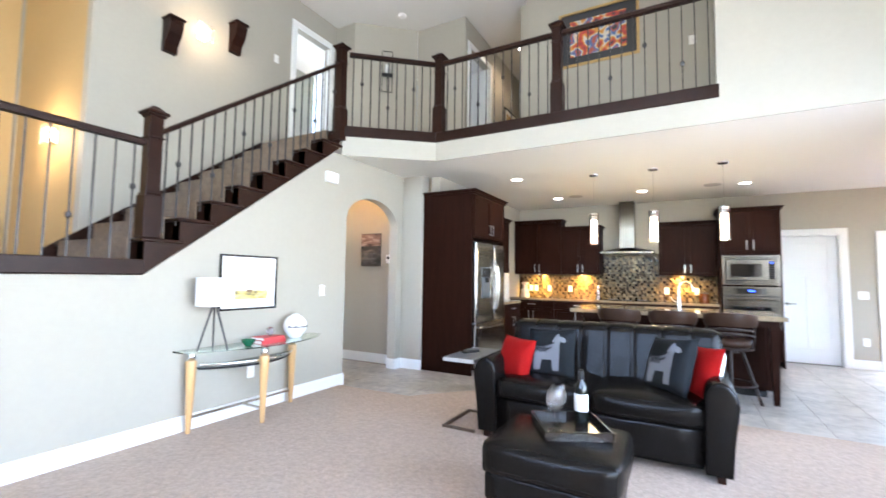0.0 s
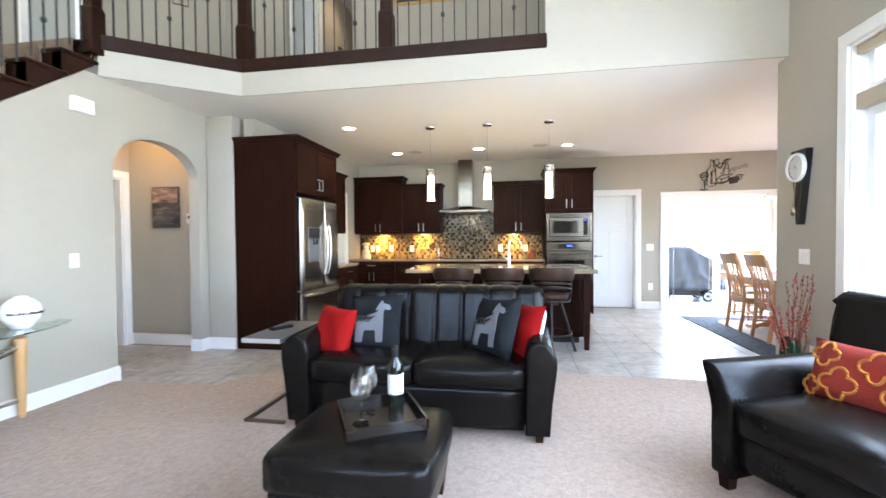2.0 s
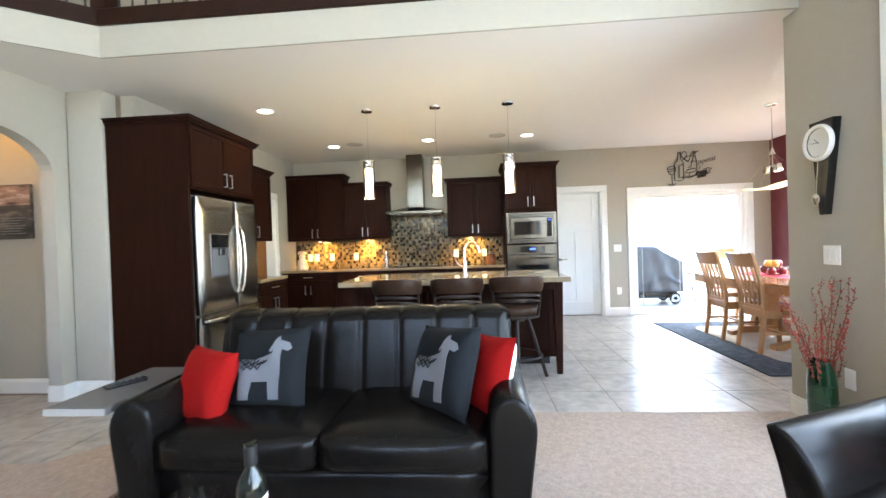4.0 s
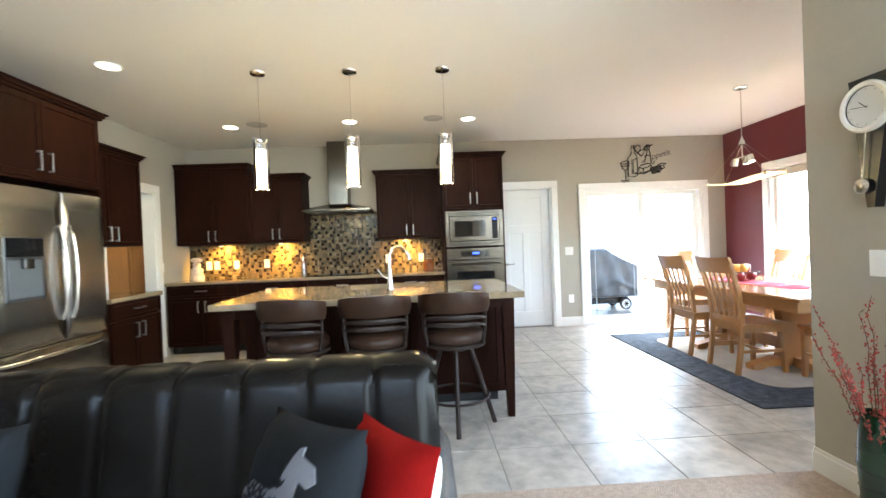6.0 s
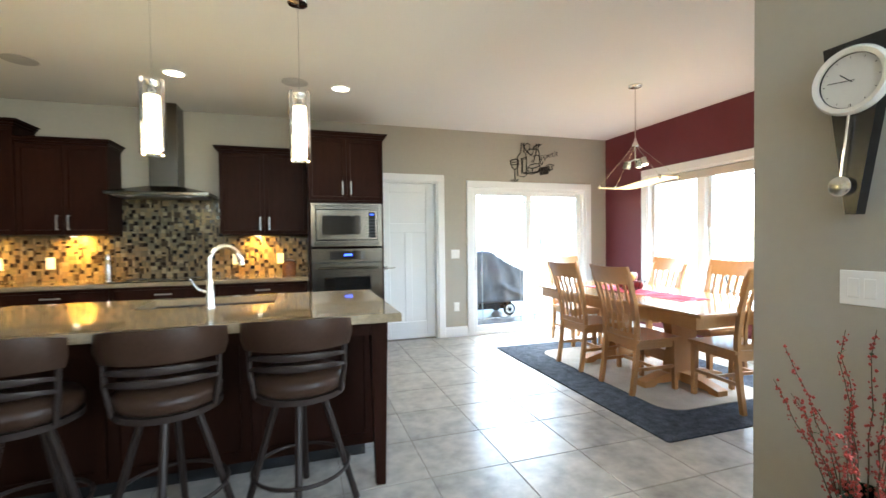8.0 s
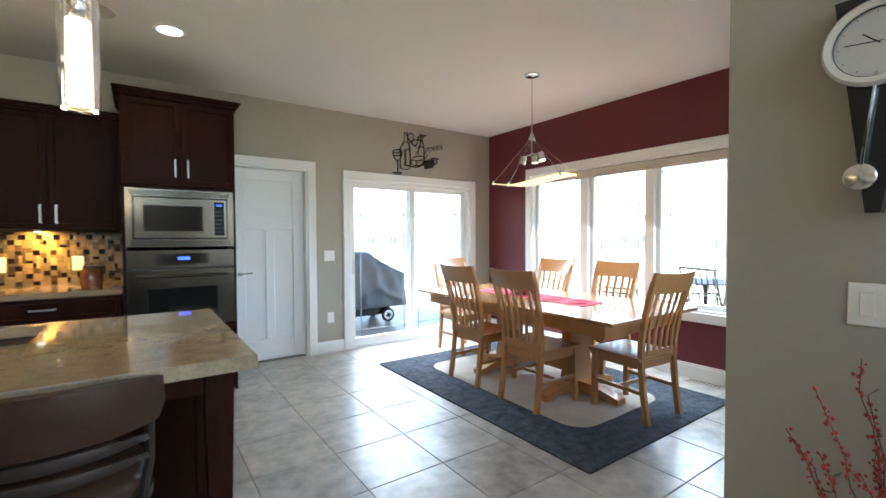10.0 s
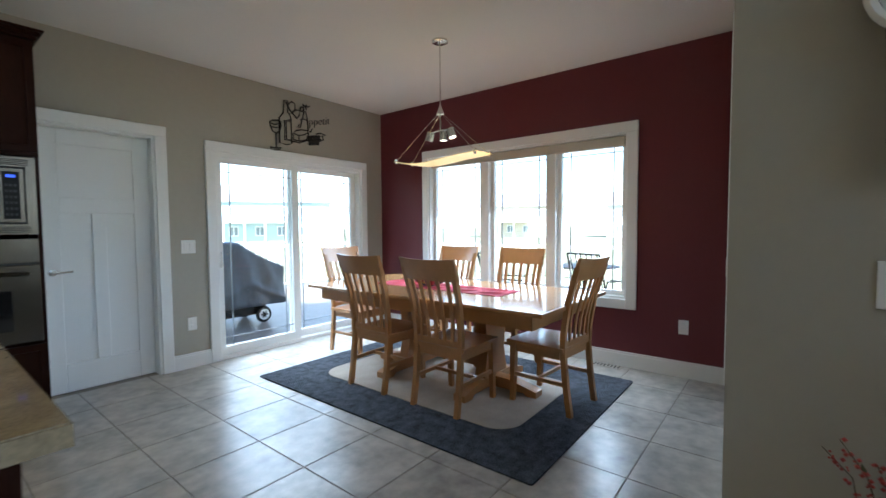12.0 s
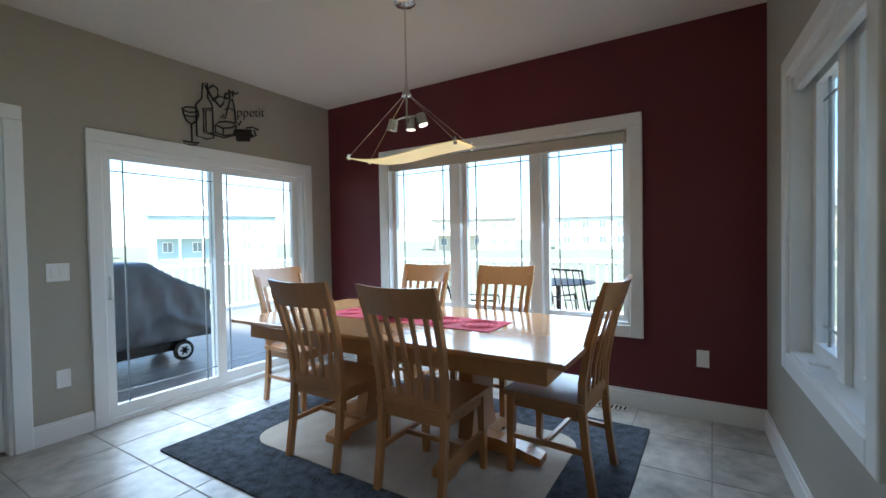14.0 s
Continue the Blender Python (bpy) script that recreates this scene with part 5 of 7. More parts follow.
# vase with berry branches
vs = thing("floor_vase", "tall green glass floor vase with red berry branches", "vase", (2.523, 5.80, SZ))
prof = [(0.045, 0), (0.055, 0.01), (0.066, 0.12), (0.074, 0.24), (0.071, 0.36), (0.06, 0.482)]
VGLASS = M("dark green vase glass", (0.012, 0.045, 0.018), 0.06, var=0.3, scale=14, rvar=0.02)
VGLASS.node_tree.nodes["Principled BSDF"].inputs["Transmission Weight"].default_value = 0.4
part("vase", lathe(prof + [(0.055, 0.48), (0.066, 0.36), (0.069, 0.24), (0.05, 0.02)], 28), VGLASS, vs, smooth=60)
for z, r, tilt in ((0.10, 0.065, 0.012), (0.17, 0.0705, -0.01), (0.25, 0.075, 0.014), (0.33, 0.073, -0.008)):
    part("glass_thread", tube([(r * math.cos(2 * math.pi * k / 28), r * math.sin(2 * math.pi * k / 28), z + tilt * math.sin(2 * math.pi * k / 28)) for k in range(28)], 0.0022, 5, closed=True), IRON, vs, "dark trailed glass thread")
BARK = M("brown twig bark", (0.075, 0.05, 0.025), 0.8, var=0.3)
BERRY = M("red berries", (0.29, 0.026, 0.015), 0.45, var=0.45, scale=30)
LEAFLET = M("olive leaflet", (0.055, 0.075, 0.022), 0.6, var=0.3)
rng = random.Random(8)


def dot(bm, at, r):
    """Small eight-sided bead."""
    p = [bm.verts.new(at + Vector(d) * r) for d in ((1, 0, 0), (0, 1, 0), (-1, 0, 0), (0, -1, 0), (0, 0, 1), (0, 0, -1))]
    for k in range(4):
        bm.faces.new((p[k], p[(k + 1) % 4], p[4]))
        bm.faces.new((p[(k + 1) % 4], p[k], p[5]))


spray = bmesh.new()
for k in range(20):
    a = 2 * math.pi * k / 20 + rng.uniform(-0.2, 0.2)
    lean = rng.uniform(0.05, 0.25)
    ht = rng.uniform(0.20, 0.50) - 0.5 * max(0, lean - 0.15)
    pts = []
    for i in range(10):
        f = i / 9
        pts.append((min(0.09, math.cos(a) * (0.02 + lean * f ** 1.5)) + rng.uniform(-0.014, 0.014) * f, math.sin(a) * (0.02 + lean * f ** 1.5) + rng.uniform(-0.014, 0.014) * f, 0.20 + (0.28 + ht) * f))
    twig = part("branch", tube(pts, 0.003, 5, taper=0.0012), BARK, vs)
    for i in range(4, 10):
        p, q = Vector(pts[i - 1]), Vector(pts[i])
        for n in range(10):
            d = Vector((rng.gauss(0, 1), rng.gauss(0, 1), rng.gauss(0, 0.8))).normalized() * rng.uniform(0.003, 0.015)
            dot(spray, p.lerp(q, rng.random()) + d, rng.uniform(0.0032, 0.0075))
        if rng.random() < 0.3:
            d = Vector((rng.gauss(0, 1), rng.gauss(0, 1), rng.uniform(0.2, 1))).normalized() * 0.035
            w = d.cross(Vector((0, 0, 1))).normalized() * 0.006
            green = bmesh.new()
            v = [green.verts.new(x) for x in (q, q + d * 0.5 + w, q + d, q + d * 0.5 - w, q + d * 0.5 + Vector((0, 0, 0.003)))]
            for n in range(4):
                green.faces.new((v[n], v[(n + 1) % 4], v[4]))
            part("leaf", green, LEAFLET, twig, "small green leaflet")
bo = part("berry_spray", spray, BERRY, vs, "small red berries", smooth=180)
bo["kind"] = "stuff"

# pendulum clock
ck = thing("pendulum_clock", "white round clock on a tapered black board with pendulum", "clock", (XW, 5.885, 1.36), -90)
part("board", prism([(-0.02, 0.0), (0.01, 0.0), (0.098, 0.572), (-0.088, 0.572)], -0.05, -0.002, 'y'), BLACK, ck)
fcm = part("case", turn(lathe([(0.10, 0.0), (0.128, 0.0), (0.132, 0.02), (0.122, 0.035), (0.105, 0.03)], 40, ring=True), pose(0, 0, 0, 90)), M("white lacquer", (0.75, 0.72, 0.66), 0.25, var=0.02), ck, smooth=50)
fcm.matrix_local = pose(0.0, -0.05, 0.438) @ Matrix.Scale(0.85, 4)
part("inner_ring", turn(lathe([(0.1015, 0.014), (0.106, 0.014), (0.106, 0.020), (0.1015, 0.020)], 40, ring=True), pose(0, 0, 0, 90)), IRON, fcm)
dial = part("dial", turn(lathe([(0.0, 0.012), (0.106, 0.012), (0.106, 0.014), (0.0, 0.014)], 40), pose(0, 0, 0, 90)), M("silver dial", (0.62, 0.61, 0.58), 0.4, var=0.03), fcm)
for i in range(12):
    a = math.pi * i / 6
    part("hour_mark", turn(one(-0.0009, 0.0009, -0.0155, -0.014, 0.088, 0.093), Matrix.Rotation(a, 4, 'Y')), IRON, fcm)
part("hour_pointer", turn(one(-0.0018, 0.0018, -0.020, -0.018, -0.01, 0.045), Matrix.Rotation(radians(-46), 4, 'Y')), IRON, fcm)
part("minute_pointer", turn(one(-0.0013, 0.0013, -0.022, -0.020, -0.015, 0.075), Matrix.Rotation(radians(-84), 4, 'Y')), IRON, fcm)
part("pendulum_rod", tube([(0.0, -0.065, 0.36), (-0.026, -0.065, 0.11)], 0.004, 6), CHROME, ck)
part("pendulum_bob", turn(lathe([(0.0, -0.006), (0.03, -0.004), (0.034, 0.0), (0.03, 0.004), (0.0, 0.006)], 24), pose(-0.028, -0.066, 0.095, 90)), NICKEL, ck, smooth=50)

# console table by the stair wall
cs = thing("console_table", "glass-topped console table with three tapered wooden legs", "console table", (XL, 4.20, 0.012))
out = [(0.03, -0.70), (0.16, -0.70)] + [(0.16 + 0.25 * math.sin(math.pi * i / 16) ** 0.8, -0.70 + 1.46 * i / 16) for i in range(1, 16)] + [(0.16, 0.76), (0.03, 0.76)]
tg = part("glass_top", prism(out, 0.645, 0.655, 'z'), TOPGLASS, cs, "clear glass top")
tg.visible_shadow = False
LEGWOOD = M("light maple legs", (0.55, 0.33, 0.14), 0.35, var=0.15, stretch=(6, 6, 0.8), coat=0.3)
for x, y in ((0.085, -0.58), (0.36, -0.10), (0.085, 0.45)):
    part("leg", lathe([(0.018, 0), (0.022, 0.05), (0.038, 0.48), (0.042, 0.56), (0.038, 0.572)], 18, at=(x, y, 0)), LEGWOOD, cs, smooth=50)
    part("ball", lathe([(0.006, 0.57), (0.025, 0.578), (0.036, 0.605), (0.025, 0.635), (0.006, 0.645)], 18, at=(x, y, 0)), CHROME, cs, "chrome ball", smooth=60)
shelf = [(0.05, -0.52)] + [(0.10 + 0.22 * math.sin(math.pi * i / 12) ** 0.8, -0.52 + 0.94 * i / 12) for i in range(13)] + [(0.05, 0.42)]
part("shelf", prism(shelf, 0.49, 0.505, 'z'), BLACKGLASS, cs, "dark glass shelf")
part("shelf_rail", tube([(x + 0.01, y, 0.53) for x, y in shelf[1:-1]], 0.012, 8), CHROME, cs, smooth=60)
part("stretcher", tube([(0.085, -0.58, 0.12), (0.085, 0.45, 0.12)], 0.011, 8), NICKEL, cs, smooth=60)
part("stretcher", tube([(0.085, -0.10, 0.12), (0.36, -0.10, 0.12)], 0.011, 8), NICKEL, cs, smooth=60)
CT = 0.012 + 0.655
tl = thing("table_lamp", "white drum table lamp on dark tripod legs", "table lamp", (XL + 0.17, 3.74, CT))
for a in (27, 147, 267):
    c, s = math.cos(radians(a)), math.sin(radians(a))
    part("leg", tube([(0.015 * c, 0.015 * s, 0.36), (0.125 * c, 0.125 * s, 0.0)], 0.010, 8, taper=0.007), M("dark grey wood", (0.05, 0.045, 0.042), 0.5), tl)
part("hub", lathe([(0.03, 0.345), (0.03, 0.375), (0.012, 0.38), (0.012, 0.42)], 16), NICKEL, tl, smooth=50)
sh = bmesh.new()
for r, flip in ((0.145, False), (0.142, True)):
    rr = [[sh.verts.new((r * math.cos(2 * math.pi * i / 40), r * math.sin(2 * math.pi * i / 40), z)) for i in range(40)] for z in (0.355, 0.585)]
    for i in range(40):
        f = (rr[0][i], rr[0][(i + 1) % 40], rr[1][(i + 1) % 40], rr[1][i])
        sh.faces.new(tuple(reversed(f)) if flip else f)
part("shade", sh, M("white linen shade", (0.82, 0.81, 0.78), 0.9, var=0.03, fine=200), tl, "white fabric drum shade", smooth=60)
gb = thing("glass_bowl", "small emerald green bowl on the console table", "bowl", (XL + 0.27, 4.0, CT))
part("bowl", lathe([(0.022, 0), (0.03, 0.006), (0.055, 0.04), (0.06, 0.055), (0.056, 0.055), (0.05, 0.04), (0.0, 0.012)], 24), M("emerald glass", (0.004, 0.11, 0.045), 0.12, var=0.2), gb, smooth=50)
for i, (c, z0, z1, w) in enumerate((((0.42, 0.03, 0.035), 0.0, 0.03, 0.13), ((0.45, 0.05, 0.05), 0.03, 0.055, 0.12))):
    b = thing("book", "red book lying on the console table", "book", (XL + 0.22, 4.24, CT + z0), 90 + 4 * i, group="red books")
    part("pages", one(-w + 0.004, w - 0.004, -0.075, 0.08, 0.003, z1 - z0 - 0.003), PLATE, b)
    part("cover", boxes((-w, w, -0.085, 0.085, 0, 0.003), (-w, w, -0.085, 0.085, z1 - z0 - 0.003, z1 - z0), (-w, w, -0.085, -0.081, 0.003, z1 - z0 - 0.003)), M("red book cloth", c, 0.6, var=0.1), b)
pw = thing("glass_ornament", "small glass ornament on the red books", "ornament", (XL + 0.20, 4.28, CT + 0.055))
part("ball", lathe([(0.012, 0), (0.03, 0.02), (0.034, 0.045), (0.026, 0.07), (0.0, 0.08)], 18), glass("violet glass", (0.7, 0.65, 0.8)), pw, smooth=60)
ev = thing("ceramic_vase", "white round ceramic vase with a dark lettered band", "vase", (XL + 0.17, 4.60, CT))
part("body", lathe([(0.05, 0), (0.06, 0.008), (0.105, 0.07), (0.116, 0.115), (0.105, 0.165), (0.07, 0.205), (0.04, 0.22), (0.04, 0.23), (0.03, 0.232), (0.0, 0.21)], 32), M("white glaze", (0.8, 0.79, 0.77), 0.2, var=0.02), ev, smooth=60)
for i in range(14):
    a = radians(-70 + i * 10)
    part("band_mark", turn(one(-0.0075, 0.0075, -0.002, 0.002, 0.104, 0.124 - 0.004 * (i % 3)), pose(0.1165 * math.cos(a), 0.1165 * math.sin(a), 0, 0, 0, math.degrees(a) + 90)), IRON, ev)

# pictures


def picture(name, label, m, w, h, frame_mat, inner, rail=0.02, mat_=None, depth=0.02):
    """Framed picture; inner: rows of (x0, x1, z0, z1, material) laid on the mount."""
    p = thing(name, label, "picture")
    p.matrix_world = m
    part("frame", boxes((-w / 2, w / 2, -depth, 0, -h / 2, -h / 2 + rail), (-w / 2, w / 2, -depth, 0, h / 2 - rail, h / 2), (-w / 2, -w / 2 + rail, -depth, 0, -h / 2 + rail, h / 2 - rail), (w / 2 - rail, w / 2, -depth, 0, -h / 2 + rail, h / 2 - rail)), frame_mat, p)
    part("mount", one(-w / 2 + rail, w / 2 - rail, -depth * 0.5, -0.002, -h / 2 + rail, h / 2 - rail), mat_ or PLATE, p)
    for k, (x0, x1, z0, z1, mm) in enumerate(inner):
        part("print", one(x0, x1, -depth * 0.5 - 0.002 - 0.0006 * k, -depth * 0.5, z0, z1), mm, p)
    return p


def art(name, stops, scale=5.0, detail=2.0, stretch=(1, 1, 1)):
    """Painted surface: broad patches of the given colours."""
    m, n, l, p = nodes_of(name)
    tc, mp, nz, rp = n.new("ShaderNodeTexCoord"), n.new("ShaderNodeMapping"), n.new("ShaderNodeTexNoise"), n.new("ShaderNodeValToRGB")
    mp.inputs["Scale"].default_value = stretch
    nz.inputs["Scale"].default_value, nz.inputs["Detail"].default_value = scale, detail
    l.new(tc.outputs["Object"], mp.inputs[0])
    l.new(mp.outputs[0], nz.inputs["Vector"])
    l.new(nz.outputs[0], rp.inputs[0])
    rp.color_ramp.interpolation = 'EASE'
    e = rp.color_ramp.elements
    e[0].position, e[0].color = stops[0][0], (*stops[0][1], 1)
    e[1].position, e[1].color = stops[-1][0], (*stops[-1][1], 1)
    for q, c in stops[1:-1]:
        e.new(q).color = (*c, 1)
    l.new(rp.outputs[0], p.inputs["Base Color"])
    p.inputs["Roughness"].default_value = 0.6
    return m


FIELD = art("field strip", [(0.3, (0.12, 0.10, 0.06)), (0.45, (0.5, 0.40, 0.12)), (0.55, (0.62, 0.52, 0.25)), (0.65, (0.2, 0.2, 0.15)), (0.75, (0.6, 0.6, 0.55))], 9, 3, (1, 1, 2.5))
SKYP = M("pale sky print", (0.78, 0.80, 0.80), 0.6, var=0.02)
picture("framed_print", "black framed landscape print above the console table", pose(XL, 4.18, 1.21, 0, 0, 90), 0.61, 0.505, BLACK,
        [(-0.21, 0.21, -0.17, 0.17, SKYP), (-0.15, 0.2, -0.155, -0.075, FIELD), (-0.03, 0.03, -0.095, -0.065, M("hut brown", (0.2, 0.13, 0.07), 0.7))], 0.018)
DUSKART = art("dusk canvas", [(0.3, (0.02, 0.02, 0.02)), (0.5, (0.06, 0.055, 0.05)), (0.7, (0.22, 0.18, 0.15))], 4, 3, (1, 1, 3))
cv = thing("canvas_print", "dark seascape canvas with lines of text", "picture", (-3.76, 6.775, 1.69))
part("canvas", one(-0.18, 0.18, -0.035, -0.002, -0.25, 0.25, bevel=0.003), DUSKART, cv)
for i in range(7):
    part("text_line", one(-0.13, 0.13 - 0.03 * (i % 3), -0.0365, -0.034, -0.06 - 0.024 * i, -0.054 - 0.024 * i), M("grey print", (0.2, 0.2, 0.2), 0.7), cv)
part("sky", one(-0.179, 0.179, -0.0362, -0.034, 0.06, 0.24), art("cloud band", [(0.3, (0.05, 0.035, 0.03)), (0.5, (0.24, 0.15, 0.12)), (0.7, (0.48, 0.38, 0.33))], 6, 3, (1, 1, 3)), cv)
tm = thing("thermostat", "white wall thermostat with dark screen", "thermostat", (-3.43, 6.775, 1.55))
part("case", one(-0.04, 0.04, -0.025, 0, -0.06, 0.06, bevel=0.004), PLATE, tm)
part("screen", one(-0.022, 0.022, -0.027, -0.024, 0.0, 0.035), BLACK, tm)
plate(pose(-5.99, 6.2, 1.15, 0, 0, 90))
plate(pose(-5.99, 6.25, 0.4, 0, 0, 90), outlet=True)
hl = thing("hall_ceiling_light", "lit flush ceiling light in the hall", "ceiling light", (-3.75, 6.2, CZ))
part("bowl", lathe([(0.14, 0), (0.14, -0.02), (0.10, -0.06), (0.0, -0.075)], 28), LAMPGLASS, hl, smooth=50)
lamp("hall_light", 'POINT', Matrix.Translation((-3.75, 6.25, CZ - 0.2)), 1.5, (1, 0.52, 0.18), (0.1, 0.1))

# upper landing
ARTM = art("abstract figures canvas", [(0.28, (0.02, 0.02, 0.03)), (0.40, (0.45, 0.05, 0.03)), (0.47, (0.55, 0.25, 0.03)), (0.52, (0.6, 0.55, 0.45)), (0.58, (0.05, 0.12, 0.3)), (0.66, (0.35, 0.08, 0.05)), (0.75, (0.03, 0.03, 0.04))], 7, 1.0)
GOLD = M("gold frame", (0.5, 0.33, 0.13), 0.35, metal=0.7, var=0.15)
picture("framed_painting", "gold framed abstract colourful painting", pose(-0.55, 7.58, 4.68), 1.06, 0.80, GOLD, [(-0.37, 0.37, -0.26, 0.26, ARTM)], 0.035, M("dark mount", (0.03, 0.03, 0.032), 0.7))
picture("framed_print", "dark framed warm print on the landing wall", pose(-2.57, 9.6, 4.25, 0, 0, 90), 0.7, 0.75, BLACK, [(-0.24, 0.24, -0.27, 0.27, art("warm print", [(0.3, (0.2, 0.06, 0.03)), (0.5, (0.5, 0.3, 0.1)), (0.7, (0.6, 0.5, 0.35))], 6))], 0.03)
sc = thing("wall_candle_holder", "black iron wall candle holder with white candle", "candle holder", (-3.85, 7.17, 4.64), 41)
part("frame", boxes((-0.09, -0.08, -0.05, -0.04, -0.3, 0.4), (0.08, 0.09, -0.05, -0.04, -0.3, 0.4), (-0.08, 0.08, -0.05, -0.04, 0.39, 0.4), (-0.08, 0.08, -0.05, -0.04, -0.3, -0.29), (-0.08, 0.08, -0.12, 0.0, -0.02, -0.01), (-0.004, 0.004, -0.05, -0.04, -0.29, -0.02)), IRON, sc)
part("candle", lathe([(0.035, 0), (0.035, 0.16), (0.0, 0.16)], 16, at=(0, -0.07, -0.01)), PLATE, sc, "white pillar candle")
sm = thing("smoke_detector", "round white smoke detector on the high ceiling", "smoke detector", (-3.46, 7.03, TOP))
part("case", lathe([(0.065, 0), (0.065, -0.02), (0.05, -0.035), (0.0, -0.038)], 24), PLATE, sm, smooth=40)
ud = thing("upper_door", "open white panel door on the upper landing", "door", (-4.66, 6.65, F2), 150)
part("leaf", one(0, 0.69, -0.02, 0.02, 0.005, 2.02, bevel=0.003), WHITE, ud)
part("lever_handle", tube([(0.63, 0.02, 0.95), (0.63, 0.06, 0.95), (0.55, 0.06, 0.95)], 0.008, 6), NICKEL, ud)
ld2 = thing("landing_door", "half-open white door on the upper landing", "door", (-2.58, 8.51, F2), 170)
part("leaf", one(0, 0.78, -0.02, 0.02, 0.005, 2.02, bevel=0.003), WHITE, ld2)

# stair wall sconce and carved corbels
for y, z in ((4.13, 3.98), (4.93, 4.35)):
    c = thing("wall_corbel", "dark carved wooden corbel on the stair wall", "corbel", (-4.65, y, z), 90, group="carved corbels")
    part("body", prism([(0.0, -0.2), (-0.05, -0.19), (-0.06, -0.1), (-0.13, 0.0), (-0.16, 0.1), (-0.16, 0.16), (0.0, 0.16)], -0.075, 0.075, 'x'), DARKH, c)
    part("cap", one(-0.09, 0.09, -0.18, 0, 0.16, 0.185, bevel=0.004), DARKH, c)


def sconce(at, rz, power):
    s = thing("wall_sconce", "lit crystal glass wall sconce", "wall sconce", at, rz, "crystal sconces")
    part("backplate", one(-0.06, 0.06, -0.015, 0, -0.09, 0.09, bevel=0.003), CHROME, s)
    part("glow_core", one(-0.06, 0.06, -0.075, -0.035, -0.07, 0.07, bevel=0.01), LAMPGLASS, s, "lit glass core")
    for i in range(5):
        part("crystal_bar", one(-0.1, 0.1, -0.105 + 0.01 * (i % 2), -0.085 + 0.01 * (i % 2), -0.09 + i * 0.04, -0.062 + i * 0.04, bevel=0.004), GLASS, s, "clear crystal bar")
    m = pose(*at, 0, 0, rz) @ Matrix.Translation((0, -0.2, 0))
    lamp("sconce_light", 'POINT', m, power, (1, 0.72, 0.42), (0.06, 0.06))


sconce((-4.65, 4.50, 4.20), 90, 1.0)
sconce((-5.28, 3.41, 2.70), 0, 2.6)

# landing downlight and added daylight of the upper rooms
for x, y in ((-2.08, 8.9),):
    q = thing("downlight", "lit recessed ceiling downlight with white ring", "downlight", (x, y, TOP), group="recessed downlights")
    part("ring", lathe([(0.075, -0.001), (0.095, -0.001), (0.095, -0.006), (0.078, -0.009)], 28, ring=True), WHITE, q, smooth=40)
    part("lens", lathe([(0.0, -0.003), (0.074, -0.003), (0.074, -0.005), (0.0, -0.005)], 28), DOWNLIGHT, q)
    lamp("landing_beam", 'SPOT', pose(x, y, TOP - 0.03), 4.5, (1, 0.74, 0.46), (0.06, 0.06), spot=140, blend=0.6)
# area lamps added before blank walls, for windows that are unseen
lamp("added_daylight_upper_room", 'AREA', look((-6.35, 6.2, 4.4), (-4.6, 6.2, 4.2)), 6, DAY, (1.2, 1.4))
lamp("added_daylight_bedroom", 'AREA', look((-4.45, 9.2, 4.4), (-2.6, 8.4, 4.2)), 3, DAY, (1.2, 1.4))


# ---- dining corner ----
def rug_outline(x0, x1, y0, y1, r, n=6):
    pts = []
    for cx, cy, a0 in ((x1 - r, y0 + r, -90), (x1 - r, y1 - r, 0), (x0 + r, y1 - r, 90), (x0 + r, y0 + r, 180)):
        for i in range(n + 1):
            a = radians(a0 + 90 * i / n)
            pts.append((cx + r * math.cos(a), cy + r * math.sin(a)))
    return pts


rug = thing("area_rug", "charcoal bordered rug with taupe field under the table", "rug", (0, 0, 0))
part("border", prism(rug_outline(3.03, 4.81, 7.055, 9.60, 0.02), 0.0, 0.010, 'z'), RUGDARK, rug)
part("field", prism(rug_outline(3.40, 4.46, 7.40, 9.26, 0.18), 0.009, 0.0135, 'z'), RUGPALE, rug)
RZ = 0.0105

tb = thing("dining_table", "honey maple trestle dining table", "dining table", (4.04, 8.37, RZ))
tt = one(-0.56, 0.56, -1.14, 1.14, 0.712, 0.738, bevel=0.004)
part("tabletop", tt, OAKTOP, tb)
for s in (-1, 1):
    part("end_leaf", one(-0.565, 0.565, 1.142 * s - 0.002 if s > 0 else -1.152, 1.152 if s > 0 else -1.14, 0.712, 0.737), OAK, tb)
part("apron", boxes((-0.49, -0.46, -1.05, 1.05, 0.61, 0.712), (0.46, 0.49, -1.05, 1.05, 0.61, 0.712), (-0.46, 0.46, -1.05, -1.02, 0.61, 0.712), (-0.46, 0.46, 1.02, 1.05, 0.61, 0.712)), OAK, tb)
for y in (-0.45, 0.35):
    part("pedestal", prism([(-0.17, 0.07), (0.17, 0.07), (0.12, 0.30), (0.16, 0.61), (-0.16, 0.61), (-0.12, 0.30)], y - 0.045, y + 0.045, 'y'), OAK, tb)
    ft = [(-0.43, 0.0), (-0.34, 0.0), (-0.30, 0.03), (0.30, 0.03), (0.34, 0.0), (0.43, 0.0), (0.43, 0.05), (0.2, 0.105), (-0.2, 0.105), (-0.43, 0.05)]
    part("foot", prism(ft, y - 0.05, y + 0.05, 'y'), OAK, tb)
part("stretcher", one(-0.03, 0.03, -0.405, 0.305, 0.14, 0.25, bevel=0.004), OAK, tb)
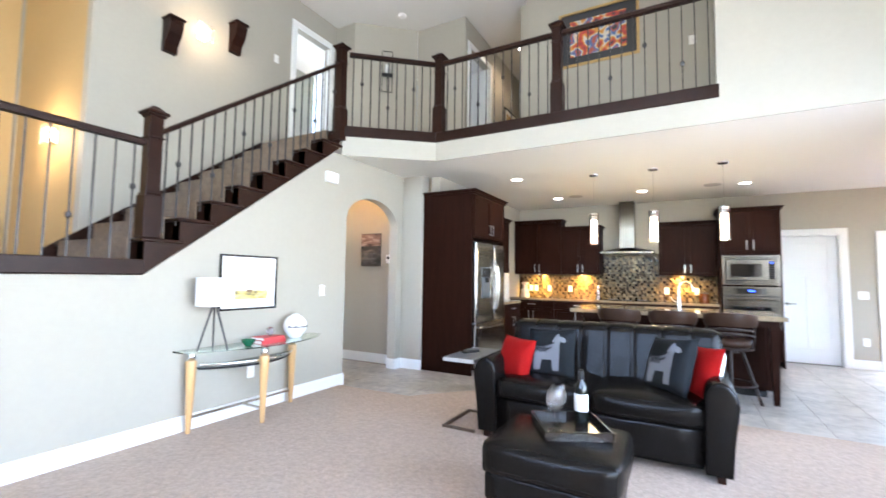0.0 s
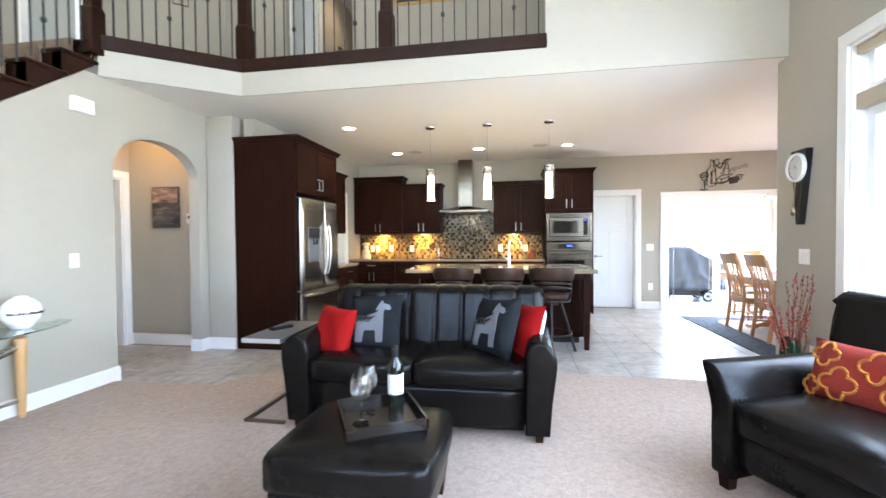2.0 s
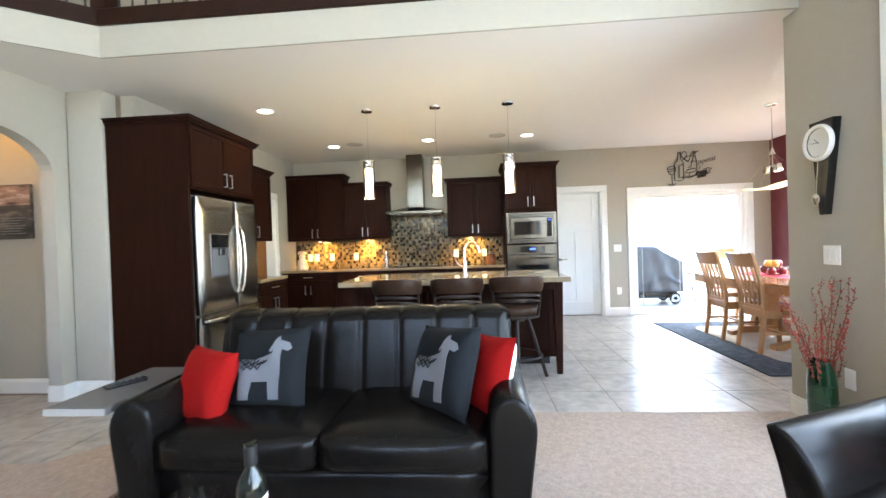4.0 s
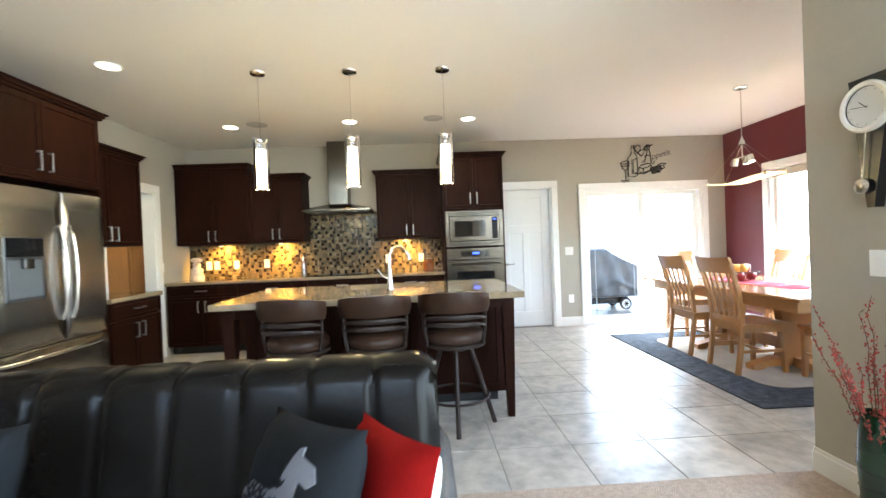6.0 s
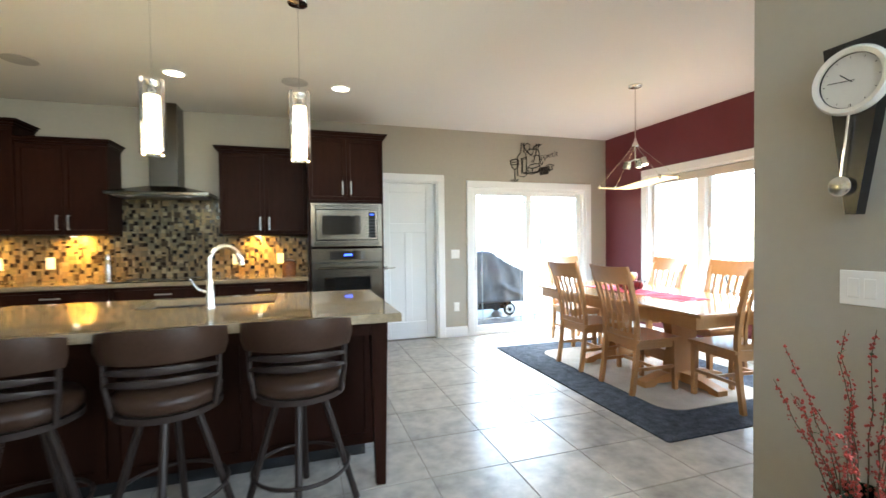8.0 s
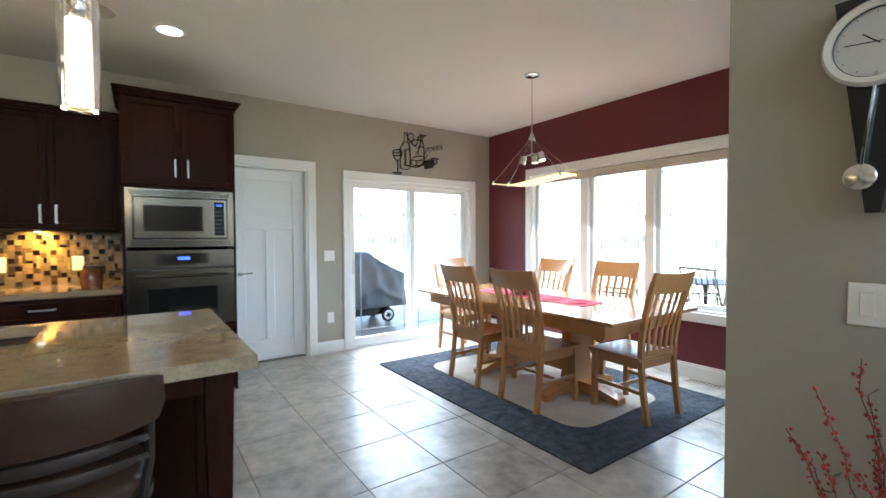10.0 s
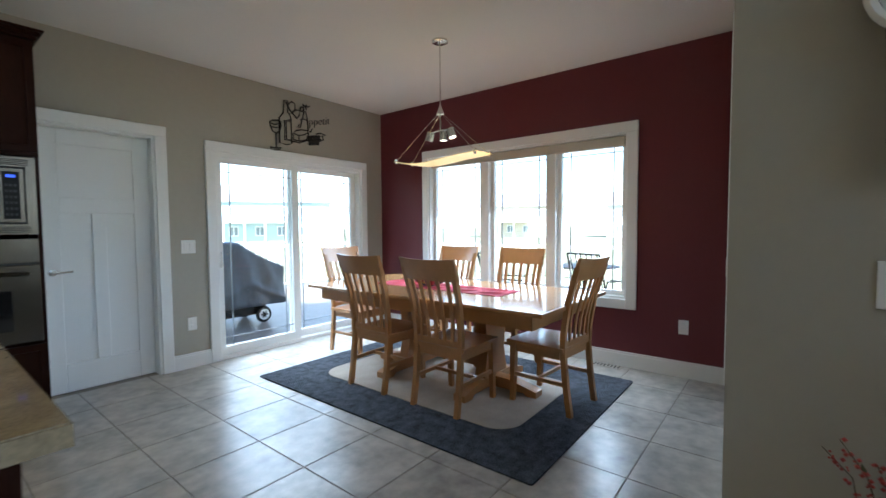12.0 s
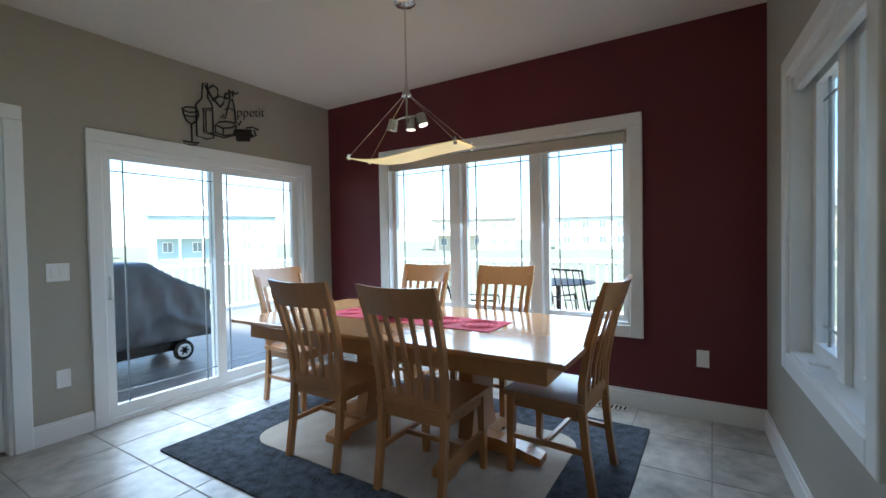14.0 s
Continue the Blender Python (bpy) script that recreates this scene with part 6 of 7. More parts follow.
for y, k in ((-0.50, -1), (0.40, 1)):
    toe = [(y, 0.02), (y + 0.26 * k, 0.02), (y + 0.28 * k, 0.0), (y + 0.36 * k, 0.0), (y + 0.36 * k, 0.045), (y + 0.12 * k, 0.10), (y, 0.10)]
    part("foot", prism(toe, -0.05, 0.05, 'x'), OAK, tb)
TT = RZ + 0.738
rn = thing("table_runner", "pink woven table runner with round motifs", "table runner", (4.05, 8.42, TT))
part("cloth", one(-0.165, 0.165, -0.66, 0.66, 0.001, 0.004), RUNNER, rn)
RND = M("deep pink print", (0.62, 0.09, 0.13), 0.85, var=0.1)
for i in range(5):
    for r in (0.11, 0.07):
        part("round_motif", tube([(r * math.cos(2 * math.pi * k / 24), -0.52 + 0.26 * i + r * math.sin(2 * math.pi * k / 24), 0.004) for k in range(24)], 0.006, 4, closed=True), RND, rn)
fb = thing("fruit_bowl", "black wire bowl filled with apples and pears", "fruit bowl", (4.05, 8.55, TT + 0.004))
bm = tube([(0.15 * math.cos(2 * math.pi * k / 28), 0.15 * math.sin(2 * math.pi * k / 28), 0.10) for k in range(28)], 0.004, 5, closed=True)
tube([(0.06 * math.cos(2 * math.pi * k / 20), 0.06 * math.sin(2 * math.pi * k / 20), 0.005) for k in range(20)], 0.004, 5, bm, closed=True)
for k in range(12):
    a = 2 * math.pi * k / 12
    tube([(0.06 * math.cos(a), 0.06 * math.sin(a), 0.005), (0.115 * math.cos(a), 0.115 * math.sin(a), 0.035), (0.15 * math.cos(a), 0.15 * math.sin(a), 0.10)], 0.003, 4, bm)
part("wire_bowl", bm, IRON, fb)
APPLE = M("red apple skin", (0.24, 0.018, 0.014), 0.3, var=0.4, scale=18)
PEAR = M("yellow pear skin", (0.62, 0.36, 0.07), 0.4, var=0.2, scale=18)
for i, (x, y, z, mm) in enumerate(((-0.06, -0.05, 0.06, APPLE), (0.06, -0.04, 0.06, APPLE), (0.0, 0.06, 0.06, PEAR), (-0.07, 0.05, 0.075, APPLE), (0.075, 0.05, 0.07, APPLE), (0.0, -0.01, 0.125, PEAR), (0.05, 0.02, 0.125, APPLE), (-0.045, 0.02, 0.125, PEAR))):
    f = thing("apple" if mm is APPLE else "pear", "shiny red apple in the wire bowl" if mm is APPLE else "yellow pear in the wire bowl", "fruit", (4.05 + 1.1 * x, 8.55 + 1.1 * y, TT + 1.3 * z - 0.02), 40 * i, "fruit in the bowl")
    f.scale = (1.2, 1.2, 1.2)
    part("flesh", lathe([(0.008, -0.034), (0.028, -0.032), (0.04, -0.005), (0.036, 0.022), (0.02, 0.036), (0.006, 0.03), (0.0, 0.028)], 16), mm, f, smooth=60)
    part("stem", tube([(0, 0, 0.026), (0.004, 0, 0.045)], 0.002, 4), BARK, f)


def splayed(line, x, spread, depth, half):
    """Bent bar along (y, z) points that moves outward above the seat."""
    bm = bmesh.new()
    rings = []
    for y, z in line:
        cx = x * (1 + spread * max(0, z - 0.42) / 0.55)
        rings.append([bm.verts.new(v) for v in ((cx - half, y - depth, z), (cx + half, y - depth, z), (cx + half, y + depth, z), (cx - half, y + depth, z))])
    for a, b in zip(rings, rings[1:]):
        for k in range(4):
            bm.faces.new((a[k], a[(k + 1) % 4], b[(k + 1) % 4], b[k]))
    bm.faces.new(list(reversed(rings[0])))
    bm.faces.new(rings[-1])
    return bm


def dining_chair():
    """Chair facing +y; origin on the floor below the seat's middle."""
    c = thing("dining_chair", "honey maple dining chair with curved slatted back", "dining chair", (0, 0, 0), group="chairs round the dining table")
    seat = cushion(-0.225, 0.225, -0.21, 0.23, 0.42, 0.452, -0.006, 6, 0.5)
    part("seat", seat, OAK, c, smooth=60)
    part("seat_rail", boxes((-0.195, 0.195, 0.165, 0.185, 0.365, 0.425), (-0.195, -0.175, -0.17, 0.165, 0.365, 0.425), (0.175, 0.195, -0.17, 0.165, 0.365, 0.425), (-0.175, 0.175, -0.19, -0.17, 0.365, 0.425)), OAK, c)
    for x in (-0.19, 0.19):
        bm = bmesh.new()
        for v in bmesh.ops.create_cube(bm, size=1)["verts"]:
            k = 0.042 if v.co.z > 0 else 0.032
            v.co = Vector((x + v.co.x * k, 0.185 + v.co.y * k + (0 if v.co.z > 0 else 0.012), 0.42 if v.co.z > 0 else 0))
        part("leg", bm, OAK, c)
        part("back_post", splayed([(-0.245, 0.0), (-0.215, 0.2), (-0.195, 0.42), (-0.20, 0.55), (-0.232, 0.75), (-0.285, 0.93), (-0.303, 0.985)], x, 0.115, 0.018, 0.016), OAK, c)

    def bow(z0, z1, y0, y1, t=0.02, w=0.205, crown_=0.0, sag=0.03):
        bm = bmesh.new()
        ring = []
        for i in range(13):
            u = 2 * i / 12 - 1
            d = -sag * (1 - u * u)
            zt = z1 + crown_ * (1 - u * u)
            ring.append([bm.verts.new(v) for v in ((u * w, y0 + d - t / 2, z0), (u * w, y0 + d + t / 2, z0), (u * w, y1 + d + t / 2, zt), (u * w, y1 + d - t / 2, zt))])
        for p, q in zip(ring, ring[1:]):
            for k in range(4):
                bm.faces.new((p[k], q[k], q[(k + 1) % 4], p[(k + 1) % 4]))
        bm.faces.new(ring[0])
        bm.faces.new(list(reversed(ring[-1])))
        bmesh.ops.recalc_face_normals(bm, faces=bm.faces[:])
        return bm
    part("top_rail", bow(0.90, 1.05, -0.272, -0.326, 0.024, 0.232, -0.010), OAK, c, smooth=40)
    part("lower_rail", bow(0.455, 0.495, -0.198, -0.198, 0.02, 0.18, 0, 0.01), OAK, c, smooth=40)
    for i in range(5):
        x = -0.13 + 0.065 * i
        u = x / 0.205
        d = -0.03 * (1 - u * u)
        part("slat", splayed([(-0.21, 0.48), (-0.205 + d * 0.7, 0.62), (-0.23 + d, 0.76), (-0.275 + d, 0.915)], x, 0.2, 0.006, 0.0125), OAK, c)
    for x in (-0.19, 0.19):
        part("side_stretcher", one(x - 0.01, x + 0.01, -0.2, 0.18, 0.19, 0.215), OAK, c)
    part("cross_stretcher", one(-0.18, 0.18, -0.01, 0.01, 0.19, 0.213), OAK, c)
    return c


ch = dining_chair()
ch.matrix_world = pose(3.635, 8.645, RZ, 0, 0, -90)
for x, y, r in ((3.635, 7.967, -90), (4.06, 7.43, -4), (4.08, 9.50, 180), (4.54, 8.08, 90), (4.54, 8.82, 91)):
    copy_thing(ch, pose(x, y, RZ, 0, 0, r))

# glass and cable lamp over the table
dl = thing("dining_lamp", "suspended curved glass lamp with three nickel spots", "pendant lamp", (3.907, 8.31, CZ))
part("canopy", lathe([(0.065, 0), (0.065, -0.012), (0.05, -0.02), (0.0, -0.022)], 28), NICKEL, dl, smooth=40)
part("rod", tube([(0, 0, -0.02), (0, 0, -0.52)], 0.006, 8), NICKEL, dl)
part("cone", lathe([(0.008, -0.50), (0.012, -0.52), (0.032, -0.575), (0.0, -0.58)], 18), NICKEL, dl, smooth=50)
part("stem", tube([(0, 0, -0.57), (0, 0, -0.73)], 0.007, 8), NICKEL, dl)
for k, (x, y, t) in enumerate(((0.0, 0.10, 18), (0.04, 0.0, 0), (0.0, -0.10, -18))):
    sp = part("spot", turn(lathe([(0.03, 0), (0.034, -0.07), (0.028, -0.07), (0.026, -0.01)], 18, ring=True), pose(x, y, -0.705, t)), NICKEL, dl, smooth=50)
    part("bulb", turn(lathe([(0.0, -0.066), (0.026, -0.066), (0.026, -0.068), (0.0, -0.068)], 16), pose(x, y, -0.705, t)), DOWNLIGHT, sp)
    part("arm", tube([(0, 0, -0.70), (x, y, -0.71)], 0.006, 6), NICKEL, dl)
bm = bmesh.new()
g0, g1 = [], []
for i in range(17):
    u = 2 * i / 16 - 1
    for lst, dz in ((g0, 0.0), (g1, 0.006)):
        lst.append([bm.verts.new((x, u * 0.415, -0.955 + 0.03 * abs(u) ** 2 - 0.012 * math.sin(math.pi * u) + dz)) for x in (-0.11, 0.11)])
for i in range(16):
    bm.faces.new((g0[i][0], g0[i + 1][0], g0[i + 1][1], g0[i][1]))
    bm.faces.new((g1[i][0], g1[i][1], g1[i + 1][1], g1[i + 1][0]))
    bm.faces.new((g0[i][0], g1[i][0], g1[i + 1][0], g0[i + 1][0]))
    bm.faces.new((g0[i][1], g0[i + 1][1], g1[i + 1][1], g1[i][1]))
part("glass_shade", bm, SHADE, dl, "lit frosted curved glass", smooth=60)
for x in (-0.10, 0.10):
    for y in (-0.40, 0.40):
        part("cable", tube([(0.01 * (1 if x > 0 else -1), 0.015 * (1 if y > 0 else -1), -0.57), (x, y, -0.92)], 0.0013, 5), NICKEL, dl)
        part("clamp", lathe([(0.011, -0.94), (0.011, -0.905), (0.004, -0.9)], 10, at=(x, y, 0)), NICKEL, dl)
lamp("dining_spots", 'SPOT', pose(3.907, 8.31, CZ - 0.79), 1.2, (1, 0.84, 0.6), (0.06, 0.06), spot=140, blend=0.7)

# metal wall art above the patio door
wa = thing("metal_wall_art", "black metal wall art of a bottle, glass and lettering", "wall art", (3.96, YB, 2.34))


def wire(pts, r=0.006, closed=False):
    part("wire", tube([(x, -0.015, z) for x, z in pts], r * 1.2, 5, closed=closed), IRON, wa)


def oval(cx, cz, a, b, n=18):
    return [(cx + a * math.cos(2 * math.pi * i / n), cz + b * math.sin(2 * math.pi * i / n)) for i in range(n)]


wire([(-0.36, 0.02), (-0.35, -0.03), (-0.33, -0.07), (-0.29, -0.09), (-0.25, -0.06), (-0.23, -0.0), (-0.24, 0.04), (-0.27, 0.05), (-0.33, 0.04)], 0.006, True)
wire([(-0.36, 0.01), (-0.31, 0.0), (-0.24, 0.02)], 0.005)
wire([(-0.34, -0.03), (-0.29, -0.03), (-0.23, -0.01)], 0.005)
wire([(-0.29, -0.09), (-0.29, -0.23)], 0.006)
wire([(-0.36, -0.24), (-0.29, -0.24), (-0.23, -0.23), (-0.27, -0.26), (-0.34, -0.27)], 0.006, True)
wire([(-0.19, 0.27), (-0.15, 0.28), (-0.15, 0.16), (-0.13, 0.14), (-0.11, 0.09), (-0.11, -0.17), (-0.17, -0.19), (-0.25, -0.18), (-0.25, 0.08), (-0.2, 0.14)], 0.006, True)
wire([(-0.12, 0.08), (-0.19, 0.06), (-0.19, -0.14), (-0.12, -0.14)], 0.006)
wire([(-0.12, 0.06), (-0.17, 0.05), (-0.17, -0.13), (-0.12, -0.13)], 0.005)
wire([(-0.17, 0.26), (-0.12, 0.18), (-0.04, 0.11)], 0.007)
wire([(-0.15, 0.23), (-0.1, 0.28), (-0.06, 0.26), (-0.06, 0.2), (-0.11, 0.15)], 0.006)
wire([(-0.11, 0.15), (-0.05, 0.2), (-0.0, 0.2), (-0.01, 0.15), (-0.04, 0.11)], 0.006)
wire([(0.0, 0.21), (0.01, 0.24), (0.04, 0.25), (0.05, 0.22), (0.03, 0.2), (0.01, 0.2)], 0.007, True)
wire([(0.05, 0.22), (0.04, 0.28), (0.06, 0.27), (0.08, 0.23), (0.08, 0.28), (0.1, 0.26), (0.13, 0.28)], 0.006)
wire([(-0.01, 0.05), (-0.04, 0.02), (-0.0, 0.02), (0.03, 0.13), (0.05, 0.2), (0.07, 0.21), (0.09, 0.14), (0.1, 0.01), (0.13, -0.01), (0.15, 0.03)], 0.006)
wire([(-0.0, 0.1), (0.04, 0.12), (0.09, 0.11)], 0.005)
wire([(-0.09, -0.05), (-0.05, -0.02), (0.02, 0.0), (0.09, 0.0), (0.1, -0.02), (0.05, -0.05), (-0.03, -0.07)], 0.006, True)
wire([(-0.09, -0.06), (-0.09, -0.12), (-0.02, -0.13), (0.06, -0.11), (0.1, -0.07), (0.1, -0.02)], 0.006)
wire([(-0.02, -0.06), (-0.02, -0.13)], 0.005)
wire([(-0.11, -0.14), (-0.02, -0.15), (0.1, -0.1)], 0.006)
wire([(0.2, -0.02), (0.26, 0.0), (0.33, -0.01), (0.28, -0.03), (0.3, -0.07), (0.25, -0.09)], 0.006)
for k in range(14):
    wire(oval(0.10 + 0.034 * (k % 5) + 0.01 * (k // 5), -0.07 - 0.034 * (k // 5) + 0.006 * (k % 5), 0.013, 0.013, 8), 0.008)
for word, x, z, size in (("ppetit", 0.11, 0.06, 0.125),):
    cu = bpy.data.curves.new("lettering", 'FONT')
    cu.body, cu.size, cu.extrude, cu.shear, cu.bevel_depth = word, size, 0.003, 0.25, 0.0005
    cu.offset = -0.003
    cu.materials.append(IRON)
    tx = new("lettering", cu)
    tx.parent = wa
    tx.matrix_local = pose(x, -0.012, z, 0, -13) @ pose(0, 0, 0, 90)


# windows -------------------------------------------------------------------------
def sash(win, axis, face, a0, a1, z0, z1, w=0.05, d=0.05, grille=0.085, name="sash"):
    """A framed pane between a0 and a1, with thin bars near its edges."""
    def B(bm, b0, b1, p0, p1, c0, c1):
        return box(bm, *((p0, p1, b0, b1) if axis == 'x' else (b0, b1, p0, p1)), c0, c1)
    bm = bmesh.new()
    for b0, b1, c0, c1 in ((a0, a0 + w, z0, z1), (a1 - w, a1, z0, z1), (a0 + w, a1 - w, z0, z0 + w), (a0 + w, a1 - w, z1 - w, z1)):
        B(bm, b0, b1, face - d / 2, face + d / 2, c0, c1)
    fr_ = part(name, bm, WHITE, win)
    pn = part("pane", B(bmesh.new(), a0 + w, a1 - w, face - 0.003, face + 0.003, z0 + w, z1 - w), PANE, fr_, "clear window pane")
    pn.visible_shadow = False
    if grille:
        g = bmesh.new()
        s = 0.004
        for c in (a0 + w + grille, a1 - w - grille):
            B(g, c - s, c + s, face - 0.006, face + 0.006, z0 + w, z1 - w)
        for c in (z0 + w + grille, z1 - w - grille):
            B(g, a0 + w, a1 - w, face - 0.005, face + 0.005, c - s, c + s)
        part("grille", g, M("grey grille bar", (0.25, 0.26, 0.27), 0.4), fr_, "thin grey grille bars")
    return fr_


w1 = tagged(new("window_1"), "white triple window with roller blind, bright outside", "window", "", "structure")
for a0, a1 in ((7.24, 7.90), (7.98, 8.67), (8.77, 9.492)):
    sash(w1, 'x', XR + 0.09, a0, a1, 0.63, 2.06, 0.042)
for a, b in ((7.90, 7.98), (8.67, 8.77)):
    part("mullion", one(XR + 0.012, XR + 0.16, a, b, 0.63, 2.06), WHITE, w1)
part("blind", one(XR + 0.005, XR + 0.05, 7.25, 9.485, 1.965, 2.055, bevel=0.008), M("cream blind cloth", (0.55, 0.50, 0.42), 0.9, var=0.05), w1, "rolled cream blind")
part("crank", tube([(XR + 0.05, 7.5, 0.66), (XR + 0.0, 7.53, 0.665), (XR - 0.01, 7.6, 0.655)], 0.008, 6), PLATE, w1)

w2 = tagged(new("window_2"), "white casement window in the dining side wall", "window", "", "structure")
w2.matrix_world = SKEW
for a0, a1 in ((0.86, 1.33), (1.42, 1.89)):
    sash(w2, 'y', -0.115, a0, a1, 0.675, 2.05, 0.062, 0.06)
part("mullion", one(1.33, 1.42, -0.165, -0.06, 0.675, 2.05), WHITE, w2)
part("crank", tube([(1.5, -0.06, 0.70), (1.52, -0.02, 0.705), (1.6, -0.015, 0.69)], 0.009, 6), PLATE, w2)
part("blind", one(0.86, 1.89, -0.05, -0.01, 1.98, 2.05, bevel=0.008), WHITE, w2)

w3 = tagged(new("window_3"), "tall white great room windows with transoms", "window", "", "structure")
for i in range(4):
    a0 = 0.42 + 1.2475 * i
    sash(w3, 'x', XW + 0.1, a0 + 0.02, a0 + 1.2275, 0.32, 2.10, 0.06, grille=0)
    sash(w3, 'x', XW + 0.1, a0 + 0.02, a0 + 1.2275, 2.20, 2.51, 0.05, grille=0)
part("rail", one(XW + 0.02, XW + 0.15, 0.42, 5.41, 2.10, 2.20), M("beige window rail", (0.45, 0.38, 0.28), 0.6, var=0.03), w3)
part("blind", one(XW + 0.01, XW + 0.06, 0.43, 5.40, 2.45, 2.51, bevel=0.006), M("beige blind", (0.42, 0.36, 0.27), 0.9, var=0.05), w3)
w4 = tagged(new("window_4"), "tall back windows of the great room", "window", "", "structure")
for i in range(3):
    sash(w4, 'y', -2.1, -2.6 + 1.467 * i, -2.6 + 1.467 * (i + 1), 2.4, 4.9, 0.07, grille=0)

pd = tagged(new("door_1"), "white sliding glass patio door, closed", "patio door", "", "structure")
part("outer_frame", boxes((3.045, 3.075, YB, YB + 0.15, 0, 1.985), (4.785, 4.815, YB, YB + 0.15, 0, 1.985), (3.075, 4.785, YB, YB + 0.15, 1.94, 1.985), (3.075, 4.785, YB, YB + 0.15, 0.0, 0.035)), WHITE, pd)
sash(pd, 'y', YB + 0.05, 3.03, 3.945, 0.035, 1.97, 0.08, 0.04, name="sliding_panel")
sash(pd, 'y', YB + 0.10, 3.86, 4.80, 0.035, 1.97, 0.08, 0.04, name="fixed_panel")
part("handle", tube([(3.075, YB + 0.03, 0.88), (3.075, YB - 0.02, 0.9), (3.075, YB - 0.02, 1.04), (3.075, YB + 0.03, 1.06)], 0.012, 8), PLATE, pd, "white pull handle")

fv = thing("floor_vent", "beige metal floor vent by the wall", "floor vent", (5.10, 7.38, 0.0))
part("grille", one(-0.05, 0.05, -0.15, 0.15, 0.0, 0.006, bevel=0.002), M("beige enamel", (0.5, 0.46, 0.4), 0.5), fv)
for i in range(9):
    part("slot", one(-0.035, 0.035, -0.13 + 0.03 * i, -0.118 + 0.03 * i, 0.0055, 0.0068), BLACK, fv)

# ---- outside ----
GRASS = M("lawn grass", (0.22, 0.235, 0.155), 0.95, var=0.35, scale=0.4, fine=30)
solid("ground", prism([(-600, -600), (600, -600), (600, 600), (-600, 600)], -0.75, -0.7, 'z'), GRASS, "mown lawn reaching the far houses", "ground")
DECKW = M("grey-brown deck board", (0.20, 0.175, 0.155), 0.35, var=0.25, scale=4, fine=30, rand=0.4, world=True)
deck = solid("deck", boxes((2.4, 9.2, YB + 0.25, 15.0, -0.7, -0.115), (XR + 0.25, 9.2, 5.2, YB + 0.25, -0.7, -0.115)), DARKH, "weathered grey-brown wooden deck", "deck")
for i in range(33):
    y = YB + 0.26 + i * 0.143
    part("deck_board", one(2.4, 9.2, y, y + 0.136, -0.115, -0.08), DECKW, deck)
for i in range(26):
    x = XR + 0.27 + i * 0.143
    part("deck_board", one(x, x + 0.136, 5.2, YB + 0.255, -0.115, -0.08), DECKW, deck)

gr = thing("covered_grill", "barbecue grill under a grey fabric cover", "grill", (3.95, 12.25, -0.08))
COVER = M("grey vinyl grill cover", (0.10, 0.103, 0.11), 0.45, var=0.3, scale=3, fine=40, bump=0.3, bscale=14)
bm = cushion(-0.76, 0.76, -0.32, 0.32, 0.25, 1.15, 0.01, 26, 0.14)
for v in bm.verts:
    x, z = v.co.x, v.co.z
    k = max(0, (z - 0.25) / 0.9)
    if x > 0.08:
        v.co.z -= (0.36 * (x - 0.08) / 0.68 + 0.03 * math.sin((x - 0.08) / 0.68 * math.pi)) * k
    fold = 0.016 * math.sin(x * 19 + z * 5) + 0.010 * math.sin(x * 41 - z * 9) + 0.03 * math.exp(-((z - 0.62 + 0.5 * abs(x - 0.25)) / 0.06) ** 2) * (x > -0.2)
    if abs(v.co.y) > 0.2:
        v.co.y += math.copysign(fold + 0.05 * (1 - k), v.co.y)
part("cover", bm, COVER, gr, smooth=180)
part("cart", boxes((-0.5, 0.5, -0.24, 0.24, 0.12, 0.3)), BLACK, gr)
for x in (-0.42, 0.43):
    for y in (-0.30, 0.26):
        wh = part("wheel", turn(lathe([(0.075, -0.02), (0.108, -0.018), (0.115, -0.008), (0.115, 0.008), (0.108, 0.018), (0.075, 0.02)], 24), pose(x, y, 0.115, 90)), BLACK, gr, smooth=40)
        part("hub", turn(lathe([(0.0, -0.022), (0.075, -0.022), (0.085, 0.0), (0.075, 0.022), (0.0, 0.022)], 20), pose(x, y, 0.115, 90)), PLATE, wh, "white wheel hub")
        for a in range(3):
            part("hub_spoke", turn(one(-0.05, 0.05, -0.024, 0.024, -0.011, 0.011), pose(x, y, 0.115, 0, 60 * a)), BLACK, wh, "black spoke")


def patio_chair(at, rz):
    c = thing("patio_chair", "dark metal patio chair on the deck", "patio chair", at, rz, "patio chairs")
    for x in (-0.26, 0.26):
        part("side_frame", tube([(x, 0.25, 0), (x, 0.28, 0.42), (x, 0.25, 0.62), (x, -0.2, 0.63), (x, -0.27, 0.3), (x, -0.34, 0.0)], 0.013, 6), IRON, c)
        part("back_tube", tube([(x, -0.2, 0.4), (x, -0.30, 0.75), (x, -0.36, 0.98)], 0.013, 6), IRON, c)
    part("top_tube", tube([(-0.26, -0.36, 0.98), (0.26, -0.36, 0.98)], 0.013, 6), IRON, c)
    part("sling", one(-0.25, 0.25, -0.2, 0.26, 0.40, 0.41), CLOTHGREY, c)
    for k in range(6):
        x = -0.215 + 0.086 * k
        part("back_strap", prism([(-0.2, 0.42), (-0.30, 0.75), (-0.355, 0.97), (-0.349, 0.97), (-0.294, 0.75), (-0.194, 0.42)], x - 0.006, x + 0.006, 'x'), IRON, c)


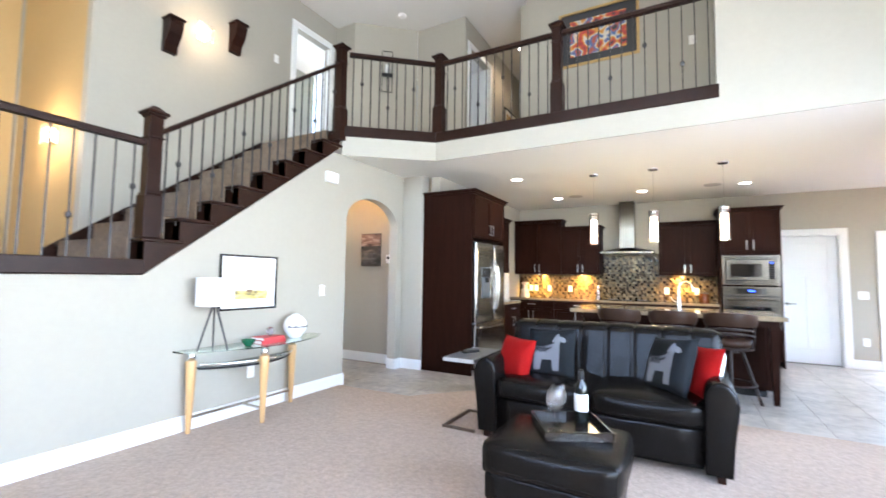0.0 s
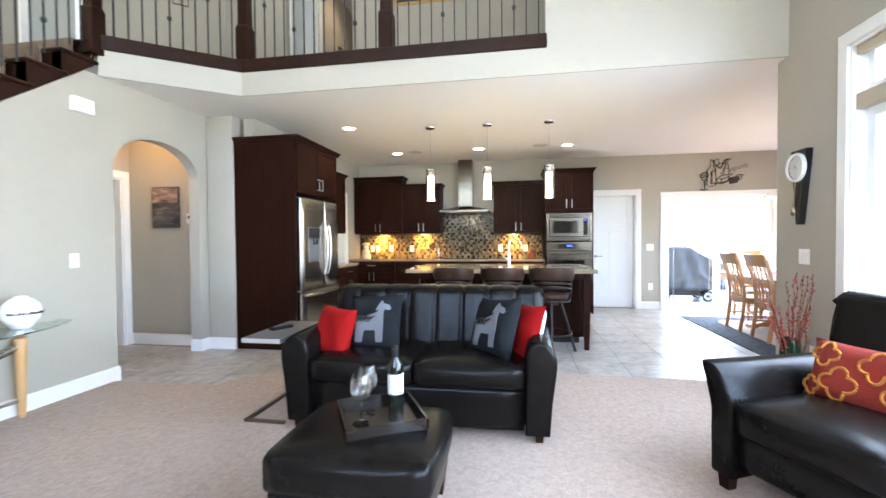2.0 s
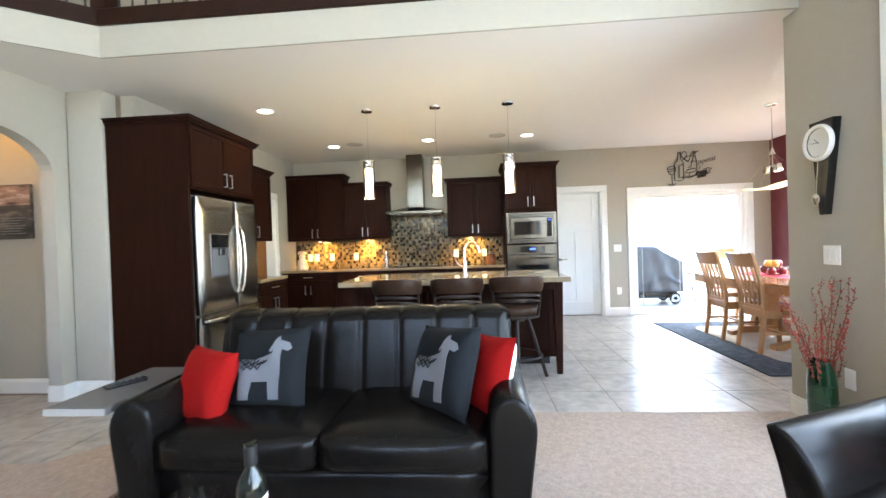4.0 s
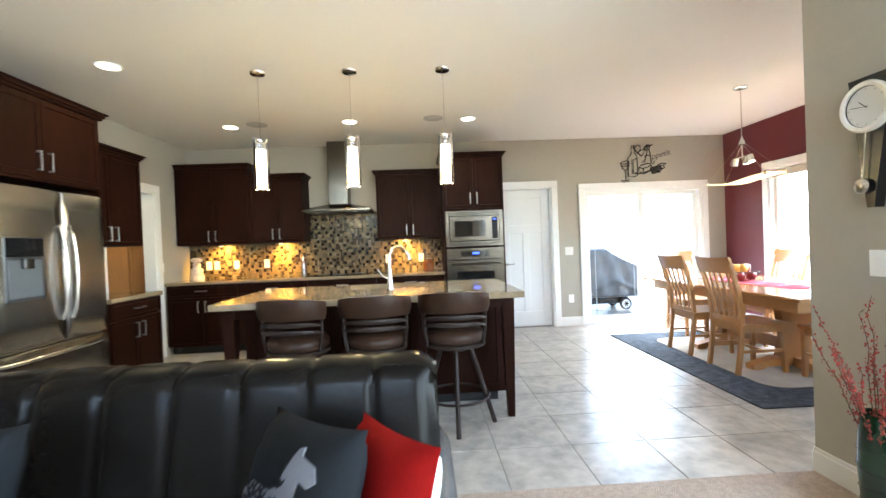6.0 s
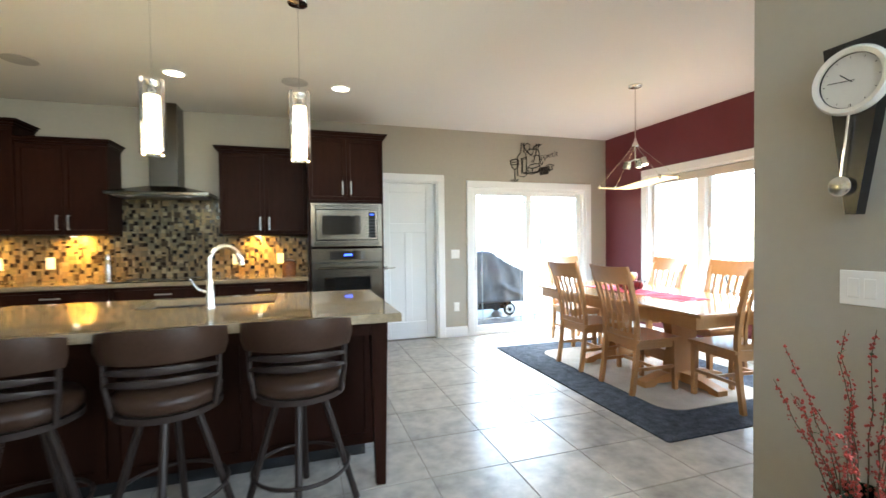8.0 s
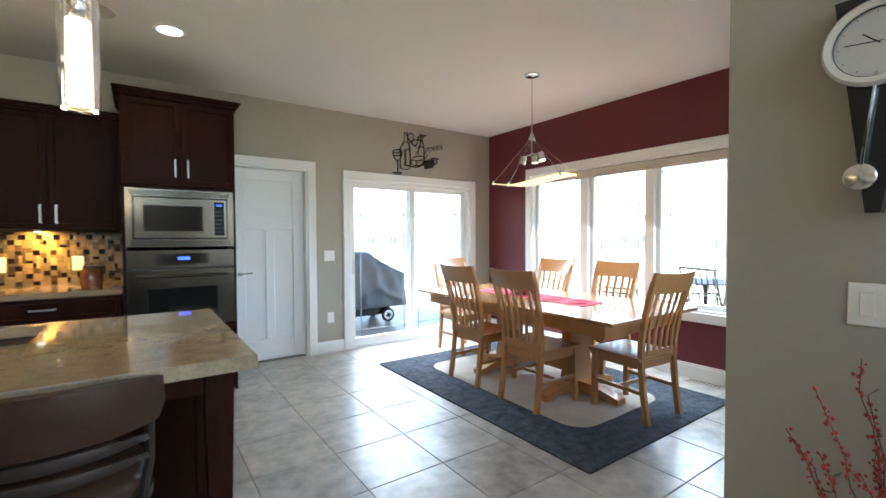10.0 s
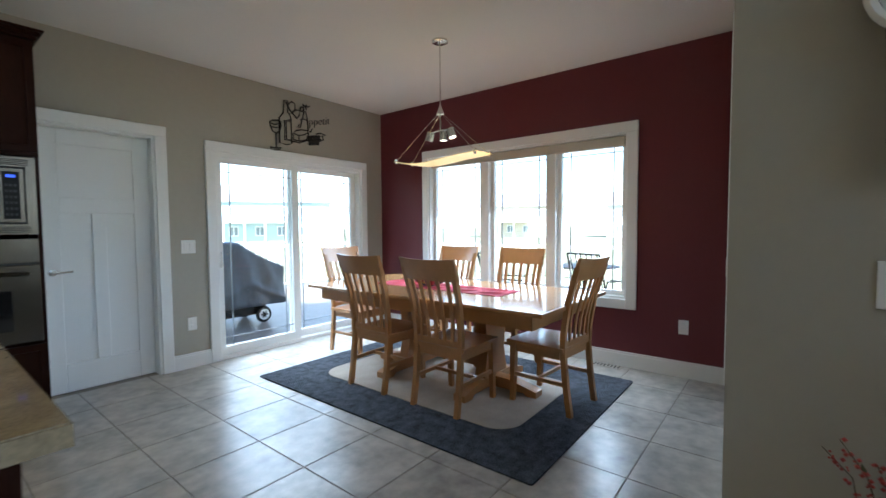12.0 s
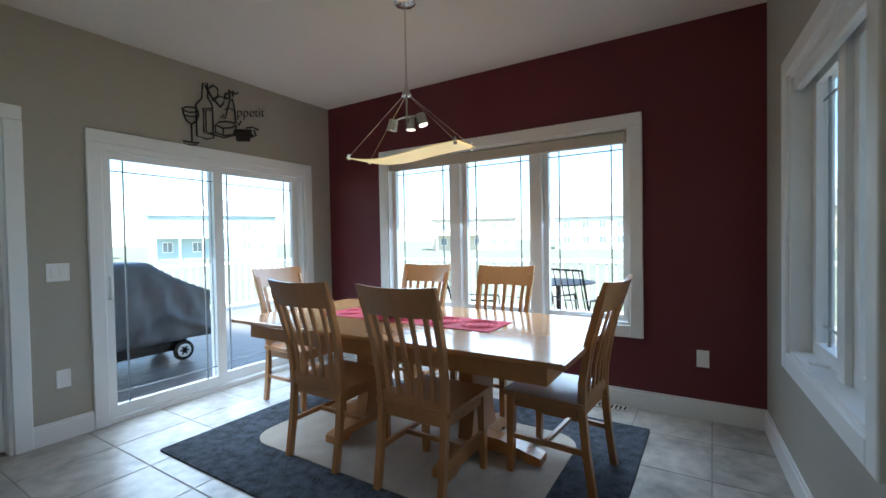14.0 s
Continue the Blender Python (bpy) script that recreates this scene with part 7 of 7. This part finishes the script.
patio_chair((7.0, 8.05, -0.08), 250)
patio_chair((7.3, 7.0, -0.08), 100)
patio_chair((6.5, 9.2, -0.08), 200)
pt = thing("patio_table", "dark round metal patio table on the deck", "patio table", (7.9, 8.6, -0.08))
part("top", lathe([(0.0, 0.70), (0.5, 0.70), (0.52, 0.71), (0.5, 0.72), (0.0, 0.72)], 28), IRON, pt)
part("post", lathe([(0.22, 0), (0.2, 0.02), (0.03, 0.05), (0.03, 0.7)], 16), IRON, pt)

# deck railing
dr_ = thing("deck_railing", "white deck railing with thin balusters", "railing", (0, 0, -0.08))
WV = M("white vinyl", (0.8, 0.8, 0.8), 0.4, var=0.02)
for x0, x1, y0, y1 in ((2.4, 9.2, 14.9, 14.98), (9.12, 9.2, 5.2, 14.9)):
    part("top_rail", one(x0, x1, y0, y1, 0.92, 0.98), WV, dr_)
    part("bottom_rail", one(x0, x1, y0 + 0.02, y1 - 0.02 if y1 - y0 < 1 else y1, 0.08, 0.13), WV, dr_)
    if y1 - y0 < 1:
        for i in range(48):
            part("baluster", one(x0 + 0.07 + i * 0.142, x0 + 0.1 + i * 0.142, y0 + 0.025, y0 + 0.055, 0.13, 0.92), WV, dr_)
    else:
        for i in range(66):
            part("baluster", one(x0 + 0.025, x0 + 0.055, y0 + 0.07 + i * 0.145, y0 + 0.1 + i * 0.145, 0.13, 0.92), WV, dr_)

# far houses
ROOF = M("grey shingle roof", (0.28, 0.28, 0.30), 0.9, var=0.2, scale=2, fine=20)
PANEW = M("dark house window", (0.22, 0.26, 0.30), 0.15, var=0.3, scale=2)


def house(at, rz, w, d, h, siding, porch=False):
    hs = thing("house", "two-storey suburban house with pale siding", "house", at, rz, "houses across the lawn")
    part("wall", one(-w / 2, w / 2, -d / 2, d / 2, 0, h), siding, hs)
    part("roof", prism([(-d / 2 - 0.5, h), (d / 2 + 0.5, h), (0, h + 2.6)], -w / 2 - 0.4, w / 2 + 0.4, 'x'), ROOF, hs)
    part("gable", prism([(-w * 0.24, h), (w * 0.02, h), (-w * 0.11, h + 1.7)], -d / 2 - 0.35, 0, 'y'), WV, hs)
    for z in (0.9, h - 1.9):
        for k, x in enumerate((-w * 0.36, -w * 0.14, w * 0.05, w * 0.25, w * 0.4)):
            wd = part("window", one(x - 0.6, x + 0.6, -d / 2 - 0.08, -d / 2, z, z + 1.35), WV, hs)
            for q in (-0.27, 0.27):
                part("pane", one(x + q - 0.22, x + q + 0.22, -d / 2 - 0.1, -d / 2 - 0.07, z + 0.12, z + 1.23), PANEW, wd)
    if porch:
        part("porch_roof", one(-w * 0.45, w * 0.1, -d / 2 - 2.2, -d / 2, 2.7, 2.9), WV, hs)
        for k in range(4):
            part("porch_post", one(-w * 0.44 + k * w * 0.17, -w * 0.44 + k * w * 0.17 + 0.2, -d / 2 - 2.15, -d / 2 - 1.95, 0, 2.7), WV, hs)
    return hs


house((37, 67, -0.7), -30, 15, 10, 5.6, M("pale blue siding", (0.42, 0.53, 0.59), 0.7, var=0.06), True)
house((22, 84, -0.7), -14, 14, 10, 5.6, M("cream siding", (0.75, 0.72, 0.66), 0.7, var=0.06))
house((57, 62, -0.7), -44, 15, 10, 5.4, M("grey siding", (0.65, 0.65, 0.65), 0.7, var=0.06))
house((76, 46, -0.7), -62, 15, 10, 5.6, M("beige siding", (0.58, 0.52, 0.44), 0.7, var=0.06), True)
house((82, 24, -0.7), -78, 14, 10, 5.4, M("white siding", (0.7, 0.7, 0.68), 0.7, var=0.06))
house((80, -6, -0.7), -98, 14, 10, 5.4, M("tan siding", (0.55, 0.46, 0.36), 0.7, var=0.06))

# ---- floor tiles ----
PX, PY, GAP = 0.467, 0.457, 0.005
tile_me = bpy.data.meshes.new("tile")
bm = one(-PX / 2 + GAP / 2, PX / 2 - GAP / 2, -PY / 2 + GAP / 2, PY / 2 - GAP / 2, -0.02, 0.0)
bmesh.ops.bevel(bm, geom=[e for e in bm.edges if all(v.co.z > -0.001 for v in e.verts)], offset=0.0025, segments=1, affect='EDGES')
bm.to_mesh(tile_me)
bm.free()
tile_me.materials.append(TILE)
for i in range(-14, 9):
    for j in range(-4, 8):
        x, y = 1.515 + PX * (i + 0.5), 7.17 + PY * (j + 0.5)
        if x < XK and y > 6.9 or x > 5.4 or y > 10.5 or y < 5.1 or x < -4.4 or (y < 5.95 and x > -1.4) or (x > 2.7 and y < 6.0):
            continue
        t = new("tile", tile_me)
        t.parent = floor
        t.location = (x, y, 0)
